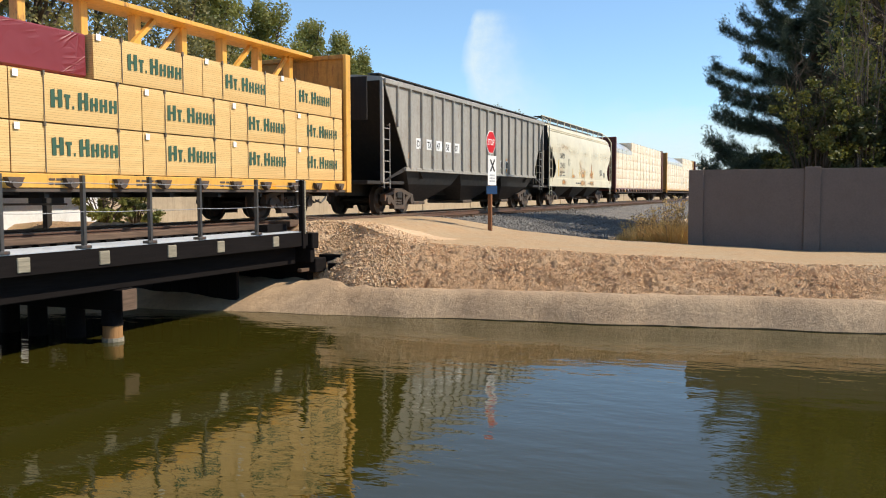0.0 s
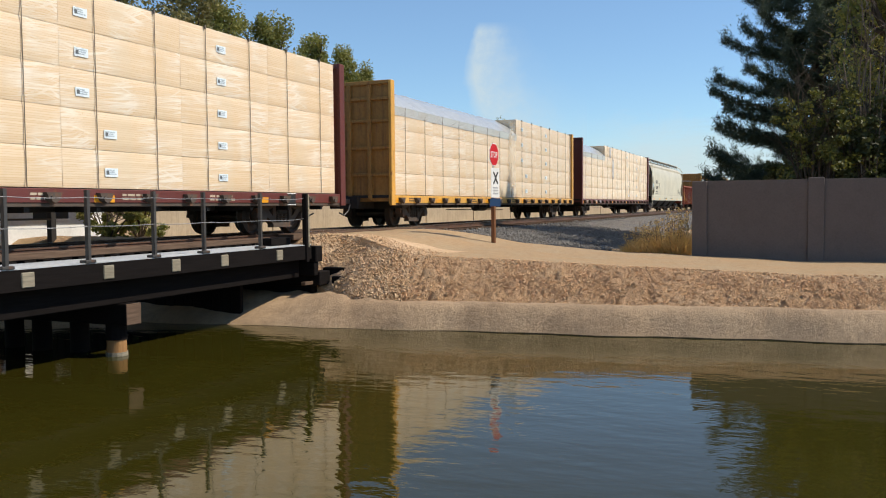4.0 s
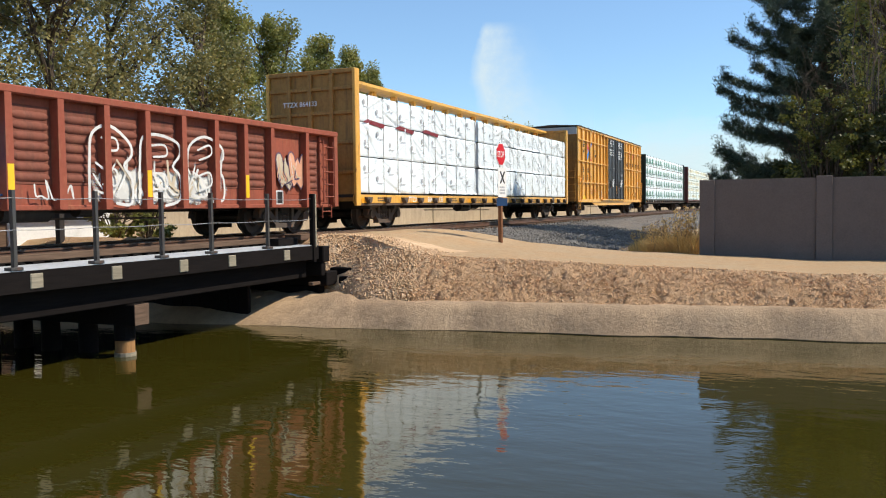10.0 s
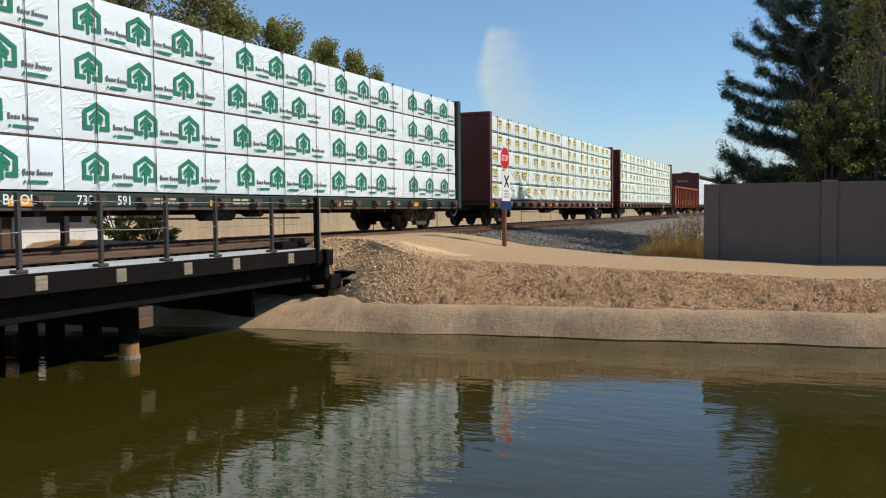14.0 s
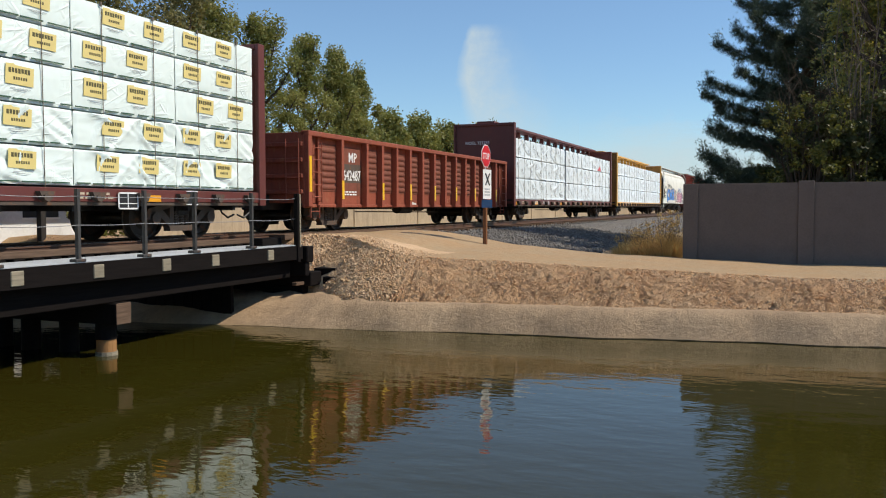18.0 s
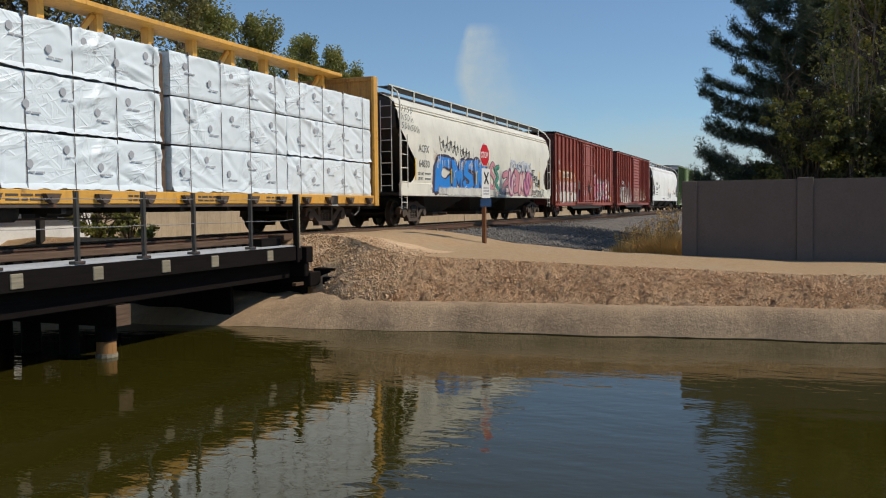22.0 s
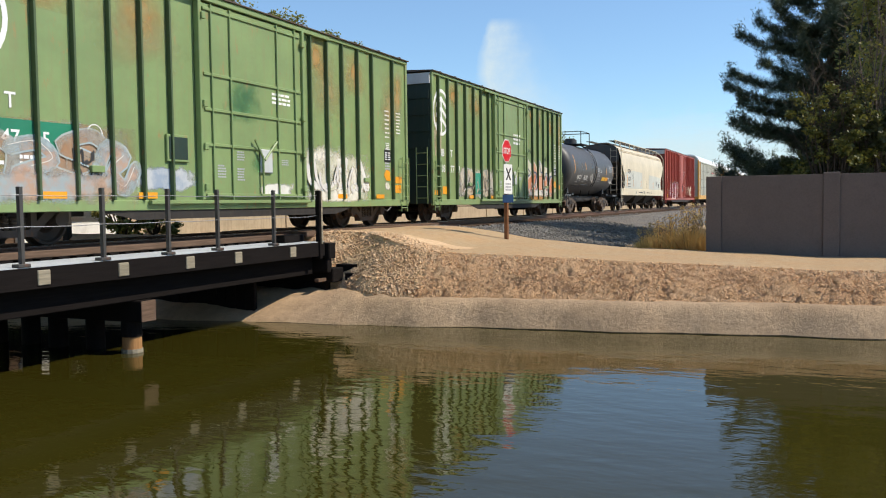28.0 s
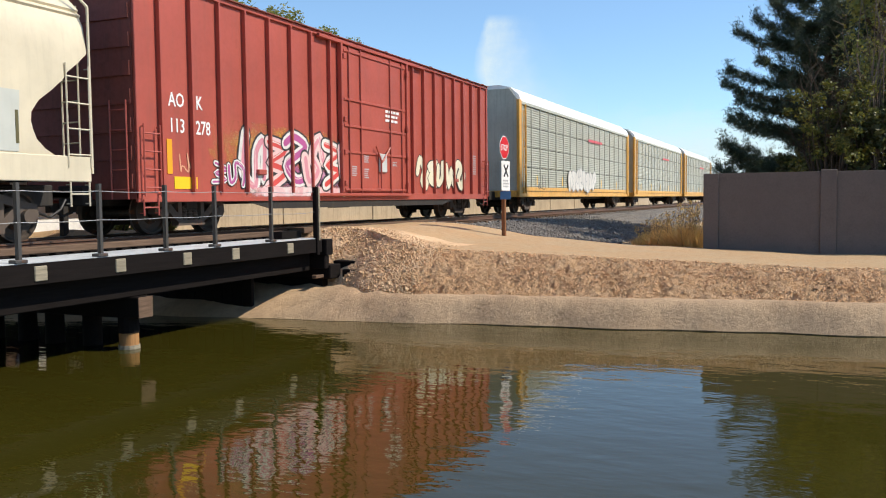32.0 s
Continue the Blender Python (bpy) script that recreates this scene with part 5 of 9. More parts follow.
def end_ladder(car, x, y0, y1, z0, z1, rungs, material, name="end_ladder"):
    s = Shape().rod((x, y0, z0), (x, y0, z1), 0.018, 5).rod((x, y1, z0), (x, y1, z1), 0.018, 5)
    for k in range(rungs):
        z = z0 + (z1 - z0) * (k + 0.5) / rungs
        s.rod((x, y0, z), (x, y1, z), 0.015, 5)
    return part(name, s, material, car)


def blob(cx, cz, w, h, rnd, n=18, wild=0.25):
    ph = [rnd.uniform(0, 6.3) for _ in range(3)]
    pts = []
    for k in range(n):
        a = 2 * math.pi * k / n
        r = 1 + wild * (0.5 * math.sin(2 * a + ph[0]) + 0.35 * math.sin(3 * a + ph[1]) + 0.3 * math.sin(5 * a + ph[2]))
        c, s = math.cos(a), math.sin(a)
        pts.append((cx + w / 2 * r * math.copysign(abs(c) ** 0.7, c), cz + h / 2 * r * math.copysign(abs(s) ** 0.7, s)))
    return pts


STROKES = (
    ((0.0, 0.1), (0.28, 0.92), (0.45, 0.3), (0.72, 1.0), (0.98, 0.15)),
    ((0.08, 0.92), (0.85, 0.78), (0.22, 0.48), (0.88, 0.3), (0.18, 0.0)),
    ((0.02, 0.5), (0.3, 1.0), (0.62, 0.62), (0.34, 0.24), (0.76, 0.03), (1.0, 0.5)),
    ((0.14, 0.0), (0.06, 0.7), (0.5, 1.0), (0.56, 0.35), (0.92, 0.12), (0.86, 0.85)),
    ((0.0, 0.2), (0.52, 0.06), (0.95, 0.4), (0.5, 0.58), (0.08, 0.8), (0.62, 1.02), (1.0, 0.85)),
)


def smooth_path(pts, n=4):
    """Points on a soft curve through the given ones."""
    out = []
    for i in range(len(pts) - 1):
        p = [Vector(pts[max(0, min(len(pts) - 1, i + k))]) for k in (-1, 0, 1, 2)]
        for k in range(n):
            u = k / n
            out.append(0.5 * (2 * p[1] + (p[2] - p[0]) * u + (2 * p[0] - 5 * p[1] + 4 * p[2] - p[3]) * u * u + (3 * p[1] - p[0] - 3 * p[2] + p[3]) * u ** 3))
    return out + [Vector(pts[-1])]


def stroke_shape(pts, half, y0, wild=None, lift=0.00007, fine=4):
    """A sprayed line through the points: one flat ribbon with rounded ends, that creeps outwards as it goes on."""
    path = [p for p in smooth_path(pts, fine)]
    path = [p for i, p in enumerate(path) if i == 0 or (p - path[i - 1]).length > 1e-4]
    verts, last = [], len(path) - 1
    for i, p in enumerate(path):
        d = (path[min(i + 1, last)] - path[max(i - 1, 0)])
        d = d.normalized() if d.length > 1e-6 else Vector((1, 0))
        n, y = Vector((-d.y, d.x)), y0 - i * lift
        stations = [(0.0, 1.0)]
        if i == 0:
            stations = [(-1.0, 0.25), (-0.75, 0.66), (0.0, 1.0)]
        elif i == last:
            stations = [(0.0, 1.0), (0.75, 0.66), (1.0, 0.25)]
        for ahead, wide in stations:
            c = p + d * half * ahead
            for q in (-1, 1):
                verts.append((c.x + n.x * half * wide * q, y - abs(ahead) * 1e-5, c.y + n.y * half * wide * q))
    faces = [(2 * k, 2 * k + 2, 2 * k + 3, 2 * k + 1) for k in range(len(verts) // 2 - 1)]
    if wild:
        # runs of paint that hang from the stroke
        for _ in range(3):
            k = wild.randrange(2, len(verts) // 2 - 3)
            low = min((2 * k, 2 * k + 1), key=lambda v: verts[v][2])
            x, y, z = verts[low]
            w, ln = half * wild.uniform(0.1, 0.2), half * wild.uniform(0.6, 1.8)
            verts += [(x + w, y, z + w), (x, y, z - ln)]
            faces.append((low, len(verts) - 1, len(verts) - 2))
    return Shape().add(verts, faces)


def haze_patch(car, x0, x1, z0, z1, material, y=-1.4635, label=""):
    """A worn or sprayed area that lies thin on the car's side."""
    return part("sprayed_haze", Shape().add([(x0, y, z0), (x1, y, z0), (x1, y, z1), (x0, y, z1), ((x0 + x1) / 2, y + 0.0004, (z0 + z1) / 2)], [(0, 1, 2, 3)]), M[material], car, label)


def spray(car, x0, x1, z0, z1, letters, fills, seed, y=-1.505, outline="dark", halo=None, strokes=2, core=None):
    """Sprayed fat letter shapes that spell nothing: halo, outline, fill and shine, each a hair above the last."""
    rnd = random.Random(seed)
    step, tall = (x1 - x0) / letters, z1 - z0
    half = min(step * 0.24, tall * 0.17) * strokes / 2
    if halo:
        s = Shape()
        for k in range(letters):
            s.prism(blob(x0 + step * (k + 0.5), (z0 + z1) / 2 + rnd.uniform(-0.05, 0.05), step * 1.35, tall * 1.05, rnd, 20, 0.35), y - 0.001 - k * 0.0003, y)
        part("sprayed_halo", s, M[halo], car, "sprayed background of the graffiti")
    for k in range(letters):
        base = y - 0.003 - k * 0.0075
        tilt, lift = rnd.uniform(-0.15, 0.15), rnd.uniform(-0.06, 0.06) * tall
        wide, high = step * rnd.uniform(1.0, 1.2), tall * rnd.uniform(0.78, 0.92)
        flip, turn = rnd.random() < 0.5, rnd.random() < 0.5
        shape = [(1 - px if flip else px, 1 - pz if turn else pz) for px, pz in rnd.choice(STROKES)]
        pts = [(x0 + step * k + step * 0.1 + (px + tilt * pz + rnd.uniform(-0.04, 0.04)) * wide, z0 + tall * 0.1 + lift + (pz + rnd.uniform(-0.03, 0.03)) * high) for px, pz in shape]
        fat = half * rnd.uniform(0.85, 1.15)
        letter = part("graffiti_letter", stroke_shape(pts, fat * 1.3, base, rnd), M[outline], car)
        part("letter_fill", stroke_shape(pts, fat, base - 0.0026), M[fills[k % len(fills)]], letter)
        if core:
            part("letter_core", stroke_shape([(px + fat * rnd.uniform(-0.15, 0.15), pz) for px, pz in pts], fat * rnd.uniform(0.4, 0.6), base - 0.0046), M[core[k % len(core)]], letter)
        mid = len(pts) // 2
        shine = [(px - fat * 0.3, pz + fat * 0.3) for px, pz in pts[:mid + 1]]
        part("letter_shine", stroke_shape(shine, fat * 0.07, base - 0.0052), M["spray_white" if k % 2 else fills[(k + 1) % len(fills)]], letter)


def filled_piece(car, crest, foot, z0, material, y, rim=None, r=0.03, label="sprayed fill of a large graffiti piece"):
    """A sprayed mass below a wavy crest line (x, z points), with a thin rim along the crest."""
    line = smooth_path(crest, 5)
    pts = [(foot[0], z0), (foot[1], z0)] + [(p.x, p.y) for p in line[::-1]]
    mass = part("sprayed_mass", Shape().prism(pts, y - 0.001, y), M[material], car, label)
    if rim:
        part("sprayed_rim", stroke_shape(crest, r, y - 0.003), M[rim], mass)
    return mass


def sketch(car, x0, x1, z0, z1, mats, seed, y=-1.48, n=26, r=0.03):
    """Quick slanting sprayed strokes that fan up from a base."""
    rnd = random.Random(seed)
    for k in range(n):
        a = rnd.uniform(x0, x1)
        peak = z0 + (z1 - z0) * rnd.uniform(0.25, 1.0) * (0.45 + 0.55 * abs(math.sin(a * 2.3 + seed)))
        b = min(x1, max(x0, a + rnd.uniform(-0.5, 0.5)))
        pts = [(a, z0 + rnd.uniform(0, 0.25)), ((a + b) / 2 + rnd.uniform(-0.15, 0.15), (z0 + peak) / 2), (b, peak)]
        part("sprayed_stroke", stroke_shape(pts, r * rnd.uniform(0.5, 1.3), y - k * 0.0014), M[mats[k % len(mats)]], car)


def scrawl(car, x0, x1, z0, z1, material, seed, y=-1.506, r=0.016, n=26):
    """One thin sprayed line that loops and hooks along."""
    rnd = random.Random(seed)
    mid, tall, wide = (z0 + z1) / 2, (z1 - z0) / 2, (x1 - x0)
    n = max(8, n // 2)
    pts = [(x0 + wide * (k + 0.5) / n + wide / n * rnd.uniform(-1.1, 1.1), mid + tall * rnd.choice((-1, 1)) * rnd.uniform(0.35, 1.0)) for k in range(n)]
    part("graffiti_line", stroke_shape(pts, r, y, None, 0.00004, 5), M[material], car)


def spiky(car, x0, x1, z0, z1, material, seed, y=-1.505, n=9):
    """A jagged sprayed patch."""
    rnd = random.Random(seed)
    pts = [(x0, z0), (x1, z0)]
    for k in range(n):
        u = 1 - (k + 0.5) / n
        pts.append((x0 + (x1 - x0) * (u + 0.45 / n), z0 + (z1 - z0) * rnd.uniform(0.2, 0.45)))
        pts.append((x0 + (x1 - x0) * u, z0 + (z1 - z0) * rnd.uniform(0.6, 1.0)))
    part("sprayed_patch", Shape().prism(pts, y - 0.002, y), M[material], car)


# -- centre-beam flat cars --
def bundle_mesh(w, h, d, material, seed, slack=0.018):
    """A packed bundle of boards; a slack wrap shows slanting folds on its near face."""
    rnd = random.Random(seed)
    loose = slack > 0.01
    nx, nz = (max(4, int(w / 0.05)), 22) if loose else (max(4, int(w / 0.3)), 6)
    s = Shape()
    ph = [rnd.uniform(0, 9) for _ in range(4)]
    folds = []
    for _ in range(int(w * 2.6) if loose else 0):
        ang = radians(rnd.choice((-1, 1, -1)) * rnd.uniform(12, 48))
        folds.append((rnd.uniform(0, w), rnd.choice((0.0, h, rnd.uniform(0, h))), math.cos(ang), math.sin(ang), rnd.uniform(0.5, 1.7), rnd.uniform(0.04, 0.075), rnd.choice((-1, 1)) * rnd.uniform(0.014, 0.045)))
    for _ in range(2 if loose and w > 2 else 0):
        # gathers that hang down where a strap pulls the sheet in
        ang = radians(rnd.choice((-1, 1)) * rnd.uniform(52, 84))
        folds.append((rnd.uniform(0.1, 0.9) * w, h, math.cos(ang), math.sin(ang), rnd.uniform(0.6, 1.1), rnd.uniform(0.03, 0.05), -rnd.uniform(0.05, 0.075)))
    grid = []
    for i in range(nx + 1):
        col = []
        for j in range(nz + 1):
            u, v = i / nx, j / nz
            edge = 0.02 if (i in (0, nx) or j in (0, nz)) else 0.0
            px, pz = u * w, v * h
            y = edge + slack * (noise.noise(Vector((px * 0.9 + ph[0], v * 2.2 + ph[1], ph[2]))) + 0.6 * noise.noise(Vector((px * 2.6 + ph[1], v * 5 + ph[0], 3))))
            for fx, fz, c, sn, ln, wd, amp in folds:
                along, off = (px - fx) * c + (pz - fz) * sn, -(px - fx) * sn + (pz - fz) * c
                if abs(off) < 0.2 and abs(along) < ln:
                    y += amp * math.exp(-(off / wd) ** 2) * (1 - abs(along) / ln)
            z = pz - (slack * 0.9 * abs(noise.noise(Vector((px * 1.1, ph[3], 0)))) if j == nz else 0)
            col.append((px, y, z))
        grid.append(col)
    s.loft(grid, closed=False)
    s.f = [q[::-1] for q in s.f]
    s.box((0.01, 0.045, 0.0), (w - 0.01, d, h - slack * 1.2))
    return s.mesh("lumber_pack", material, True)


def hem_mesh(w, material, seed):
    """The loose lower hem of a wrap, that hangs over the pack below in ripples."""
    ph = seed * 3.7
    rings = []
    n = int(w / 0.06)
    for i in range(n + 1):
        x = w * i / n
        drop = 0.015 + 0.03 * max(0.0, noise.noise(Vector((x * 1.1, ph, 0)))) + 0.03 * noise.noise(Vector((x * 5, ph, 1)))
        out = 0.022 + 0.02 * abs(noise.noise(Vector((x * 2.2, ph, 2)))) + 0.012 * noise.noise(Vector((x * 9, ph, 3)))
        out *= 0.9
        rings.append([(x, 0.012, 0.1), (x, -0.006 - out * 0.4, 0.04), (x, -0.004 - out, -drop), (x, -out * 0.6, -drop + 0.004)])
    return Shape().loft(rings, closed=False).mesh("wrap_hem", material, True)


BUNDLES = {}


def bundle(car, x, w, z0, z1, material, seed, label="", near=True, slack=0.018):
    key = (round(w, 2), round(z1 - z0, 2), material.name, seed % 5, slack)
    if key not in BUNDLES:
        gap = 0.006 if material is M["wrapped"] else 0.025
        BUNDLES[key] = bundle_mesh(w - gap, z1 - z0 - gap, 1.22, material, seed % 5, slack)
    ob = part("lumber_pack", BUNDLES[key], None, car, label)
    if near:
        ob.location = (x, -1.44, z0)
    else:
        ob.location = (x + w - 0.025, 1.44, z0)
        ob.rotation_euler = (0, 0, math.pi)
    return ob


WINCH = Shape().prism([(-0.17, 0.14), (0.17, 0.14), (0.1, 0.0), (0.02, -0.05), (-0.1, 0.0)], -0.08, 0.05).rod((-0.05, -0.12, 0.03), (-0.05, 0.0, 0.03), 0.06, 8).mesh("strap_winch", M["grime"])


def bulkhead(car, x, facing, height, material, mark=None):
    posts = material
    # yellow sheets get the grimy tone with the end's shade in its colour
    material = M["shaded_grimy_yellow"] if material is M["yellow"] else material
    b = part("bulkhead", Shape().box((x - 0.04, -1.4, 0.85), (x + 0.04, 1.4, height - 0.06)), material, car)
    for y in (-1.46, 1.46):
        part("corner_post", Shape().slab((x - 0.13, y - 0.05, 0.72), (x + 0.13, y + 0.05, height), 0.012), posts, b)
    part("top_rail", Shape().slab((x - 0.13, -1.41, height - 0.12), (x + 0.13, 1.41, height), 0.012), material, b)
    for y in (-0.72, 0.0, 0.72) if posts is not M["maroon"] else ():
        part("stiffener", Shape().slab((x + facing * 0.04, y - 0.06, 0.9), (x + facing * 0.15, y + 0.06, height - 0.12), 0.01), material, b)
    for z in (1.7, 2.55, 3.4, 4.1):
        if z < height - 0.3 and posts is not M["maroon"]:
            part("stiffener", Shape().slab((x + facing * 0.04, -1.4, z - 0.05), (x + facing * 0.12, 1.4, z + 0.05), 0.01), material, b)
    return b


def centre_beam(u0, material, label, height=4.62, length=22.85, beam_top=4.58, mark="", seed=0, stripe="orange", sill=None):
    car = freight_car(u0, label)
    sill = sill or material
    running_gear(car, length, 2.55, 0.12)
    brake_gear(car, 9.0)
    for y in (-1.43, 1.43):
        part("side_sill", Shape().slab((0.0, y - 0.04, 0.79), (length, y + 0.04, 1.04), 0.012), sill, car)
        part("sill_flange", Shape().slab((0.0, y - 0.02, 0.72), (length, y + 0.02, 0.789), 0.01), M["grime"], car)
    part("deck", Shape().box((0.05, -1.39, 0.96), (length - 0.05, 1.39, 1.05)), M["under"], car)
    for k in range(14):
        x = 1.1 + k * (length - 2.2) / 13
        part("cross_bearer", Shape().prism([(x - 0.05, 0.62), (x + 0.05, 0.62), (x + 0.05, 0.95), (x - 0.05, 0.95)], -1.36, 1.36), M["under"], car)
    for k in range(19):
        at_place(part("strap_winch", WINCH, None, car), 0.7 + k * (length - 1.4) / 18, -1.5, 0.83)
    bulkhead(car, 0.13, -1, height, material)
    bulkhead(car, length - 0.13, 1, height, material)
    part("top_chord", Shape().along([(-0.42, beam_top), (0.42, beam_top), (0.42, beam_top - 0.09), (0.12, beam_top - 0.12), (-0.12, beam_top - 0.12), (-0.42, beam_top - 0.09)], 0.26, length - 0.26), material, car)
    n = 15
    for k in range(n):
        x = 0.9 + k * (length - 1.8) / (n - 1)
        part("beam_post", Shape().slab((x - 0.09, -0.11, 1.05), (x + 0.09, 0.11, beam_top - 0.1), 0.01), material, car)
        if k % 3 == 1:
            x2 = x + (length - 1.8) / (n - 1)
            part("diagonal", Shape().rod((x, 0, 3.1), (x2 - 0.1, 0, beam_top - 0.15), 0.07, 4), material, car)
    panel(0.35, 0.8, 0.85, 0.93, M[stripe], car, y=-1.474)
    for k in range(4):
        x = 3.6 + k * 5.0
        panel(x, 0.8, x + 0.5, 0.93, M["orange" if stripe == "orange" else "reflector"], car, y=-1.474)
    plate_ = panel(length - 2.9, 0.76, length - 2.55, 1.02, M["black"], car, "stencil_panel", -1.476, "black panel with a white rim")
    part("panel_rim", Shape().box((length - 2.92, -1.477, 0.74), (length - 2.53, -1.4745, 0.76)).box((length - 2.92, -1.477, 1.02), (length - 2.53, -1.4745, 1.04)), M["white"], plate_)
    if mark:
        word, digits = mark.split(" ")
        spots = ((word, 3.5), (digits[:3], 5.0), (digits[3:], 5.95)) if not word.startswith("UC") else ((word, 2.25), (digits, 3.3))
        for text, x in spots:
            lettering(text, x, 0.83, 0.24, M["white"], car, -1.476, squeeze=1.05)
        lettering(mark, -0.0, 3.6, 0.2, M["white"], car, 0.95, face="end").location = (-0.025, 0.9, 3.62)
    for k, x in enumerate((1.35, 6.9, 9.4, 12.2, 14.3, 16.9)):
        small_print(x, 0.83, 0.55 + 0.2 * (k % 3), 0.15, 2, M["grime" if material is M["yellow"] else "spray_sand"], car, -1.474, seed=k)
    return car


STRAPS = {}


def straps(car, xs, z0, z1, y=-1.462):
    key = round(z1 - z0, 2)
    if key not in STRAPS:
        STRAPS[key] = Shape().box((-0.007, -0.004, 0), (0.007, 0.004, z1 - z0)).box((-0.02, -0.012, z1 - z0 - 0.07), (0.02, 0.02, z1 - z0 + 0.01)).mesh("strap", M["strap"])
    for x in xs:
        at_place(part("strap", STRAPS[key], None, car), x, y, z0)


def house_mark():
    """A gabled house outline that is open below, with a small fir inside it."""
    y0, y1 = -0.003, 0.0
    s = Shape().prism([(-0.31, 0.3), (0, 0.46), (0, 0.56), (-0.31, 0.39)][::-1], y0, y1).prism([(0.31, 0.3), (0.31, 0.39), (0, 0.56), (0, 0.46)][::-1], y0, y1)
    for q in (-1, 1):
        s.box((min(q * 0.31, q * 0.22), y0, 0.05), (max(q * 0.31, q * 0.22), y1, 0.33))
        s.box((min(q * 0.22, q * 0.08), y0, 0.05), (max(q * 0.22, q * 0.08), y1, 0.13))
        s.prism([(q * 0.03, 0.4), (q * 0.03, 0.3), (q * 0.16, 0.22), (q * 0.16, 0.3)][::-q], y0, y1)
        s.prism([(q * 0.03, 0.29), (q * 0.03, 0.2), (q * 0.13, 0.14), (q * 0.13, 0.21)][::-q], y0, y1)
    s.box((-0.035, y0, 0.0), (0.035, y1, 0.42))
    return s


def mark_meshes(kind, h):
    """The meshes of one printed mark on the wrap, with their paints."""
    if kind == "house":
        s, m_ = Shape(), house_mark()
        s.add([(p[0], p[1], p[2] + h * 0.16) for p in m_.v], m_.f)
        line = Shape()
        for k in range(4):
            line.box((0.4 + 0.062 * k, -0.003, h * (0.27 if k else 0.26)), (0.444 + 0.062 * k, 0, h * (0.335 if k else 0.375)))
        for k in range(6):
            line.box((0.68 + 0.055 * k, -0.003, h * 0.27), (0.718 + 0.055 * k, 0, h * (0.335 if k else 0.375)))
        bar = Shape().box((0.5, -0.003, h * 0.12), (0.9, 0, h * 0.17)).box((0.42, -0.003, h * 0.12), (0.46, 0, h * 0.165))
        return [("house_mark", s, "mark_green"), ("print_line", line, "mark_dark"), ("print_bar", bar, "mark_green")]
    if kind == "plaque":
        s = Shape().prism([(0, h * 0.4), (0.56, h * 0.38), (0.58, h * 0.82), (0.2, h * 0.84), (0.18, h * 0.87), (0.02, h * 0.86)], -0.003, 0)
        upper, lower = Shape(), Shape()
        for k in range(7):
            upper.box((0.07 + 0.063 * k, -0.005, h * (0.66 + 0.008 * math.sin(k * 1.9))), (0.118 + 0.063 * k, -0.002, h * 0.77))
        for k in range(6):
            lower.box((0.16 + 0.048 * k, -0.005, h * 0.5), (0.193 + 0.048 * k, -0.002, h * 0.57))
        foot = Shape().box((0.1, -0.003, h * 0.3), (0.5, 0, h * 0.315)).box((0.16, -0.003, h * 0.255), (0.42, 0, h * 0.268))
        return [("plaque", s, "mark_tan"), ("print_line", upper, "mark_brown"), ("print_line", lower, "mark_brown"), ("print_line", foot, "mark_grey")]
    s = Shape().prism([(0.07 * math.cos(k * 0.7), 0.08 * math.sin(k * 0.7)) for k in range(9)], -0.003, 0)
    return [("round_mark", s, "mark_grey"), ("print_line", Shape().box((-0.02, -0.003, -0.15), (0.1, 0, -0.12)).box((0.125, -0.003, -0.155), (0.3, 0, -0.125)), "mark_grey")]


def mark_spots(kind, w, h, seed):
    rnd = random.Random(seed)
    if kind == "house":
        first = rnd.uniform(0.33, 0.75)
        return [(first + 1.25 * k, 0) for k in range(4) if first + 1.25 * k < w - 0.32]
    if kind == "plaque":
        first = rnd.uniform(0.06, 0.75)
        return [(first + 1.1 * k, rnd.uniform(-0.02, 0.02)) for k in range(3) if first + 1.1 * k < w - 0.55]
    first = rnd.uniform(0.2, 0.6)
    return [(first + 0.8 * k, h * (0.68 if (k + seed) % 2 else 0.4)) for k in range(6) if first + 0.8 * k < w - 0.3]


MARKS = {}


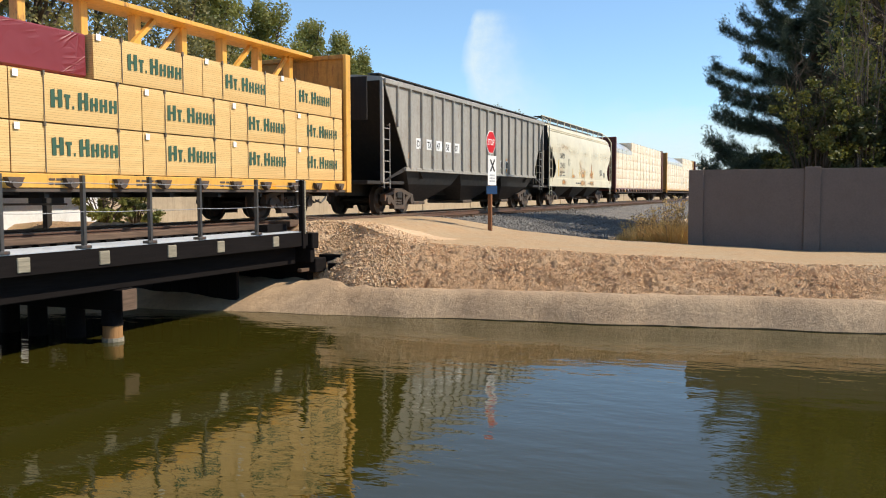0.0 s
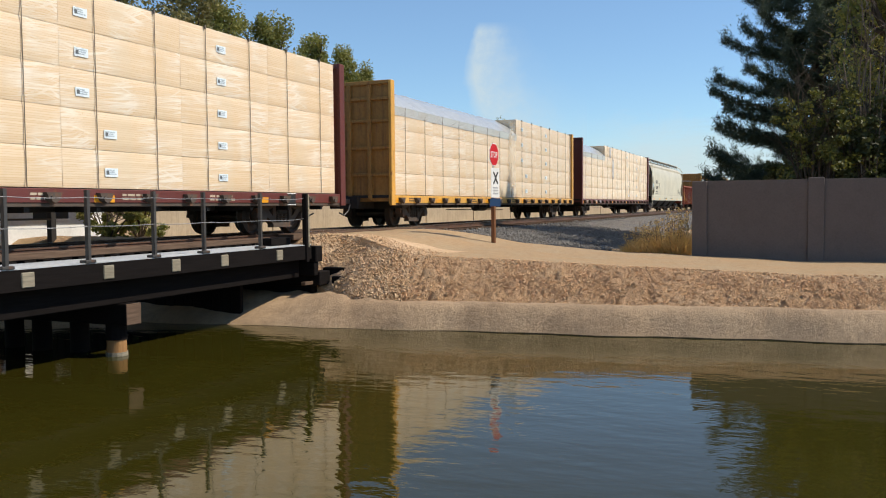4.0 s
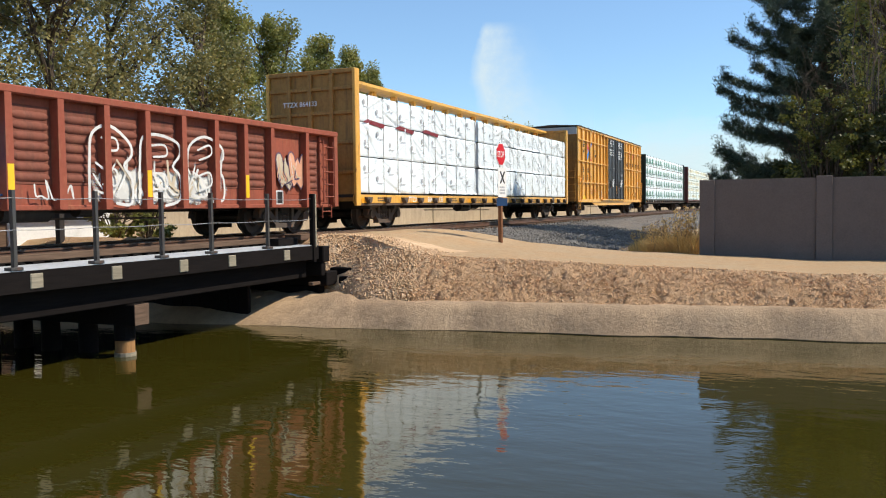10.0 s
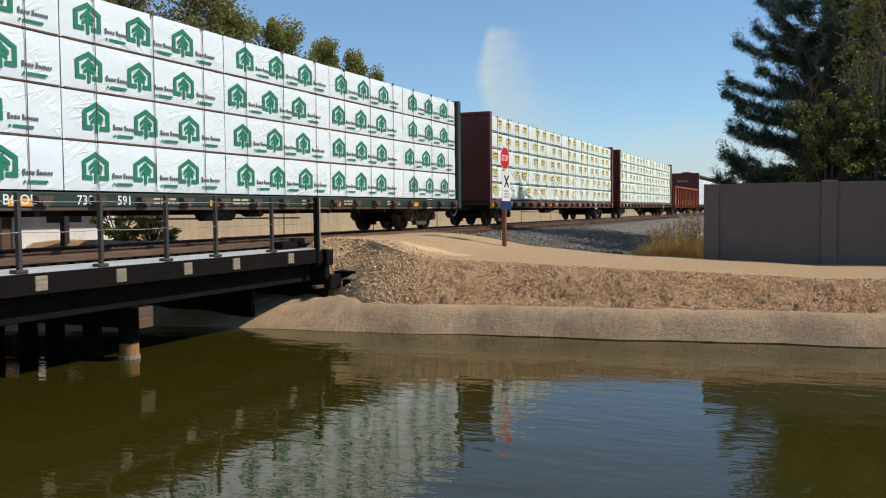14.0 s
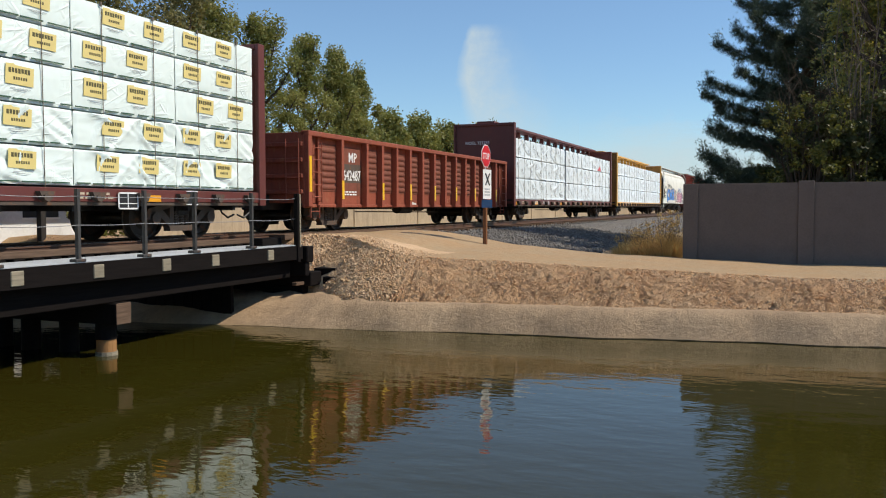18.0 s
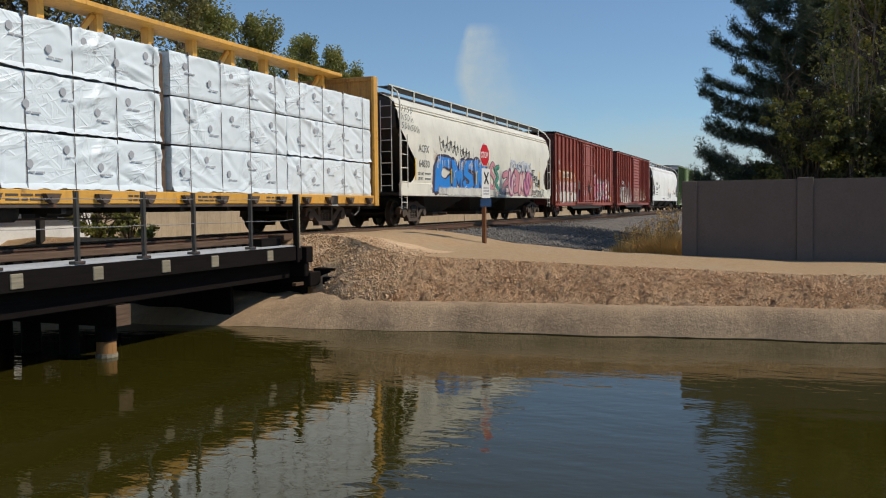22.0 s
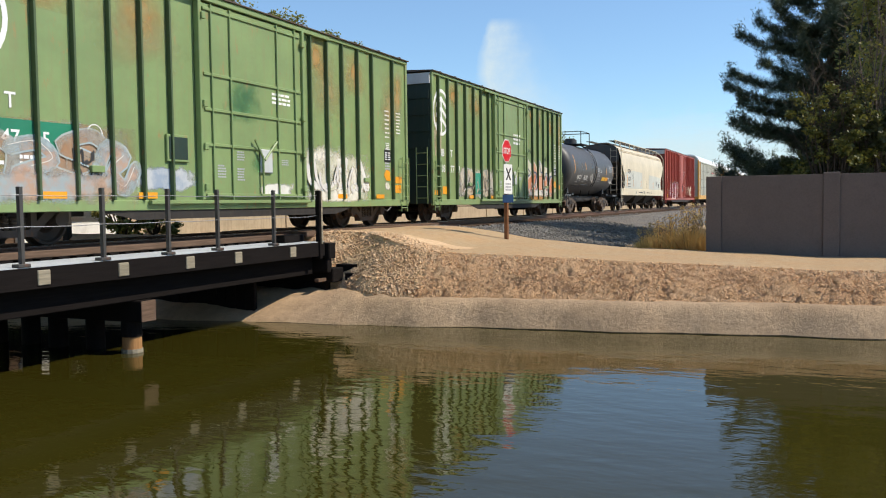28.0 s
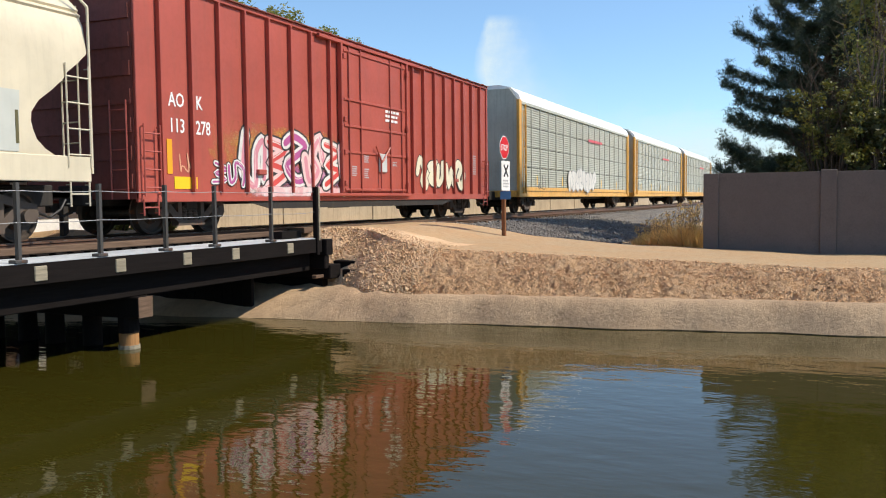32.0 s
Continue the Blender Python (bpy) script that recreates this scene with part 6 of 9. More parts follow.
def wrapped_load(car, rows, columns, kind, seed, material="film", length=22.85, x0=0.34, gap_at=None, label=""):
    """Stacked wrapped bundles on both sides of the beam, with print and straps."""
    rnd = random.Random(seed)
    xs = [x0]
    for c in columns:
        xs.append(xs[-1] + c)
    for r, (z0, z1) in enumerate(zip(rows, rows[1:])):
        for c in range(len(columns)):
            w = columns[c] - (0.3 if gap_at == c else 0)
            sd = rnd.randrange(50)
            ob = bundle(car, xs[c], w, z0 + (0.03 if kind == "round" and sd % 3 == 0 else 0.0), z1, M[material], sd, label, True, 0.018 if kind == "round" or (kind == "plaque" and r < 2) else 0.009)
            if kind == "round" and sd % 3 == 0:
                key = ("hem", round(w, 2), sd % 4)
                if key not in MARKS:
                    MARKS[key] = hem_mesh(w - 0.03, M[material], sd % 4)
                at_place(part("wrap_hem", MARKS[key], None, ob), 0, 0, 0)
            if kind:
                key = (kind, round(z1 - z0, 2))
                if key not in MARKS:
                    MARKS[key] = [(nm, s.mesh(nm, M[k])) for nm, s, k in mark_meshes(kind, z1 - z0)]
                for x, z in mark_spots(kind, w, z1 - z0, sd % 7):
                    for nm, me_ in MARKS[key]:
                        at_place(part(nm, me_, None, ob), x, -0.024 if kind == "round" or (kind == "plaque" and r < 2) else -0.015, z)
                if kind == "plaque":
                    strip, px = Shape(), 0.03
                    while px < w - 0.2:
                        run = min(rnd.uniform(0.25, 0.75), w - 0.05 - px)
                        lift = rnd.uniform(-0.006, 0.006)
                        strip.box((px, -0.024, 0.04 + lift), (px + run, -0.006, 0.062 + lift))
                        px += run + rnd.uniform(0.03, 0.14)
                    part("edge_strip", strip, M["ink_green"], ob)
    if kind in ("house", "round"):
        # bearers between the layers, seen as a thin dark line
        for c in range(len(columns)):
            for z in rows[1:-1]:
                if kind == "round" and rnd.random() < 0.55:
                    continue
                part("bearer", Shape().box((xs[c] + 0.05, -1.436 if kind == "house" else -1.39, z - 0.018), (xs[c + 1] - 0.05, -1.3, z + 0.012)), M["old_timber" if kind == "house" else "under"], car, "thin wooden bearer between the layers")
    for c in range(len(columns)):
        bundle(car, xs[c], columns[c], rows[0], rows[-1] - 0.02, M[material], c, label, near=False)
        n = max(2, round(columns[c] / (1.05 if kind == "round" else 1.45)))
        straps(car, [xs[c] + columns[c] * (k + 0.5) / n for k in range(n)], rows[0] - 0.05, rows[-1] + 0.005)
    if gap_at is not None:
        part("dunnage_board", Shape().slab((xs[gap_at + 1] - 0.2, -1.3, rows[0]), (xs[gap_at + 1] - 0.06, -1.2, rows[-1] - 0.1), 0.01), M["old_timber"], car, "upright wooden dunnage board between the bundles")


def stencil_word(car, x, z, h, seed):
    """A green stencilled maker's mark on a lumber bundle: plain letter-sized blocks, each with its slits."""
    px = x
    for w, hh, kind in ((0.27, 1.0, "bar"), (0.15, 0.78, "stem"), (0.05, 0.18, "dot"), (0.25, 1.0, "bar"), (0.2, 0.78, "bar"), (0.2, 0.78, "bar"), (0.21, 0.78, "bar")):
        a, b, top = px, px + w - 0.015, z + h * hh
        s = Shape()
        if kind == "stem":
            s.box((a, -1.452, top - h * 0.17), (b, -1.448, top)).box(((a + b) / 2 - 0.035, -1.452, z), ((a + b) / 2 + 0.035, -1.448, top - h * 0.17))
        elif kind == "dot":
            s.box((a, -1.452, z), (b, -1.448, top))
        else:
            s.prism([(a, z), (a + w * 0.34, z), (a + w * 0.34, top), (a, top - 0.02)], -1.452, -1.448)
            s.prism([(b - w * 0.34, z), (b, z + 0.02), (b, top), (b - w * 0.34, top)], -1.452, -1.448)
            s.box((a + w * 0.34, -1.4515, z + h * hh * 0.42), (b - w * 0.34, -1.4485, z + h * hh * 0.58))
        part("stencilled_letter", s, M["ink_green"], car, "dark green stencilled block")
        px += w + 0.03 + (0.05 if kind == "dot" else 0)


def open_lumber_car(u0):
    car = centre_beam(u0, M["yellow"], "yellow centre-beam flat car loaded with bare lumber", 4.62, 22.9, 4.66, "", 1)
    low = [0.34, 2.4, 5.4, 8.45, 11.5, 14.57, 17.4, 20.15, 22.56]
    high = [13.34, 16.45, 19.4, 22.56]
    z = [1.06, 1.93, 2.8, 3.64]
    for r in range(3):
        stops = high if r == 2 else low
        for i, (x, b) in enumerate(zip(stops, stops[1:])):
            w = b - x
            bundle(car, x, w, z[r], z[r + 1], M["lumber"], i + r, "bare yellow lumber pack", True, 0.006)
            stencil_word(car, x + w * 0.5 - 0.72, z[r] + (0.26 if r else 0.3), 0.32, i)
            panel(x + 0.05, z[r] + 0.7, x + 0.16, z[r] + 0.82, M["white"], car, "pack_tag", -1.45)
            straps(car, [x + w * 0.22, x + w * 0.78], z[r], z[r + 1] - 0.01, -1.452)
    for i, (x, b) in enumerate(zip(low, low[1:])):
        bundle(car, x, b - x, 1.06, 3.6, M["lumber"], i, "bare yellow lumber pack", False, 0.006)
    for x0_, x1_ in ((5.6, 9.4), (9.45, 13.3)):
        part("wrapped_pack", Shape().slab((x0_, -1.3, 2.82), (x1_, -0.2, 3.6), 0.03), M["red_wrap"], car, "lumber pack under dark red wrap")
    for k in range(4):
        part("wind_brace", Shape().rod((8.2 + k * 3.6, -0.15, 3.6), (9.2 + k * 3.6, -0.15, 4.5), 0.07, 4), M["yellow"], car)
    return car


def clear_lumber_car(u0, material, label, mark, low_to, seed, stripe="orange", length=22.85):
    """Boards under clear plastic, lower along the first stretch."""
    car = centre_beam(u0, material, label, 4.66, length, 4.5, mark, seed, stripe)
    x = 0.34
    rnd = random.Random(seed)
    tagged_at = length - (5.6 if low_to else 4.2)
    while x < length - 0.45:
        w = min(3.15, length - 0.35 - x)
        if w < 0.4:
            break
        top = 3.86 if x + w * 0.5 < low_to else 4.6
        rows = 4 if top < 4 else 5
        for r in range(rows):
            z0, z1 = 1.06 + (top - 1.06) * r / rows, 1.06 + (top - 1.06) * (r + 1) / rows
            ob = bundle(car, x, w, z0, z1, M["wrapped"], rnd.randrange(40), "pale lumber pack under clear plastic", True, 0.006)
            for k, spot in enumerate((tagged_at, tagged_at - 4.0, tagged_at - 3.35)):
                if x <= spot < x + w - 0.35 and (k == 0 or (r < 2) == (k == 2)):
                    lab = panel(spot - x, 0.22, spot - x + 0.32, 0.38, M["film"], ob, "pack_label", -0.016, "pale blue-grey printed pack label")
                    small_print(spot - x + 0.03, 0.25, 0.25, 0.11, 3, M["print_pale"], lab, -0.021, seed=r)
                    panel(spot - x + 0.03, 0.26, spot - x + 0.09, 0.33, M["mark_dark"], lab, "label_mark", -0.023)
        bundle(car, x, w, 1.06, top - 0.03, M["wrapped"], 3, "pale lumber pack under clear plastic", False, 0.006)
        n = 2
        straps(car, [x + w * (k + 0.5) / n for k in range(n)], 1.0, top + 0.02)
        x += w
    if low_to > 0:
        s = Shape()
        rings = []
        step = 0.34 + 3.15 * round((low_to - 0.34) / 3.15)
        for x in even(0.34, step - 0.02, int(step / 0.3)):
            j = 0.05 * noise.noise(Vector((x * 1.7, seed, 0))) * 2
            rings.append([(x, -1.45 + 0.02 * j, 3.6), (x, -1.47 + j * 0.3, 3.88 + 0.3 * j), (x, -1.05 + j, 4.24 + j), (x, -0.46, 4.56 + j * 0.4), (x, -0.1, 4.6 + j * 0.2)])
        s.loft(rings, closed=False)
        part("loose_plastic", s, M["clear"], car, "loose cloudy plastic sheet over the lumber", True)
    return car


# -- covered hoppers --
def hopper_section(x):
    side = [(-1.49, 1.48), (-1.5, 1.6), (-1.5, 1.75), (-1.5, 1.9), (-1.5, 2.05), (-1.5, 2.2), (-1.5, 2.4), (-1.5, 2.6), (-1.5, 2.8), (-1.5, 2.95), (-1.49, 3.15), (-1.48, 3.32), (-1.47, 3.45), (-1.4, 3.82), (-1.33, 3.96), (-1.36, 4.0), (-1.28, 4.06), (-1.31, 4.1), (-1.1, 4.3), (-0.78, 4.44), (-0.3, 4.5)]
    return [(x, y, z) for y, z in side] + [(x, -y, z) for y, z in side[::-1]]


def inset_at(z, deep):
    """How far the side sheet is cut back at its ends: upright above, bulging in below."""
    stops = [(1.4, 0.5), (1.6, 0.82), (1.75, 0.95), (2.0, 1.04), (2.2, 1.02), (2.4, 0.9), (2.6, 0.68), (2.62, 0.6), (2.95, 0.4), (3.3, 0.04), (9, 0.0)]
    for (za, a), (zb, b) in zip(stops, stops[1:]):
        if z <= zb:
            u = max(0.0, (z - za) / (zb - za))
            return deep * (a + (b - a) * u)
    return 0.0


def smooth_hopper(u0, length, material, label, mark=("", ""), deep=1.25, bays=3, mark_mat="dark", end_mat=None, mark_x=2.25, mark_size=0.4):
    car = freight_car(u0, label)
    running_gear(car, length, 1.95, 0.15)
    n = 40
    rings = []
    for k in range(n + 1):
        u = k / n
        ring = []
        for p in hopper_section(0):
            ins = inset_at(p[2], deep)
            x = ins + (length - 2 * ins) * u
            ring.append((x, p[1], p[2]))
        rings.append(ring)
    s = Shape().loft(rings, closed=False)
    body = part("body", s, material, car, "", True)
    for y in (-1.47, 1.47):
        part("side_sill", Shape().slab((0.05, y - 0.045, 1.05), (length - 0.05, y + 0.045, 1.5), 0.015), material, car)
    # sloping end sheets with a shelf below
    for x, q in ((0.0, 1), (length, -1)):
        sheet = Shape()
        ring = [(x + q * 0.02, y, z) for y, z in ((-1.36, 3.3), (-1.3, 3.95), (-1.08, 4.28), (-0.3, 4.48), (0.3, 4.48), (1.08, 4.28), (1.3, 3.95), (1.36, 3.3))]
        low = [(x + q * (deep + 1.2), y, 1.5) for y in (-1.3, -1.2, -0.9, -0.3, 0.3, 0.9, 1.2, 1.3)]
        sheet.loft([ring, low], closed=False).add(ring, [tuple(range(8))])
        # default dark steel puts the end's shade into the sheet colour
        part("end_sheet", sheet, end_mat or M["steel"], car)
        part("end_platform", Shape().slab((min(x, x + q * 1.5), -1.42, 1.08), (max(x, x + q * 1.5), 1.42, 1.16), 0.01), M["under"], car)
        # posts take the same dark tone for the shade at the end
        for y in (-0.44, 0.44):
            part("end_post", Shape().slab((x + q * 0.55 - 0.06, y - 0.06, 1.1), (x + q * 0.55 + 0.06, y + 0.06, 2.9), 0.01), M["steel"], car)
        part("bolster_web", Shape().prism([(x + q * 0.9, 1.1), (x + q * 2.6, 1.1), (x + q * 2.9, 1.75), (x + q * 1.6, 2.6)][::q], -0.1, 0.1), M["under"], car)
    # discharge bays
    span = (length - 4.6) / bays
    for k in range(bays):
        a = 2.3 + span * k
        b = a + span
        mid = (a + b) / 2
        bay = part("hopper_bay", Shape().loft([[(a + 0.02, -1.38, 1.47), (b - 0.02, -1.38, 1.47), (b - 0.02, 1.38, 1.47), (a + 0.02, 1.38, 1.47)],
                                       [(a + 0.25, -1.2, 1.05), (b - 0.25, -1.2, 1.05), (b - 0.25, 1.2, 1.05), (a + 0.25, 1.2, 1.05)],
                                       [(mid - 0.75, -0.7, 0.48), (mid + 0.75, -0.7, 0.48), (mid + 0.75, 0.7, 0.48), (mid - 0.75, 0.7, 0.48)]], True, True), M["under"], car, "dark discharge hopper")
        part("outlet_gate", Shape().slab((mid - 0.55, -0.9, 0.34), (mid + 0.55, 0.9, 0.48), 0.02).rod((mid, -1.25, 0.42), (mid, -0.9, 0.42), 0.05, 8), M["grime"], bay)
    # side ladders, grab irons and steps
    for x0, x1 in ((0.06, 0.56), (length - 0.56, length - 0.06)):
        ladder(car, x0, x1, 1.3, 3.1, 4, material, SIDE - 0.02)
        ladder(car, x0 + 0.04, x1 - 0.04, 0.62, 1.05, 1, material, SIDE, "stirrup_step")
    for x, q in ((0.02, 1), (length - 0.02, -1)):
        part("corner_rail", Shape().bars([(x, -1.5, 1.2), (x, -1.5, 4.15), (x + q * 0.25, -1.3, 4.5), (x + q * 0.5, -0.95, 4.72)], 0.028, 6), material, car)
        end_ladder(car, x - q * 0.02, -1.2, -0.8, 1.2, 4.2, 8, material)
    # roof walk with its edge rail
    roof = part("roof_walk", Shape().box((0.3, -0.95, 4.7), (length - 0.3, -0.55, 4.725)).box((0.3, 0.55, 4.7), (length - 0.3, 0.95, 4.725)), M["steel"], car, "dark grating walk along the roof")
    part("edge_rail", Shape().box((0.3, -1.0, 4.735), (length - 0.3, -0.97, 4.77)), material, roof)
    part("walk_grating", Shape().box((0.3, -0.97, 4.56), (length - 0.3, -0.955, 4.735)), M["under"], roof, "dark grating edge of the roof walk")
    for k in range(11):
        x = 0.5 + k * (length - 1.0) / 10
        part("walk_bracket", Shape().slab((x - 0.03, -1.02, 4.3), (x + 0.03, -0.975, 4.75), 0.008), material, roof)
    part("hatch_trough", Shape().slab((1.2, -0.35, 4.5), (length - 1.2, 0.35, 4.66), 0.03), M["steel"], roof)
    # panel seams
    for k in range(7):
        x = deep + 0.8 + k * (length - 2 * deep - 1.6) / 6
        part("weld_seam", stroke_shape([(x, 1.52), (x + 0.03, 2.2), (x + 0.03, 2.7), (x, 3.1)], 0.009, -1.5012), M["seam"], body)
    if mark[0]:
        lettering(mark[0], mark_x, 2.58, mark_size, M[mark_mat], car, squeeze=0.98)
        lettering(mark[1], mark_x, 2.06, mark_size, M[mark_mat], car, squeeze=1.06)
        for word, z in (("LD LMT", 1.78), ("LT WT", 1.6)):
            lettering(word, mark_x - 0.08, z, 0.15, M[mark_mat], car)
            small_print(mark_x + 0.52, z + 0.01, 0.5, 0.1, 1, M[mark_mat], car)
        part("code_frame", Shape().bars([(mark_x + 1.75, -1.506, 2.25), (mark_x + 2.05, -1.506, 2.25), (mark_x + 2.05, -1.506, 2.58), (mark_x + 1.75, -1.506, 2.58), (mark_x + 1.75, -1.506, 2.25)], 0.006, 4), M[mark_mat], car)
        lettering(mark[0], 0, 0, 0.22, M[mark_mat], car, face="end").location = (-0.0, 0.75, 4.02)
    small_print(length - deep - 2.4, 1.8, 0.75, 0.4, 5, M["dark"], car)
    panel(length - deep - 1.2, 1.72, length - deep - 0.85, 2.0, M["black"], car, "stencil_panel")
    small_print(length * 0.36, 1.2, 1.5, 0.14, 1, M["dark"], car, -1.518)
    small_print(length * 0.55, 1.22, 1.7, 0.1, 2, M["dark"], car, -1.518)
    return car


def ribbed_hopper(u0, length):
    car = freight_car(u0, "dark grey ribbed covered hopper streaked with grime")
    running_gear(car, length, 1.9, 1.1)
    L = length
    side = [(0.0, 4.2), (L, 4.2), (L - 1.75, 1.5), (1.75, 1.5)]
    for y in (-1.46, 1.46):
        part("side_sheet", Shape().prism(side, y - 0.015, y + 0.015), M["grey_car"], car)
    part("roof", Shape().along([(-1.5, 4.2), (1.5, 4.2), (1.35, 4.32), (0.5, 4.42), (-0.5, 4.42), (-1.35, 4.32)], 0.0, L), M["grey_car"], car)
    for y in (-1.5, 1.5):
        part("top_chord", Shape().slab((0, y - 0.05, 4.1), (L, y + 0.05, 4.26), 0.015), M["grey_car"], car)
    for k in range(18):
        x = 0.9 + k * (L - 1.8) / 17
        dx = min(x, L - x)
        zb = 1.5 if dx > 1.75 else 4.2 - 2.7 * dx / 1.75
        part("rib", Shape().slab((x - 0.045, -1.56, zb), (x + 0.045, -1.47, 4.12), 0.01), M["grey_car"], car)
    part("bottom_chord", Shape().slab((1.5, -1.53, 1.42), (L - 1.5, -1.44, 1.54), 0.012), M["grey_car"], car)
    for x, q in ((0.0, 1), (L, -1)):
        part("end_sheet", Shape().add([(x, -1.44, 4.2), (x, 1.44, 4.2), (x + q * 3.0, 1.44, 1.2), (x + q * 3.0, -1.44, 1.2)], [(0, 1, 2, 3)]).add([(x + q * 0.02, -1.44, 4.19), (x + q * 0.02, 1.44, 4.19), (x + q * 3.02, 1.44, 1.19), (x + q * 3.02, -1.44, 1.19)], [(3, 2, 1, 0)]), M["under"], car)
        for y in (-1.41, 1.41):
            part("end_frame", Shape().slab((x - q * 0.02 - 0.05, y - 0.05, 1.0), (x - q * 0.02 + 0.05, y + 0.05, 4.2), 0.01), M["grey_car"], car)
        part("end_plate", Shape().slab((x - q * 0.98 - 0.02, -1.4, 2.9), (x - q * 0.98 + 0.02, 1.4, 4.2), 0.01), M["under"], car)
        part("end_platform", Shape().slab((min(x - q * 1.0, x + q * 1.6), -1.4, 0.98), (max(x - q * 1.0, x + q * 1.6), 1.4, 1.08), 0.01), M["under"], car)
        ladder(car, *sorted((x + q * 0.08, x + q * 0.5)), 0.85, 2.9, 6, M["grey_car"], -1.42)
        part("side_gusset", Shape().prism([(x, 1.08), (x + q * 0.14, 1.08), (x + q * 1.9, 1.5), (x + q * 1.75, 1.6)][::q], -1.45, -1.4), M["under"], car)
    for k in range(3):
        a = 1.7 + k * (L - 3.4) / 3
        b = a + (L - 3.4) / 3
        mid = (a + b) / 2
        bay = part("hopper_bay", Shape().loft([[(a, -1.42, 1.45), (b, -1.42, 1.45), (b, 1.42, 1.45), (a, 1.42, 1.45)], [(mid - 1.9, -1.25, 1.0), (mid + 1.9, -1.25, 1.0), (mid + 1.9, 1.25, 1.0), (mid - 1.9, 1.25, 1.0)],
                                              [(mid - 0.6, -0.7, 0.42), (mid + 0.6, -0.7, 0.42), (mid + 0.6, 0.7, 0.42), (mid - 0.6, 0.7, 0.42)]], True, True), M["black"], car, "black discharge hopper")
        part("outlet_gate", Shape().slab((mid - 0.5, -0.8, 0.3), (mid + 0.5, 0.8, 0.42), 0.02), M["grime"], bay)
    roof = part("roof_walk", Shape().box((0.1, -1.25, 4.42), (L - 0.1, -0.85, 4.45)), M["steel"], car)
    for k in range(14):
        part("walk_bracket", Shape().rod((0.3 + k * (L - 0.6) / 13, -1.3, 4.24), (0.3 + k * (L - 0.6) / 13, -1.1, 4.44), 0.02, 4), M["steel"], roof)
    for k, t in enumerate(("DJ", "TX", "47", "58", "07")):
        x = 2.4 + k * 0.86
        plate_ = panel(x, 2.2, x + 0.52, 2.56, M["white"], car, "mark_panel", -1.482, "white mark panel")
        lettering(t, x + 0.05, 2.26, 0.32, M["dark"], plate_, -1.488, squeeze=0.85)
    for x in (4.7, 7.5, 12.0):
        panel(x, 1.6, x + 0.1, 2.2, M["orange"], car, y=-1.482)
    panel(1.78, 1.85, 2.05, 2.05, M["orange"], car, y=-1.482)
    for x in (11.2, 11.9):
        p_ = panel(x, 1.75, x + 0.35, 2.1, M["white"], car, "stencil_panel", -1.482)
        panel(x + 0.04, 1.79, x + 0.31, 2.06, M["black"], p_, "panel_face", -1.487)
    return car


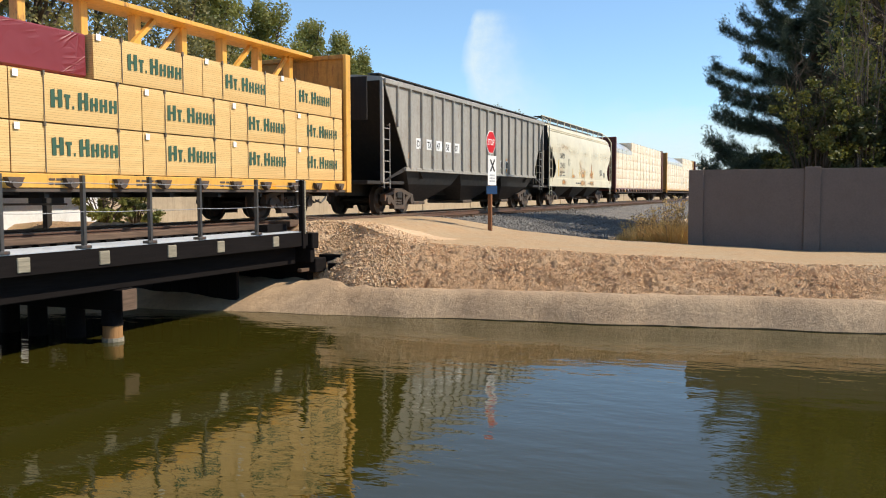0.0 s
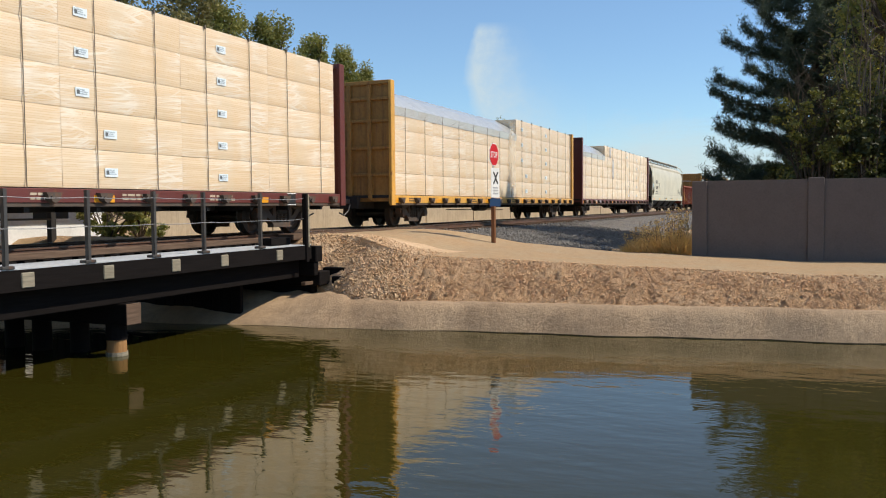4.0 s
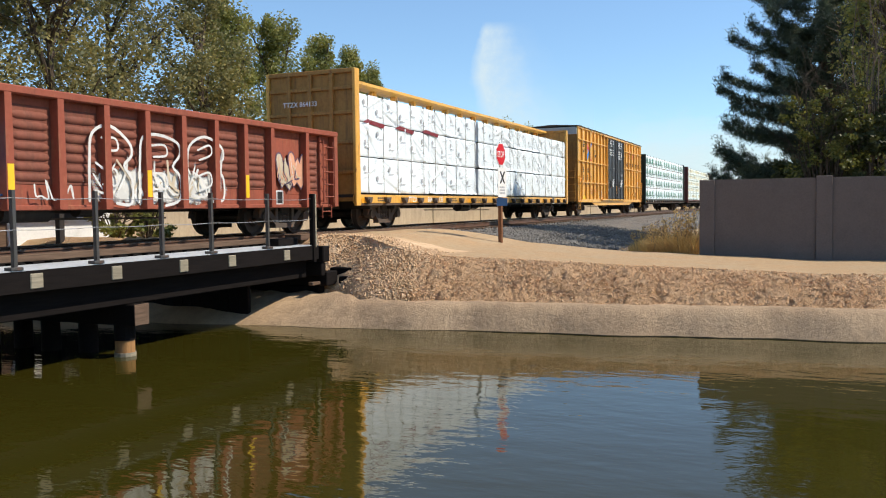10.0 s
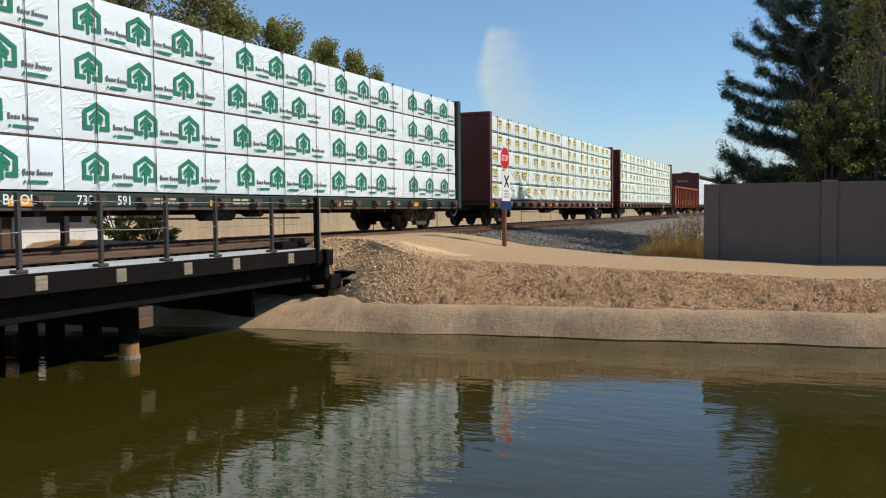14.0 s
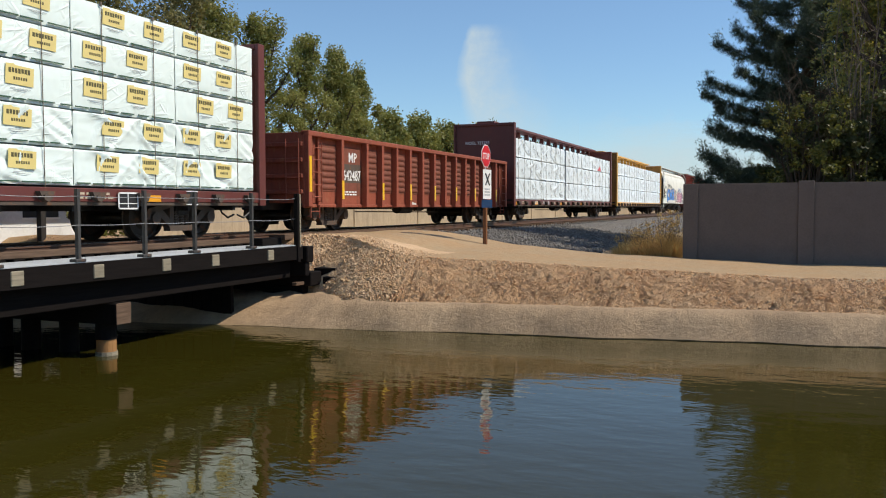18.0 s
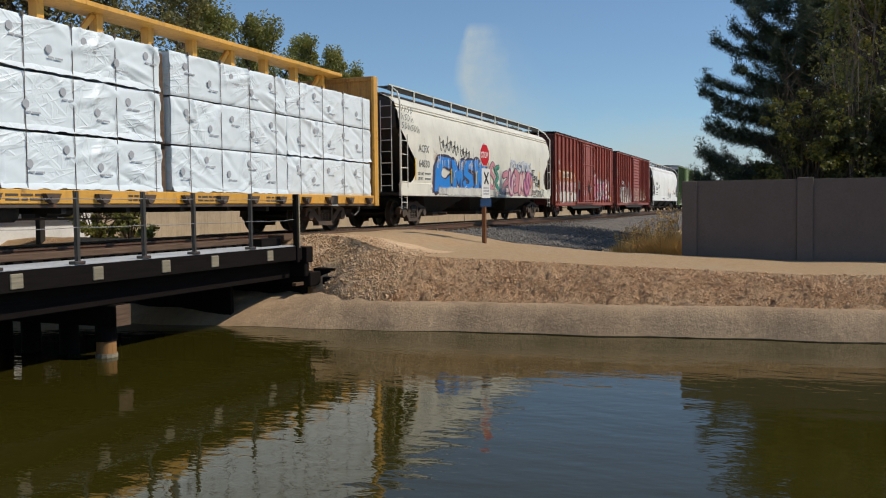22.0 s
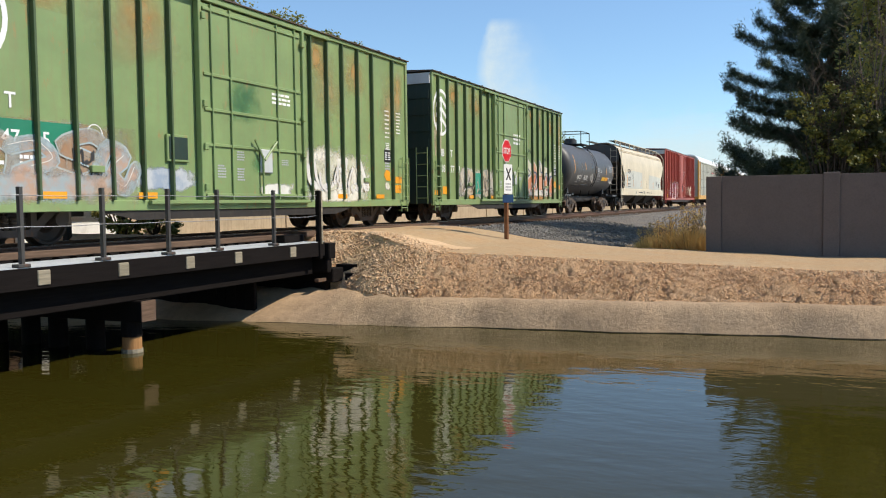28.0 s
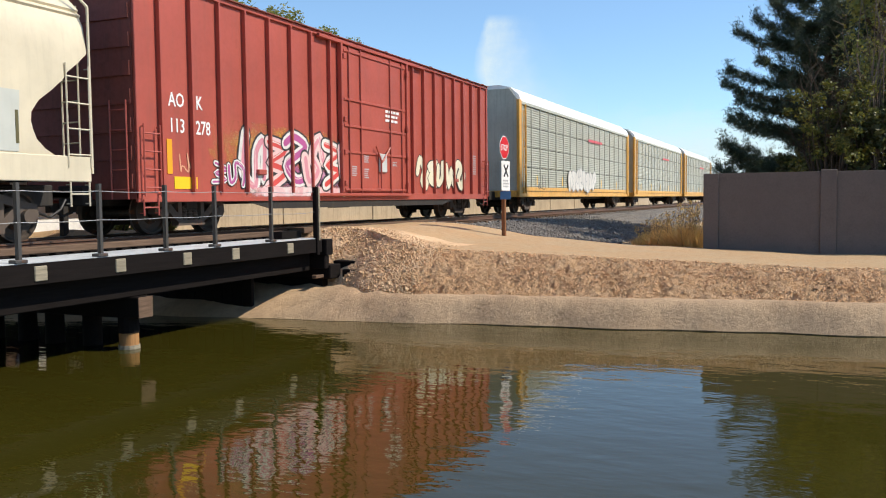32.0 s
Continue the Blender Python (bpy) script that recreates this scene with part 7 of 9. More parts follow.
# -- box cars --
def box_car(u0, length, top, material, label, ribs, door, seed, ends_top=0.0, sill_z=0.86, grid=(), rib_mat=None, end_mat=None):
    """door: (x0, x1, style, material)."""
    car = freight_car(u0, label)
    L = length
    running_gear(car, L, 2.0, 0.25)
    brake_gear(car, L * 0.42)
    body = part("body", Shape().box((0.02, -1.46, sill_z + 0.05), (L - 0.02, 1.46, top - 0.12)), material, car)
    part("side_sill", Shape().slab((0.0, -1.5, sill_z - 0.06), (L, -1.42, sill_z + 0.14), 0.012), material, car)
    part("side_sill", Shape().slab((0.0, 1.42, sill_z - 0.06), (L, 1.5, sill_z + 0.14), 0.012), material, car)
    part("sill_web", Shape().prism([(3.4, sill_z - 0.05), (L - 3.4, sill_z - 0.05), (L - 4.4, sill_z - 0.24), (4.4, sill_z - 0.24)][::-1], -1.46, -1.42), M["under"] if material is not M["yellow"] else material, car)
    roof_mat = M["dark_grimy_oxide"] if material is M["red"] else M["grime"]
    part("roof", Shape().along([(-1.57, top - 0.035), (1.57, top - 0.035), (1.57, top - 0.01), (0.0, top + 0.07), (-1.57, top - 0.01)], -0.03, L + 0.03), roof_mat, car, "weathered roof sheet")
    for x in even(0.6, L - 0.6, 12):
        part("roof_seam", Shape().along([(-1.575, top - 0.03), (0.0, top + 0.06), (0.0, top + 0.1), (-1.575, top + 0.012)], x - 0.05, x + 0.05), roof_mat, car)
    part("eave", Shape().slab((0.0, -1.52, top - 0.14), (L, -1.45, top - 0.036), 0.012), material, car)
    # a rib_mat darkens whole ribs in place of their shadow lines
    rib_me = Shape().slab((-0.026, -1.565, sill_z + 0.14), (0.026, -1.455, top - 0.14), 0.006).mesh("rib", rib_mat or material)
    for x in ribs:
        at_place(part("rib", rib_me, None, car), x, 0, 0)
    for z in grid:
        for a, b in ((0.12, door[0] - 0.15), (door[1] + 0.15, L - 0.12)):
            part("cross_rib", Shape().slab((a, -1.55, z - 0.035), (b, -1.458, z + 0.035), 0.012), material, car)
    for x in (0.06, L - 0.06):
        part("corner_post", Shape().slab((x - 0.06, -1.51, sill_z), (x + 0.06, -1.44, top - 0.1), 0.012), material, car)
    # corrugated ends
    for x, q in ((0.0, -1), (L, 1)):
        # end_mat is darker than the sides: the end's shade is put into its colour
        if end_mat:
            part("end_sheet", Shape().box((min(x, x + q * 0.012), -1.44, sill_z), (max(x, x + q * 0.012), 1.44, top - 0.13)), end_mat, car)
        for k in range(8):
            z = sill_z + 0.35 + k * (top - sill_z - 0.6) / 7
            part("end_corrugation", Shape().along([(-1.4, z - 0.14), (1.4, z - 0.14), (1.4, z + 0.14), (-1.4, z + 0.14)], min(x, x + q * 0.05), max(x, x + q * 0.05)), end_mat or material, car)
        if ends_top:
            part("end_band", Shape().box((min(x, x + q * 0.07), -1.44, top - ends_top), (max(x, x + q * 0.07), 1.44, top - 0.1)), M["patch_grey"], car, "grey band across the end's top")
        end_ladder(car, x + q * 0.12, -1.36, -0.95, sill_z, sill_z + 1.9, 5, material)
    ladder(car, 0.1, 0.55, sill_z + 0.05, sill_z + 1.45, 4, material, SIDE - 0.08)
    ladder(car, L - 0.55, L - 0.1, sill_z + 0.05, sill_z + 1.45, 4, material, SIDE - 0.08)
    for x in (0.12, L - 0.52):
        ladder(car, x, x + 0.4, 0.42, sill_z, 1, material, SIDE - 0.02, "stirrup_step")
    a, b, style, dm = door
    z0, z1 = sill_z + 0.16, top - 0.22
    dr = part("door", Shape().slab((a, -1.555, z0), (b, -1.47, z1), 0.02), dm, car, "sliding door")
    part("door_track", Shape().slab((a - (b - a) * 0.75 if style == "slide" else a - 1.6, -1.6, sill_z + 0.06), (b + 0.3, -1.5, sill_z + 0.14), 0.01), material, car)
    part("door_hood", Shape().slab((a - 1.2, -1.6, top - 0.19), (b + 1.4, -1.5, top - 0.1), 0.01), material, car)
    if style == "corrugated":
        for k in range(15):
            z = z0 + 0.12 + k * (z1 - z0 - 0.24) / 14
            part("door_corrugation", Shape().along([(-1.6, z - 0.03), (-1.55, z - 0.09), (-1.55, z + 0.09)], a + 0.1, b - 0.1), dm, dr)
        part("door_bar", Shape().rod((a - 0.08, -1.62, z0), (a - 0.08, -1.62, z1 - 0.2), 0.035, 6), dm, dr)
    elif style == "double":
        mid = (a + b) / 2
        part("door_gap", Shape().box((mid - 0.02, -1.565, z0), (mid + 0.02, -1.55, z1)), M["under"], dr)
        for p, q in ((a, mid), (mid, b)):
            for f in (0.12, 0.5, 0.88):
                x = p + (q - p) * f
                part("lock_rod", Shape().rod((x, -1.59, z0 - 0.06), (x, -1.59, z1 + 0.02), 0.024, 6), dm, dr)
            for k in range(5):
                z = z0 + 0.08 + k * (z1 - z0 - 0.16) / 4
                part("door_rib", Shape().slab((p + 0.06, -1.585, z - 0.035), (q - 0.06, -1.55, z + 0.035), 0.01), dm, dr)
            part("lock_box", Shape().slab((p + 0.9, -1.62, z0 + 0.75), (p + 1.15, -1.56, z0 + 1.2), 0.02), M["black"], dr, "black latch box")
    else:
        for f in (0.08, 0.25, 0.72, 0.92):
            x = a + (b - a) * f
            part("lock_rod", Shape().rod((x, -1.585, z0 - 0.04), (x, -1.585, z1), 0.024, 6), dm, dr)
        for f in (0.02, 0.28, 0.46, 0.64, 0.97):
            z = z0 + (z1 - z0) * f
            part("door_rib", Shape().slab((a + 0.05, -1.59, z - 0.035), (b - 0.05, -1.55, z + 0.035), 0.01), dm, dr)
        part("lock_box", Shape().slab((a + (b - a) * 0.52, -1.62, z0 + 0.6), (a + (b - a) * 0.64, -1.56, z0 + 1.15), 0.02), M["patch_grey"], dr, "pale latch box")
    for x in (a - 0.07, b + 0.07):
        part("door_post", Shape().slab((x - 0.05, -1.61, z0 - 0.02), (x + 0.05, -1.47, z1 + 0.06), 0.012), material, car)
    if style == "plug":
        w_ = b - a
        for f in (0.0, 1.0):
            x = a + w_ * f
            for z in (z0 + 0.25, z0 + 1.1, z0 + 2.0, z1 - 0.3):
                part("hinge_block", Shape().slab((x - 0.06, -1.66, z - 0.07), (x + 0.06, -1.6, z + 0.07), 0.012), dm, dr)
        part("door_lever", Shape().bars([(a + w_ * 0.45, -1.64, z0 + 1.35), (a + w_ * 0.53, -1.64, z0 + 0.95), (a + w_ * 0.53, -1.64, z0 + 0.12)], 0.028, 6).bars([(a + w_ * 0.68, -1.64, z0 + 1.35), (a + w_ * 0.55, -1.64, z0 + 0.9)], 0.028, 6), dm, dr)
        for f, z, n_ in ((0.3, 1.15, 3), (0.3, 0.7, 4), (0.12, 0.75, 4), (0.76, 1.1, 2)):
            small_print(a + w_ * f, z0 + z - 0.3, 0.28, 0.075 * n_, n_ + 1, M["mark_grey"], dr, -1.558)
        pocket = None if seed not in (18, 21) else part("placard_frame", Shape().slab((a - 1.05, -1.52, z0 + 0.75), (a - 0.4, -1.46, z0 + 1.3), 0.012), material, car, "empty placard holder")
        if pocket:
            panel(a - 1.0, z0 + 0.8, a - 0.45, z0 + 1.25, M["grime"] if material is not M["green"] else M["dark_green"], pocket, "placard_back", -1.5215)
    small_print(L - 1.5, 1.6, 0.3, 0.75, 9, M["mark_grey"], car, -1.4655)
    part("jack_bracket", Shape().slab((L * 0.82, -1.56, 1.3), (L * 0.82 + 0.3, -1.46, 1.42), 0.01).slab((L * 0.2, -1.56, 1.3), (L * 0.2 + 0.3, -1.46, 1.42), 0.01), material, car)
    return car


def even(a, b, n):
    return [a + (b - a) * i / (n - 1) for i in range(n)]


# -- gondolas --
def gondola(u0, length, label, mark, seed, reflect=(), painted=()):
    car = freight_car(u0, label)
    L, top, sheet = length, 2.72, -1.375
    m = M["gondola"]
    running_gear(car, L, 1.9, 0.35)
    brake_gear(car, L * 0.4)
    part("floor", Shape().slab((0.05, -1.35, 0.9), (L - 0.05, 1.35, 1.0), 0.01), M["under"], car)
    for y in (-1, 1):
        part("side_sheet", Shape().box((0.05, y * 1.355 - 0.02, 0.72), (L - 0.05, y * 1.355 + 0.02, top - 0.05)), m, car)
        part("top_chord", Shape().slab((0.0, y * 1.45 - 0.12, top - 0.14), (L, y * 1.45 + 0.12, top), 0.02), m, car)
        part("side_sill", Shape().slab((0.0, y * 1.38 - 0.04, 0.68), (L, y * 1.38 + 0.04, 0.77), 0.015), m, car)
    posts = [1.85] + [3.38 + 1.045 * k for k in range(11)] + [L - 1.54]
    rib = Shape().prism([(-0.085, 0.7), (0.085, 0.7), (0.065, top - 0.13), (-0.065, top - 0.13)], -1.57, sheet).mesh("side_post", m)
    for x in posts:
        at_place(part("side_post", rib, None, car), x, 0, 0)
    bays = list(zip([0.72] + posts, posts + [L - 0.72]))
    for i, (a, b) in enumerate(bays):
        a, b = a + 0.14, b - 0.07
        if i in (1, len(bays) - 2):
            part("flat_panel", Shape().slab((a, sheet - 0.008, 1.02), (b, sheet + 0.01, 2.44), 0.008), M["gondola_stain"] if seed == 5 else m, car)
            continue
        part("bay_panel", Shape().slab((a, sheet - 0.012, 1.12), (b, sheet + 0.01, 2.44), 0.012), M["gondola_stain"], car)
        s, low = Shape(), Shape()
        for k in range(7):
            z = 1.24 + k * 0.172
            rings = [[(px, sheet - 0.01, z - 0.075 * q), (px, sheet - 0.01 - 0.024 * q, z - 0.055 * q), (px, sheet - 0.01 - 0.042 * q, z - 0.005), (px, sheet - 0.01 - 0.022 * q, z + 0.05 * q), (px, sheet - 0.01, z + 0.07 * q)]
                     for px, q in ((a + 0.03, 0.1), (a + 0.08, 0.75), (a + 0.16, 1), (b - 0.16, 1), (b - 0.08, 0.75), (b - 0.03, 0.1))]
            (low if i in painted and z < 2.0 else s).loft(rings, closed=False)
        part("pressed_rib", s, M["gondola_stain"], car, "", True)
        if i in painted:
            part("painted_rib", low, M["spray_blue"], car, "bright blue painted ribs", True)
            panel(a - 0.05, 0.8, b + 0.05, 1.9, M["spray_blue"], car, "sprayed_block", sheet - 0.014, "bright blue graffiti block")
            haze_patch(car, a - 0.08, b + 0.1, 1.6, 2.3, "haze_cyan", sheet - 0.019)
            haze_patch(car, a - 0.08, b + 0.1, 0.75, 1.5, "haze_white", sheet - 0.02)
    for x in (0.1, L - 0.1):
        part("corner_post", Shape().slab((x - 0.09, -1.56, 0.7), (x + 0.09, -1.34, top - 0.1), 0.012), m, car)
    for x in (0.72, L - 0.72):
        part("bay_divider", Shape().slab((x - 0.04, -1.45, 0.72), (x + 0.04, sheet, top - 0.14), 0.01), m, car)
    for x, q in ((0.03, -1), (L - 0.03, 1)):
        part("end_sheet", Shape().slab((x - 0.03, -1.42, 0.8), (x + 0.03, 1.42, top - 0.04), 0.01), m, car)
        for k in range(4):
            z = 1.1 + k * 0.42
            part("end_rib", Shape().slab((x, -1.4, z - 0.06), (x + q * 0.12, 1.4, z + 0.06), 0.02), m, car)
        end_ladder(car, x + q * 0.18, -1.35, -0.95, 0.85, 2.5, 4, m)
    for x in (0.2, L - 0.75):
        ladder(car, x, x + 0.5, 0.8, 2.45, 5, m, -1.55)
        ladder(car, x, x + 0.45, 0.4, 0.75, 1, m, -1.5, "stirrup_step")
    if mark:
        lettering(mark[0], 2.5, 2.0, 0.4, M["white"], car, sheet - 0.012)
        lettering(mark[1], 2.18, 1.47, 0.42, M["white"], car, sheet - 0.012, squeeze=0.85)
        if not painted:
            panel(2.12, 1.4, 3.55, 1.94, M["grime"], car, "repaint_patch", sheet - 0.006, "dark repainted patch behind the number")
        small_print(2.1, 1.02, 0.9, 0.15, 2, M["white"], car, sheet - 0.012)
    for x in reflect:
        panel(x - 0.06, 0.92, x + 0.06, 1.44, M["reflector"], car, y=-1.575)
    panel(0.04, 1.1, 0.16, 2.05, M["reflector"], car, y=-1.565)
    board = panel(L - 2.95, 0.78, L - 2.45, 1.1, M["black"], car, "stencil_panel", sheet - 0.016)
    rim = Shape()
    for x0, z0, x1, z1 in ((-2.97, 0.76, -2.43, 0.79), (-2.97, 1.08, -2.43, 1.11), (-2.97, 0.76, -2.94, 1.11), (-2.46, 0.76, -2.43, 1.11), (-2.72, 0.79, -2.69, 1.08)):
        rim.box((L + x0, sheet - 0.024, z0), (L + x1, sheet - 0.018, z1))
    part("panel_rim", rim, M["white"], board)
    return car


# -- tank car --
def tank_car(u0, length):
    car = freight_car(u0, "black tank car with orange reflective bars and roof platform", "tank car")
    running_gear(car, length, 1.4, 0.9)
    R, zc = 1.45, 2.5
    rings = []
    prof = [(-0.1, 0.02), (-0.08, 0.5), (-0.02, 0.9), (0.06, 1.16), (0.16, 1.31), (0.28, 1.39), (0.42, 1.435), (0.58, R)]
    full = prof + [(length + 0.3 - x, r) for x, r in prof[::-1]]
    for x, r in full:
        rings.append([(x, r * math.cos(2 * math.pi * k / 40), zc + r * math.sin(2 * math.pi * k / 40)) for k in range(40)])
    part("tank", Shape().loft(rings, True, True), M["tank"], car, "", True)
    for x in (0.6, length - 0.3, length * 0.5):
        part("girth_seam", Shape().loft([[(x - 0.02, (R + 0.008) * math.cos(2 * math.pi * k / 40), zc + (R + 0.008) * math.sin(2 * math.pi * k / 40)) for k in range(40)], [(x + 0.02, (R + 0.008) * math.cos(2 * math.pi * k / 40), zc + (R + 0.008) * math.sin(2 * math.pi * k / 40)) for k in range(40)]]), M["tank"], car, "", True)
    for x in (1.2, length - 1.2):
        part("tank_saddle", Shape().along([(-0.9, 1.0), (0.9, 1.0), (0.98, 1.45), (0.6, 1.2), (-0.6, 1.2), (-0.98, 1.45)], x - 0.1, x + 0.1), M["black"], car)
        part("saddle_gusset", Shape().prism([(x - 0.3, 1.0), (x + 0.3, 1.0), (x + 0.06, 1.4), (x - 0.06, 1.4)], -0.97, -0.94), M["black"], car)
        part("jacking_pad", Shape().slab((x - 0.2, -1.25, 1.02), (x + 0.2, -0.9, 1.12), 0.01), M["black"], car)
    for x, q in ((-0.9, 1), (length + 0.9, -1)):
        part("end_platform", Shape().slab((min(x, x + q * 1.2), -1.4, 0.95), (max(x, x + q * 1.2), 1.4, 1.05), 0.01), M["tank"], car)
        part("end_rail", Shape().bars([(x, -1.4, 1.0), (x, -1.4, 2.1), (x, -1.15, 2.25), (x, 1.15, 2.25), (x, 1.4, 2.1), (x, 1.4, 1.0)], 0.014, 5), M["steel"], car)
        part("side_step", Shape().bars([(x + q * 0.1, -1.45, 1.0), (x + q * 0.1, -1.45, 0.45), (x + q * 0.55, -1.45, 0.45), (x + q * 0.55, -1.45, 1.0)], 0.018, 5), M["tank"], car)
    mid = length * 0.5
    top = part("roof_platform", Shape().box((mid - 1.0, -0.95, 3.98), (mid + 1.0, 0.95, 4.02)), M["black"], car, "dark steel platform with rails")
    part("dome", Shape().rod((mid, 0, 3.85), (mid, 0, 4.3), 0.38, 18).rod((mid, 0, 4.3), (mid, 0, 4.38), 0.3, 18), M["tank"], top, "", True)
    rail = Shape()
    for x in (mid - 1.0, mid + 1.0):
        for y in (-0.9, 0.9):
            rail.rod((x, y, 4.0), (x, y, 4.72), 0.024, 5)
    rail.bars([(mid - 1.0, -0.9, 4.72), (mid + 1.0, -0.9, 4.72), (mid + 1.0, 0.9, 4.72), (mid - 1.0, 0.9, 4.72), (mid - 1.0, -0.9, 4.72)], 0.024, 5)
    part("platform_rail", rail, M["black"], top)
    s = Shape()
    for dx in (-0.2, 0.2):
        pts = [(mid - 0.1 + dx, -(R + 0.14) * math.cos(a), zc + (R + 0.14) * math.sin(a)) for a in [math.radians(-38 + 9 * k) for k in range(13)]]
        s.bars(pts, 0.02, 5)
    for k in range(10):
        a = math.radians(-36 + 11 * k)
        s.rod((mid - 0.3, -(R + 0.14) * math.cos(a), zc + (R + 0.14) * math.sin(a)), (mid + 0.1, -(R + 0.14) * math.cos(a), zc + (R + 0.14) * math.sin(a)), 0.015, 5)
    part("side_ladder", s, M["black"], car)

    def arc_patch(name, x0, x1, a0, a1, mat_):
        rows_ = [[(x, -(R + 0.006) * math.cos(math.radians(a)), zc + (R + 0.006) * math.sin(math.radians(a))) for x in (x0, x1)] for a in even(a0, a1, 6)]
        part(name, Shape().loft(rows_, closed=False), mat_, car)
    for x, a0, a1 in ((0.95, -12, 28), (3.35, -2, 14), (5.9, -10, 8), (8.4, -8, 8), (10.3, -8, 14)):
        arc_patch("reflector", x, x + 0.1, a0, a1, M["orange"])
    arc_patch("yellow_label", 7.5, 8.28, -24, -15, M["reflector"])
    for a_ in even(-1, 14, 6):
        arc_patch("small_print", 9.3, 9.95 + 0.1 * math.sin(a_ * 3), a_, a_ + 1.1, M["mark_grey"])
    for x in (9.2, 10.05):
        arc_patch("stencil_rule", x, x + 0.025, -3, 17, M["mark_grey"])
    scrawl(car, 8.9, 10.0, 1.75, 2.15, "spray_white", 12, -1.43)
    for x in (4.3, 6.3):
        part("brace_rod", Shape().rod((x, -0.9, 1.3), (x + 0.5, -0.7, 0.95), 0.03, 5), M["black"], car)
    # print on the shaded head
    lettering("NATX 160229", 0, 3.08, 0.2, M["mark_grey"], car, face="end", name="end_lettering").location = (-0.1, 0.72, 3.02)
    for k, (z, w_) in enumerate(((2.8, 0.5), (2.66, 0.4), (2.3, 0.42), (2.2, 0.5), (2.1, 0.36), (2.0, 0.44), (1.9, 0.3))):
        part("small_print", Shape().box((-0.106, 0.62 - w_ * (1.6 if k < 2 else 1.0), z), (-0.1, 0.62, z + 0.05)), M["mark_grey"], car)
    part("placard", Shape().add([(-0.11, 0.55, 1.35), (-0.11, 0.37, 1.53), (-0.11, 0.55, 1.71), (-0.11, 0.73, 1.53)], [(0, 1, 2, 3), (3, 2, 1, 0)]), M["spray_grey"], car, "grey diamond placard")
    lettering("NATX", 1.6, 1.92, 0.36, M["white"], car, -1.42)
    lettering("160229", 3.0, 1.92, 0.36, M["white"], car, -1.42, squeeze=0.85)
    for o in car.children:
        if o.name.startswith("lettering"):
            o.rotation_euler = (radians(20), 0, 0)
            o.location = (o.location.x, -1.345, 1.9)
    for x in (5.6, 5.65, 6.2):
        arc_patch("small_print", x + 0.6, x + 1.1, 12 - x * 2, 12.8 - x * 2, M["white"])
        arc_patch("small_print", x + 0.6, x + 1.0, 8 - x * 2, 8.8 - x * 2, M["white"])
    for x0_, x1_, a_ in ((1.7, 2.5, -27), (3.05, 3.6, -26), (3.9, 4.3, -26), (1.6, 2.2, -31), (3.0, 3.5, -30), (5.95, 6.5, 22), (6.0, 6.4, 19), (6.2, 6.8, 4), (6.2, 6.7, 1), (6.2, 6.85, -8), (6.2, 6.75, -11), (6.2, 6.85, -14), (6.1, 7.1, -21), (6.1, 6.9, -26), (8.9, 9.3, 30)):
        arc_patch("small_print", x0_, x1_, a_, a_ + 0.9, M["mark_grey"])
    for x0_ in (1.3, 2.3, 4.7, 8.0):
        rows_ = [[(x, -(R + 0.004) * math.cos(math.radians(a)), zc + (R + 0.004) * math.sin(math.radians(a))) for x in even(x0_, x0_ + 0.5, 4)] for a in even(-14, 22, 9)]
        part("worn_patch", Shape().loft(rows_, closed=False), M["haze_scuff"], car, "pale rubbed streak on the tank")
    rows_ = [[(x, -(R + 0.005) * math.cos(math.radians(a)), zc + (R + 0.005) * math.sin(math.radians(a))) for x in even(0.4, 6.0, 12)] for a in even(-50, -24, 6)]
    part("worn_patch", Shape().loft(rows_, closed=False), M["haze_scuff"], car, "dusty lower flank of the tank")
    arc_patch("orange_label", 8.3, 9.1, -24, -15, M["orange"])
    part("bottom_valve", Shape().rod((mid, 0, 0.7), (mid, 0, 1.1), 0.2, 10), M["under"], car)
    scrawl(car, 4.4, 5.3, 1.75, 2.25, "spray_white", 8, -1.43)
    part("underframe", Shape().slab((-0.9, -0.5, 0.7), (length + 0.9, 0.5, 1.0), 0.02), M["under"], car)
    return car


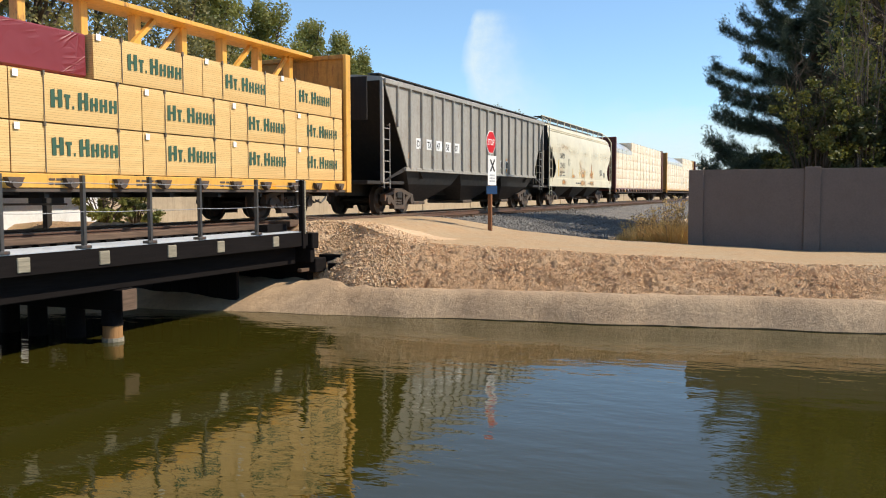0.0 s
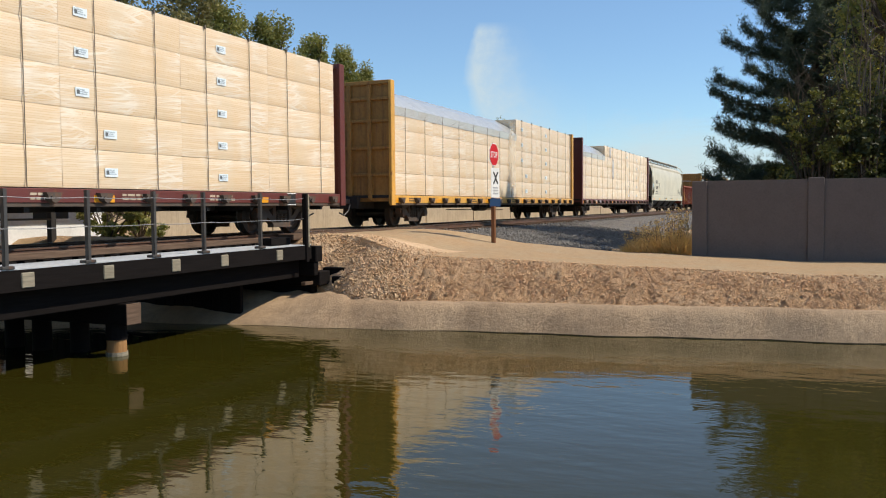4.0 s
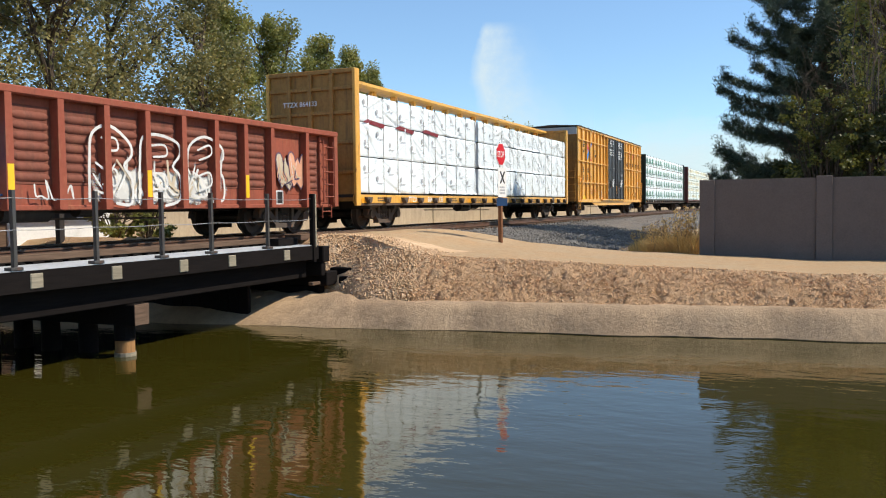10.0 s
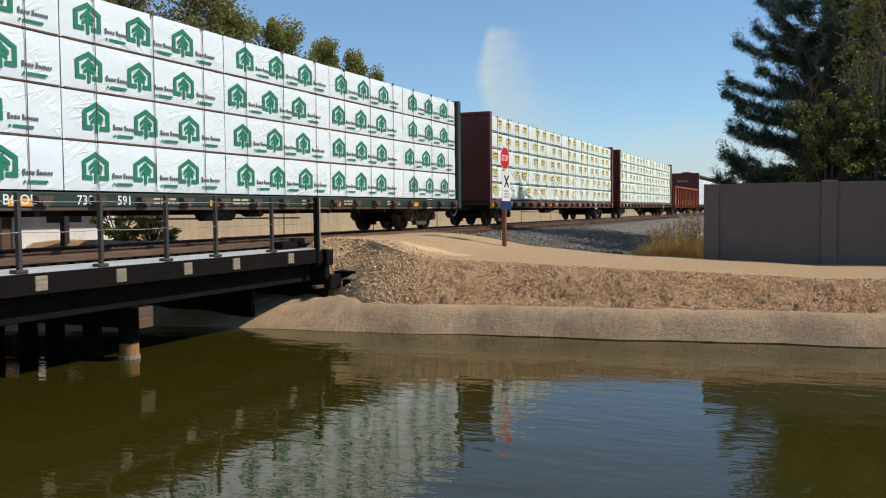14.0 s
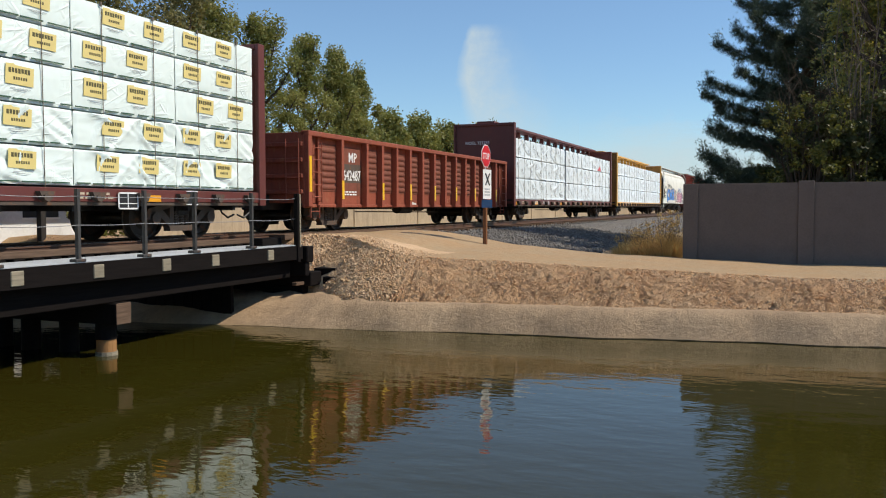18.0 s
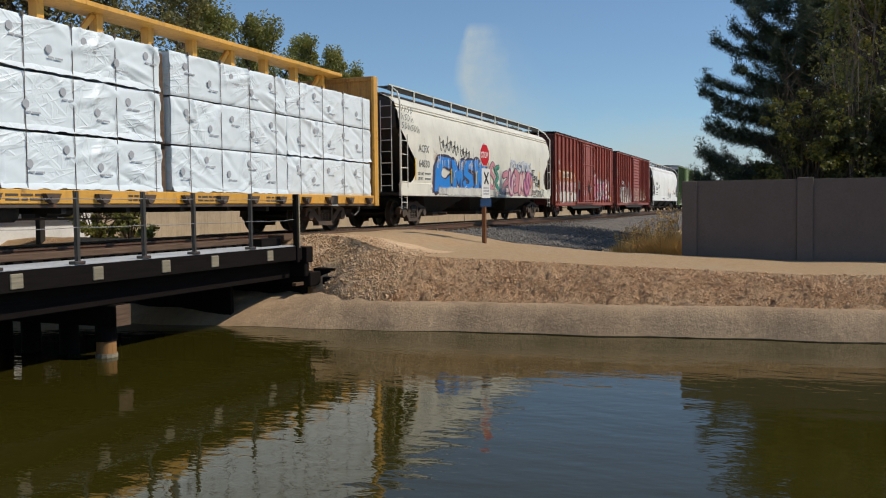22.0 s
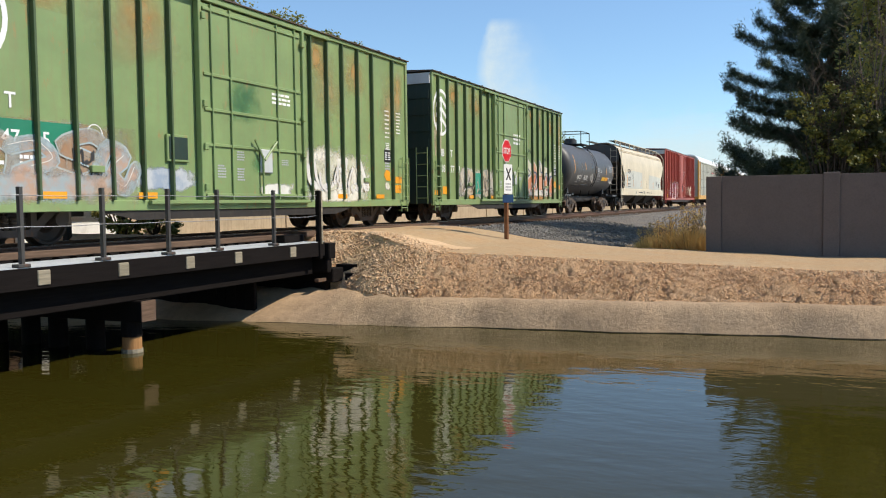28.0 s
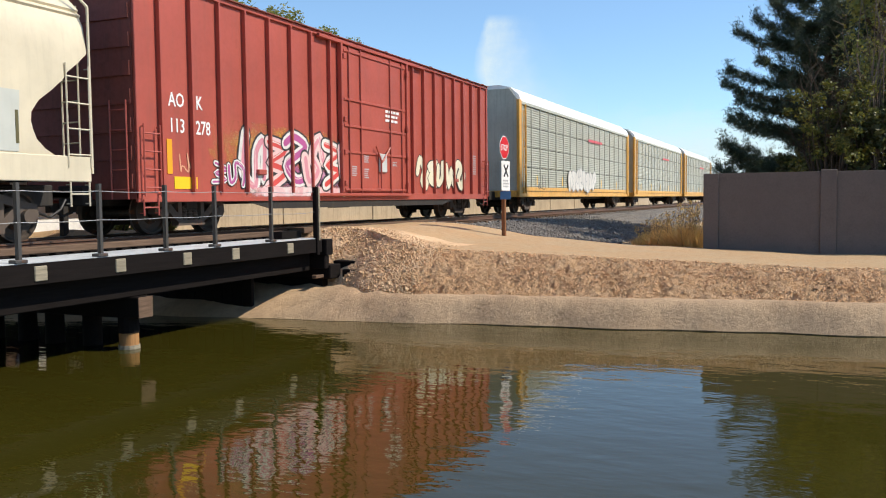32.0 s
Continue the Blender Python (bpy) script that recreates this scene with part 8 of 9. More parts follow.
# -- auto racks --
def auto_rack(u0, length, seed):
    car = freight_car(u0, "silver bi-level auto rack with yellow ends and white roof", "auto rack")
    L = length
    running_gear(car, L, 2.4, 0.7)
    part("flat_deck", Shape().slab((0.0, -1.45, 0.75), (L, 1.45, 1.05), 0.02), M["yellow"], car)
    n = 18
    xs = even(0.5, L - 0.5, n)
    for a, b in zip(xs, xs[1:]):
        for r in range(4):
            z0, z1 = 1.2 + r * 0.92, 1.2 + (r + 1) * 0.92 - 0.04
            fold = [(-1.43, z0)]
            for k in range(8):
                z = z0 + 0.06 + k * 0.105
                fold += [(-1.43, z - 0.035), (-1.455, z), (-1.43, z + 0.035)]
            s = Shape().along(fold + [(-1.43, z1), (-1.4, z1), (-1.4, z0)], a + 0.01, b - 0.01)
            part("side_panel", s, M["silver"], car)
    part("interior", Shape().box((0.4, -1.38, 1.1), (L - 0.4, 1.42, 5.0)), M["under"], car)
    for x in xs:
        part("side_post", Shape().slab((x - 0.04, -1.475, 1.0), (x + 0.04, -1.4, 4.95), 0.01), M["silver"], car)
    part("top_rail", Shape().slab((0.3, -1.5, 4.86), (L - 0.3, -1.38, 5.0), 0.01), M["silver"], car)
    part("roof", Shape().along([(-1.5, 4.98), (1.5, 4.98), (1.4, 5.28), (1.0, 5.62), (0.5, 5.74), (-0.5, 5.74), (-1.0, 5.62), (-1.4, 5.28)], 0.2, L - 0.2), M["white_roof"], car, "white ribbed roof")
    for x, q in ((0.0, 1), (L, -1)):
        part("end_door", Shape().along([(-1.42, 1.0), (1.42, 1.0), (1.42, 5.0), (1.0, 5.55), (-1.0, 5.55), (-1.42, 5.0)], min(x + q * 0.1, x + q * 0.22), max(x + q * 0.1, x + q * 0.22)), M["silver"] if q > 0 else M["yellow"], car)
        part("end_post", Shape().slab((min(x, x + q * 0.32), -1.5, 0.8), (max(x, x + q * 0.32), -1.36, 5.05), 0.015), M["yellow"], car, "yellow end post")
        part("end_brace", Shape().rod((x + q * 0.8, -1.52, 1.0), (x + q * 0.8, -1.52, 4.9), 0.05, 5), M["yellow"], car)
        ladder(car, *sorted((x + q * 0.36, x + q * 0.74)), 0.9, 4.6, 10, M["yellow"], -1.56)
    part("lower_skirt", Shape().slab((0.4, -1.49, 1.02), (L - 0.4, -1.44, 1.2), 0.01), M["yellow"], car)
    panel(12.5, 3.9, 16.0, 4.05, M["sign_red"], car, "maker_strip", -1.505)
    for k in range(5):
        panel(2.5 + k * 4.4, 1.3, 2.62 + k * 4.4, 1.75, M["reflector"], car, y=-1.505)
    return car


# -- the cars in order --
open_lumber_car(-1.3)
c = ribbed_hopper(23.8, 18.0)
c = smooth_hopper(42.8, 15.9, M["stained"], "tan covered hopper with rust stains and yellow bars", ("SHPX", "27433"), 1.3, 3)
for x in (1.85, 5.0, 6.7, 8.0, 10.2, 13.6):
    panel(x, 1.6, x + 0.09, 2.05 if x > 2 else 2.5, M["reflector"], c)
for x0_, x1_, z0_, z1_, k in ((6.6, 8.4, 1.06, 1.52, 0), (9.0, 10.6, 1.08, 1.5, 1), (2.3, 3.6, 1.1, 1.5, 2)):
    haze_patch(c, x0_, x1_, z0_, z1_, "haze_orange_rust", -1.519 - 0.0004 * k)
for x0_, x1_, z0_, z1_, k in ((6.9, 8.2, 1.5, 1.95, 0), (9.2, 10.4, 1.5, 2.1, 1), (9.6, 10.0, 1.5, 2.6, 2), (4.6, 5.8, 1.5, 1.8, 3)):
    haze_patch(c, x0_, x1_, z0_, z1_, "haze_orange_rust", -1.5042 - 0.0004 * k)
for k in range(5):
    haze_patch(c, 0.4 + k * 2.9, 4.0 + k * 2.9, 2.75, 3.3, "haze_tan", -1.5062 - 0.0003 * (k % 2))
haze_patch(c, 5.6, 9.4, 1.5, 2.3, "haze_rust", -1.5035)
haze_patch(c, 1.6, 4.6, 2.9, 3.5, "haze_rust", -1.506)
haze_patch(c, 1.5, 3.4, 1.5, 2.2, "haze_rust", -1.5033)
haze_patch(c, 6.4, 7.4, 1.6, 2.9, "haze_rust", -1.5038)
clear_lumber_car(60.3, M["maroon"], "maroon centre-beam car with plastic-wrapped lumber", "NOKL 735651", 6.6, 3)
clear_lumber_car(86.1, M["yellow"], "yellow centre-beam car with plastic-wrapped lumber", "", 11.6, 4, "orange", 23.2)
low_car = CARS[-1][0]
clear_lumber_car(111.4, M["maroon"], "maroon centre-beam car with plastic-wrapped lumber", "WOKL 735", 8.2, 5, "orange", 23.75)
torn = CARS[-1][0]
for x, w, z0, z1 in ((8.8, 0.66, 2.45, 3.87), (7.9, 0.6, 3.85, 4.6), (13.6, 1.2, 1.1, 4.5), (19.2, 1.3, 1.1, 4.4)):
    rings = []
    for k in range(15):
        z = z0 + (z1 - z0) * k / 14
        rings.append([(x + w * u / 6 + 0.05 * noise.noise(Vector((u, z * 3, x))), -1.462 - 0.03 * abs(noise.noise(Vector((u * 0.9 + x, z * 2.2, 0)))), z) for u in range(7)])
    part("torn_plastic", Shape().loft(rings, closed=False), M["smoky"] if x < 9 else M["milky"], torn, "loose cloudy plastic over the lumber", True)
rings = []
for k in range(15):
    z = 1.15 + 3.3 * k / 14
    rings.append([(11.7 + 1.1 * u / 6 + 0.06 * noise.noise(Vector((u, z * 3, 2))), -1.462 - 0.03 * abs(noise.noise(Vector((u * 0.9, z * 2.2, 5)))), z) for u in range(7)])
part("torn_plastic", Shape().loft(rings, closed=False), M["milky"], low_car, "cloudy doubled plastic over the lumber", True)
c = smooth_hopper(137.0, 20.4, M["beige"], "clean beige covered hopper with curved sides", ("MLLX", "26682"), 1.3, 4, end_mat=M["beige"])
for x in (0.8, 4.0, 8.2, 12.4, 16.0, 18.6):
    panel(x, 1.12, x + 0.7, 1.24, M["reflector" if x > 1 else "orange"], c, y=-1.518)
g = gondola(158.5, 16.9, "rusty brown gondola with ribbed sides and graffiti", ("MP", "641761"), 2, (1.85, 6.515, 9.65, 12.785), (2, 3, 4))
sketch(g, 3.5, 4.5, 0.8, 1.5, ["dark", "spray_white", "spray_navy"], 5, -1.45, 12, 0.018)
sketch(g, 4.55, 5.3, 0.8, 1.9, ["spray_white"], 15, -1.45, 9, 0.035)
sketch(g, 5.4, 6.5, 0.8, 1.4, ["spray_white", "spray_navy"], 25, -1.45, 12, 0.02)
panel(4.36, 0.8, 4.46, 2.0, M["spray_white"], g, "sprayed_bar", -1.575)
haze_patch(g, 8.1, 12.2, 0.75, 1.5, "haze_white", -1.4465)
# tall block letters drawn in thick white outline over the panels and posts
for k, (x, w_) in enumerate(((8.2, 1.05), (9.45, 1.15), (10.8, 1.2))):
    for m_, line_ in enumerate(([(0.0, 0.85), (0.02, 1.6), (0.1, 2.05), (0.5, 2.2), (0.95, 2.0), (1.0, 1.75), (0.82, 1.55), (1.0, 1.3), (0.98, 0.85), (0.62, 0.8)], [(0.3, 1.95), (0.62, 2.0), (0.66, 1.8), (0.34, 1.74)], [(0.28, 1.4), (0.6, 1.42), (0.64, 1.15), (0.3, 1.1)], [(0.12, 1.0), (0.5, 0.95), (0.4, 1.3), (0.15, 1.5)])):
        path = [(x + u * w_, z + 0.05 * math.sin(u * 5 + k * 2)) for u, z in line_]
        part("sprayed_stroke", stroke_shape(path, 0.03 if m_ == 0 else 0.022, -1.5 - 0.004 * (k + m_)), M["spray_white"], g)
sketch(g, 8.3, 12.0, 0.8, 2.0, ["spray_white", "haze_white", "spray_sand"], 6, -1.45, 30, 0.03)
scrawl(g, 7.0, 7.9, 0.85, 1.2, "spray_white", 9, -1.49)
spray(g, 14.2, 15.2, 1.2, 2.1, 2, ["spray_sand", "spray_peach"], 7, -1.45, "spray_plum")
sketch(g, 14.2, 15.2, 1.2, 2.1, ["spray_sand", "spray_plum", "spray_peach"], 8, -1.46, 14, 0.02)
c = centre_beam(176.5, M["yellow"], "yellow centre-beam car with white-wrapped lumber", 4.64, 23.2, 4.62, "TTZX 864133", 9)
wrapped_load(c, [1.1, 2.16, 3.18, 4.0], [4.9, 4.75, 4.3, 4.3, 4.3], "round", 9, gap_at=1, label="white-wrapped lumber pack with small grey print")
for x, z in ((0.5, 3.15), (2.6, 3.12), (4.6, 3.16)):
    part("torn_wrap", Shape().prism([(x, z), (x + 1.3, z - 0.1), (x + 1.4, z + 0.02), (x + 0.3, z + 0.1)], -1.475, -1.47), M["red_wrap"], c, "dark red gap in the torn wrap")
# yellow box car
y_ribs = [0.85, 1.9, 2.75, 3.75, 4.65, 5.55, 6.45] + even(13.4, 18.6, 6)
c = box_car(201.9, 19.45, 5.12, M["yellow"], "yellow box car with black double plug doors", y_ribs, (7.35, 12.55, "double", M["black"]), 10, 0.5, grid=(1.95, 3.15, 4.35), end_mat=M["shaded_grimy_yellow"])
for i, (w1, x, z) in enumerate((("next", 1.1, 4.0), ("load", 1.1, 3.68), ("any", 3.95, 3.82), ("road", 3.95, 3.52))):
    lettering(w1, x, z, 0.33, M["dark"], c, -1.468, shear=0.2)
for t_, x, z in (("TB", 1.05, 2.55), ("OX", 2.05, 2.55), ("66", 1.05, 2.1), ("48", 2.05, 2.1), ("49", 2.95, 2.1)):
    lettering(t_, x, z, 0.42, M["dark"], c, -1.468)
lettering("RAILCAR POOLING EXPERTS", 13.48, 3.36, 0.36, M["old_timber"], c, -1.468, squeeze=1.09)
for q, colr in ((1, "spray_blue"), (-1, "spray_red")):
    part("emblem_bar", Shape().prism([(1.98, 3.78 - q * 0.52), (2.34, 3.78 - q * 0.52), (3.5, 3.78 + q * 0.52), (3.14, 3.78 + q * 0.52)][::q], -1.468 - (0.003 if q > 0 else 0), -1.464), M[colr], c, "broad emblem bar")
    part("emblem_bar", Shape().prism([(2.1, 3.6 - q * 0.3), (2.3, 3.6 - q * 0.3), (3.3, 3.96 + q * 0.3), (3.1, 3.96 + q * 0.3)][::q], -1.4655, -1.462), M["spray_blue" if q < 0 else "spray_red"], c)
part("emblem_bar", Shape().box((14.9, -1.468, 4.25), (15.75, -1.464, 4.42)).box((14.9, -1.468, 3.85), (15.1, -1.464, 4.25)).box((15.55, -1.468, 3.85), (15.75, -1.464, 4.25)), M["faded_red"], c, "faded red emblem")
for q in (-1, 1):
    part("emblem_bar", Shape().prism([(16.25 - q * 0.35, 3.85), (16.4 - q * 0.35, 3.85), (16.4 + q * 0.35, 4.42), (16.25 + q * 0.35, 4.42)], -1.468 - 0.001 * q, -1.464), M["faded_red"], c)
for dx, words in ((0.0, ("CLOSE THIS DOOR", "BEFORE CLOSING", "MAIN DOOR", "", "CIERRE ESTA PUERTA", "ANTES DE CERRAR", "LA PUERTA PRINCIPAL")), (2.6, ("CLOSE AND LOCK", "BOTH DOORS BEFORE", "MOVING CAR", "", "CIERRE Y PONGA", "EL SEGURO EN AMBAS", "PUERTAS ANTES DE", "MOVER EL CARRO"))):
    for k, w1 in enumerate(words):
        if w1:
            lettering(w1, 7.9 + dx + 0.035 * (18 - len(w1)), 4.7 - k * 0.145, 0.14, M["white"], c, -1.5885, squeeze=0.9)
    small_print(7.6 + dx, 1.5, 0.22, 0.2, 4, M["white"], c, -1.558)
    small_print(7.6 + dx, 2.0, 0.5, 0.1, 2, M["white"], c, -1.558)
    small_print(8.9 + dx, 2.05, 0.6, 0.12, 2, M["white"], c, -1.558)
    small_print(8.95 + dx, 2.55 if dx else 2.9, 0.6, 0.16, 3, M["mark_grey"], c, -1.558)
    panel(8.25 + dx, 1.75, 8.4 + dx, 1.95, M["spray_red"], c, "warning_tag", -1.592)
    panel(8.62 + dx, 1.82, 8.85 + dx, 2.1, M["white"], c, "pale_tag", -1.625)
    part("latch_arm", Shape().rod((8.55 + dx, -1.64, 2.3), (8.95 + dx, -1.64, 2.12), 0.025, 5).rod((8.95 + dx, -1.64, 2.3), (8.55 + dx, -1.64, 2.12), 0.025, 5), M["white"], c)
panel(1.2, 0.98, 2.0, 1.2, M["reflector"], c, "yellow_plate", -1.47)
panel(10.15, 1.4, 10.28, 1.9, M["orange"], c, y=-1.56)
haze_patch(c, 5.0, 7.2, 1.02, 1.9, "haze_rust")
haze_patch(c, 2.3, 4.9, 1.02, 1.75, "haze_rust")
scrawl(c, 2.9, 3.6, 1.3, 1.65, "spray_red", 3, -1.47)
scrawl(c, 4.0, 4.8, 1.3, 1.7, "spray_red", 4, -1.47)
scrawl(c, 5.2, 6.6, 1.1, 1.7, "mark_grey", 5, -1.47)
scrawl(c, 16.8, 17.5, 1.0, 1.7, "dark", 6, -1.47)
for x in even(0.3, 19.0, 7):
    panel(x, 0.81, x + 0.5, 0.9, M["orange"], c, y=-1.503)
# wrapped lumber cars
c = centre_beam(223.4, M["dark_green"], "dark green centre-beam car with white-wrapped lumber, green house marks", 4.62, 22.75, 4.45, "BCOL 730591", 11, sill=M["dark_green"])
wrapped_load(c, [1.08, 1.98, 2.87, 3.74, 4.58], [4.45, 4.45, 4.45, 4.45, 4.25], "house", 11, label="white-wrapped lumber pack with green house marks")
for u0, mk in ((249.2, "UCRY 300075"), (274.1, "UCRY 300012")):
    c = centre_beam(u0, M["maroon"], "maroon centre-beam car with white-wrapped lumber, tan plaques", 4.6, 22.8, 4.5, mk, 12)
    wrapped_load(c, [1.08, 1.76, 2.45, 3.16, 3.82, 4.48], [2.76] * 8, "plaque", int(u0), "green_film", label="white-wrapped lumber pack with tan plaques")
    board = panel(17.9, 0.66, 18.4, 0.97, M["black"], c, "stencil_panel", -1.5, "black panel with a white rim")
    rim = Shape()
    for x0, z0, x1, z1 in ((17.88, 0.95, 18.42, 0.98), (17.88, 0.65, 18.42, 0.68), (17.88, 0.65, 17.91, 0.98), (18.39, 0.65, 18.42, 0.98), (18.13, 0.68, 18.15, 0.95), (17.91, 0.755, 18.39, 0.77)):
        rim.box((x0, -1.506, z0), (x1, -1.5, z1))
    part("panel_rim", rim, M["white"], board)
g = gondola(298.8, 16.95, "rusty brown gondola with ribbed sides and yellow bars", ("MP", "642487"), 5, (1.85, 4.425, 6.515, 8.605, 10.695, 12.785, 15.41))
part("sprayed_stroke", stroke_shape([(6.72, 1.12), (6.8, 0.95), (7.0, 0.82), (7.3, 0.78)], 0.05, -1.392), M["spray_white"], g)
scrawl(g, 14.15, 14.9, 1.3, 2.2, "spray_peach", 16, -1.39, 0.014, 26)
scrawl(g, 9.9, 10.5, 0.85, 1.05, "spray_peach", 17, -1.39, 0.008, 20)
c = centre_beam(317.0, M["maroon"], "maroon centre-beam car with white-wrapped lumber below an open beam", 4.6, 23.1, 4.72, "NOKL 733235", 14)
wrapped_load(c, [1.06, 2.06, 3.04, 3.95], [4.9, 4.9, 4.2, 4.2, 4.2], "round", 15, gap_at=1, label="white-wrapped lumber pack with small grey print")
part("torn_wrap", Shape().prism([(18.4, 3.1), (19.6, 3.06), (19.2, 3.4)], -1.475, -1.47), M["sign_red"], c, "red tear in the white wrap")
c = centre_beam(342.2, M["yellow"], "yellow centre-beam car with white-wrapped lumber below an open beam", 4.7, 23.0, 4.84, "TTZX 855469", 15)
wrapped_load(c, [1.04, 2.04, 3.06, 4.0], [4.6, 4.4, 4.2, 4.4, 4.7], "round", 16, gap_at=2, label="white-wrapped lumber pack with small grey print")
# hopper with blue graffiti
c = smooth_hopper(366.8, 18.9, M["pale_cream"], "cream covered hopper with large blue and pink graffiti", ("ACFX", "64830"), 1.25, 3, mark_x=1.52, mark_size=0.36, mark_mat="mark_dark")
BLUE_SHAPES = (
    ((2.85, 1.22, 1.6, 1.3), [(0, 0), (0.08, 0.75), (0.3, 1), (1, 0.98), (0.96, 0.66), (0.62, 0.74), (0.42, 0.62), (0.42, 0.42), (0.66, 0.36), (0.98, 0.5), (1.02, 0.06), (0.55, -0.03), (0.3, 0.2), (0.26, 0.02)]),
    ((4.58, 1.24, 1.3, 1.24), [(0.0, 0), (0.08, 0.5), (-0.04, 0.98), (0.3, 0.95), (0.5, 0.62), (0.72, 0.98), (1.04, 1.0), (0.9, 0.5), (0.98, 0.05), (0.7, 0.02), (0.68, 0.45), (0.52, 0.2), (0.36, 0.45), (0.34, 0.04)]),
    ((5.68, 1.22, 1.25, 1.26), [(0.0, 0.32), (0.1, 0.05), (0.7, 0), (1, 0.25), (0.9, 0.56), (0.48, 0.66), (0.52, 0.76), (0.98, 0.7), (0.94, 1.04), (0.3, 1), (0.08, 0.82), (0.15, 0.52), (0.6, 0.38), (0.58, 0.28), (0.32, 0.28), (0.25, 0.42)]),
    ((6.95, 1.2, 1.55, 1.4), [(0.02, 0), (0.1, 0.5), (0.0, 0.94), (0.36, 1), (0.38, 0.66), (0.62, 1.06), (0.78, 1.04), (0.74, 0.84), (1.02, 0.82), (0.64, 0.55), (0.98, 0.06), (0.68, -0.02), (0.42, 0.38), (0.38, 0.02)]))
for k, ((bx, bz, bw, bh), outline) in enumerate(BLUE_SHAPES):
    shape = [(bx + bw * px, bz + bh * pz) for px, pz in outline]
    part("letter_shade", Shape().prism([(px - 0.2, pz - 0.05) for px, pz in shape], -1.5168 - k * 0.0002, -1.516), M["spray_plum"], c, "dull purple shade of a graffiti letter")
    letter = part("graffiti_letter", stroke_shape(shape + shape[:2], 0.06, -1.518 - k * 0.004), M["rim_purple"], c, "dark-rimmed blue graffiti shape")
    part("letter_fill", Shape().prism(shape, -1.5225 - k * 0.004, -1.5205 - k * 0.004), M["spray_blue"], letter)
    rnd_ = random.Random(40 + k)
    for _ in range(11):
        dx, dz = bx + bw * rnd_.uniform(0.1, 0.95), bz + bh * rnd_.uniform(0.85, 1.02)
        drips = Shape().prism([(dx - 0.03, dz + 0.03), (dx, dz - rnd_.uniform(0.08, 0.42)), (dx + 0.03, dz + 0.04), (dx, dz + 0.07)], -1.538, -1.537)
        part("paint_drip", drips, M["spray_white"], letter)
    part("letter_shine", stroke_shape([(shape[1][0] + 0.12, shape[1][1] - 0.1), (shape[1][0] + 0.14, shape[1][1] + 0.1), (shape[1][0] + 0.3, shape[1][1] + 0.2)], 0.02, -1.5385), M["spray_white"], letter)
spray(c, 8.3, 10.2, 1.3, 2.5, 3, ["spray_sand", "spray_pink", "spray_teal"], 22, -1.507, "dark", None, 1.3)
for x in (4.4, 7.1):
    panel(x, 1.55, x + 0.09, 2.1, M["reflector"], c, y=-1.56)
spray(c, 10.7, 14.8, 1.2, 2.25, 5, ["spray_pink", "spray_mauve", "spray_pink"], 23, -1.507, "spray_plum", None, 1.7, ["spray_pink", "spray_pale_pink"])
spray(c, 11.9, 14.9, 2.3, 2.75, 6, ["spray_white"], 24, -1.507, "spray_blue", None, 1.4)
for k, colr in enumerate(("spray_purple", "spray_pink", "reflector", "spray_blue", "spray_pink")):
    r = 0.5 - k * 0.1
    part("sprayed_disc", Shape().prism([(15.1 + r * math.cos(q * 0.349), 1.75 + r * 1.15 * math.sin(q * 0.349)) for q in range(18)], -1.51 - k * 0.002, -1.5085 - k * 0.002), M[colr], c)
for w1, x, z in (("SET", 15.3, 2.22), ("THE", 15.7, 1.92), ("PACE", 15.95, 1.62)):
    lettering(w1, x, z, 0.34, M["dark"], c, -1.522, shear=0.15)
panel(16.75, 1.5, 16.88, 2.4, M["reflector"], c)
for k in range(3):
    scrawl(c, 15.2, 17.6, 1.1 + k * 0.12, 1.25 + k * 0.12, "dark", 60 + k, -1.52 - 0.004 * k, 0.02, 40)
for k, (x, z, h_) in enumerate(((3.45, 2.75, 0.5), (3.8, 2.7, 0.42), (4.2, 2.78, 0.5), (4.6, 2.72, 0.4), (4.95, 2.66, 0.5), (5.5, 2.62, 0.42), (5.85, 2.6, 0.36), (6.2, 2.56, 0.42))):
    part("graffiti_line", stroke_shape([(x, z + h_), (x + 0.04, z + 0.1), (x + 0.16, z), (x + 0.3, z + h_ * 0.75), (x + 0.34, z + h_ * 0.2)], 0.022, -1.504 - k * 0.0015), M["dark"], c)
    part("graffiti_line", stroke_shape([(x + 0.05, z + h_ * 0.5), (x + 0.2, z + h_ * 0.62), (x + 0.36, z + h_ * 0.45)], 0.014, -1.517 - k * 0.0015), M["dark"], c)
for r_, (z, n_) in enumerate(((3.86, 4), (3.58, 4), (3.3, 6))):
    for k in range(n_):
        x = 0.1 + k * 0.25 + r_ * 0.04
        z -= 0.012
        bent = [[(x, z), (x + 0.02, z + 0.2), (x + 0.15, z + 0.12), (x + 0.02, z)], [(x, z + 0.2), (x + 0.02, z), (x + 0.1, z + 0.14), (x + 0.17, z)], [(x + 0.16, z + 0.2), (x, z + 0.15), (x + 0.14, z + 0.06), (x, z)]][(k + r_) % 3]
        part("graffiti_line", stroke_shape(bent, 0.014, -1.505 - k * 0.0012), M["mark_dark"], c)
haze_patch(c, 2.3, 11.0, 1.06, 1.46, "haze_white", -1.539)
haze_patch(c, 2.6, 3.6, 1.7, 3.0, "haze_rust", -1.5035)
haze_patch(c, 9.4, 16.2, 1.15, 1.5, "haze_pink", -1.519)
panel(1.2, 1.6, 1.29, 2.35, M["reflector"], c)
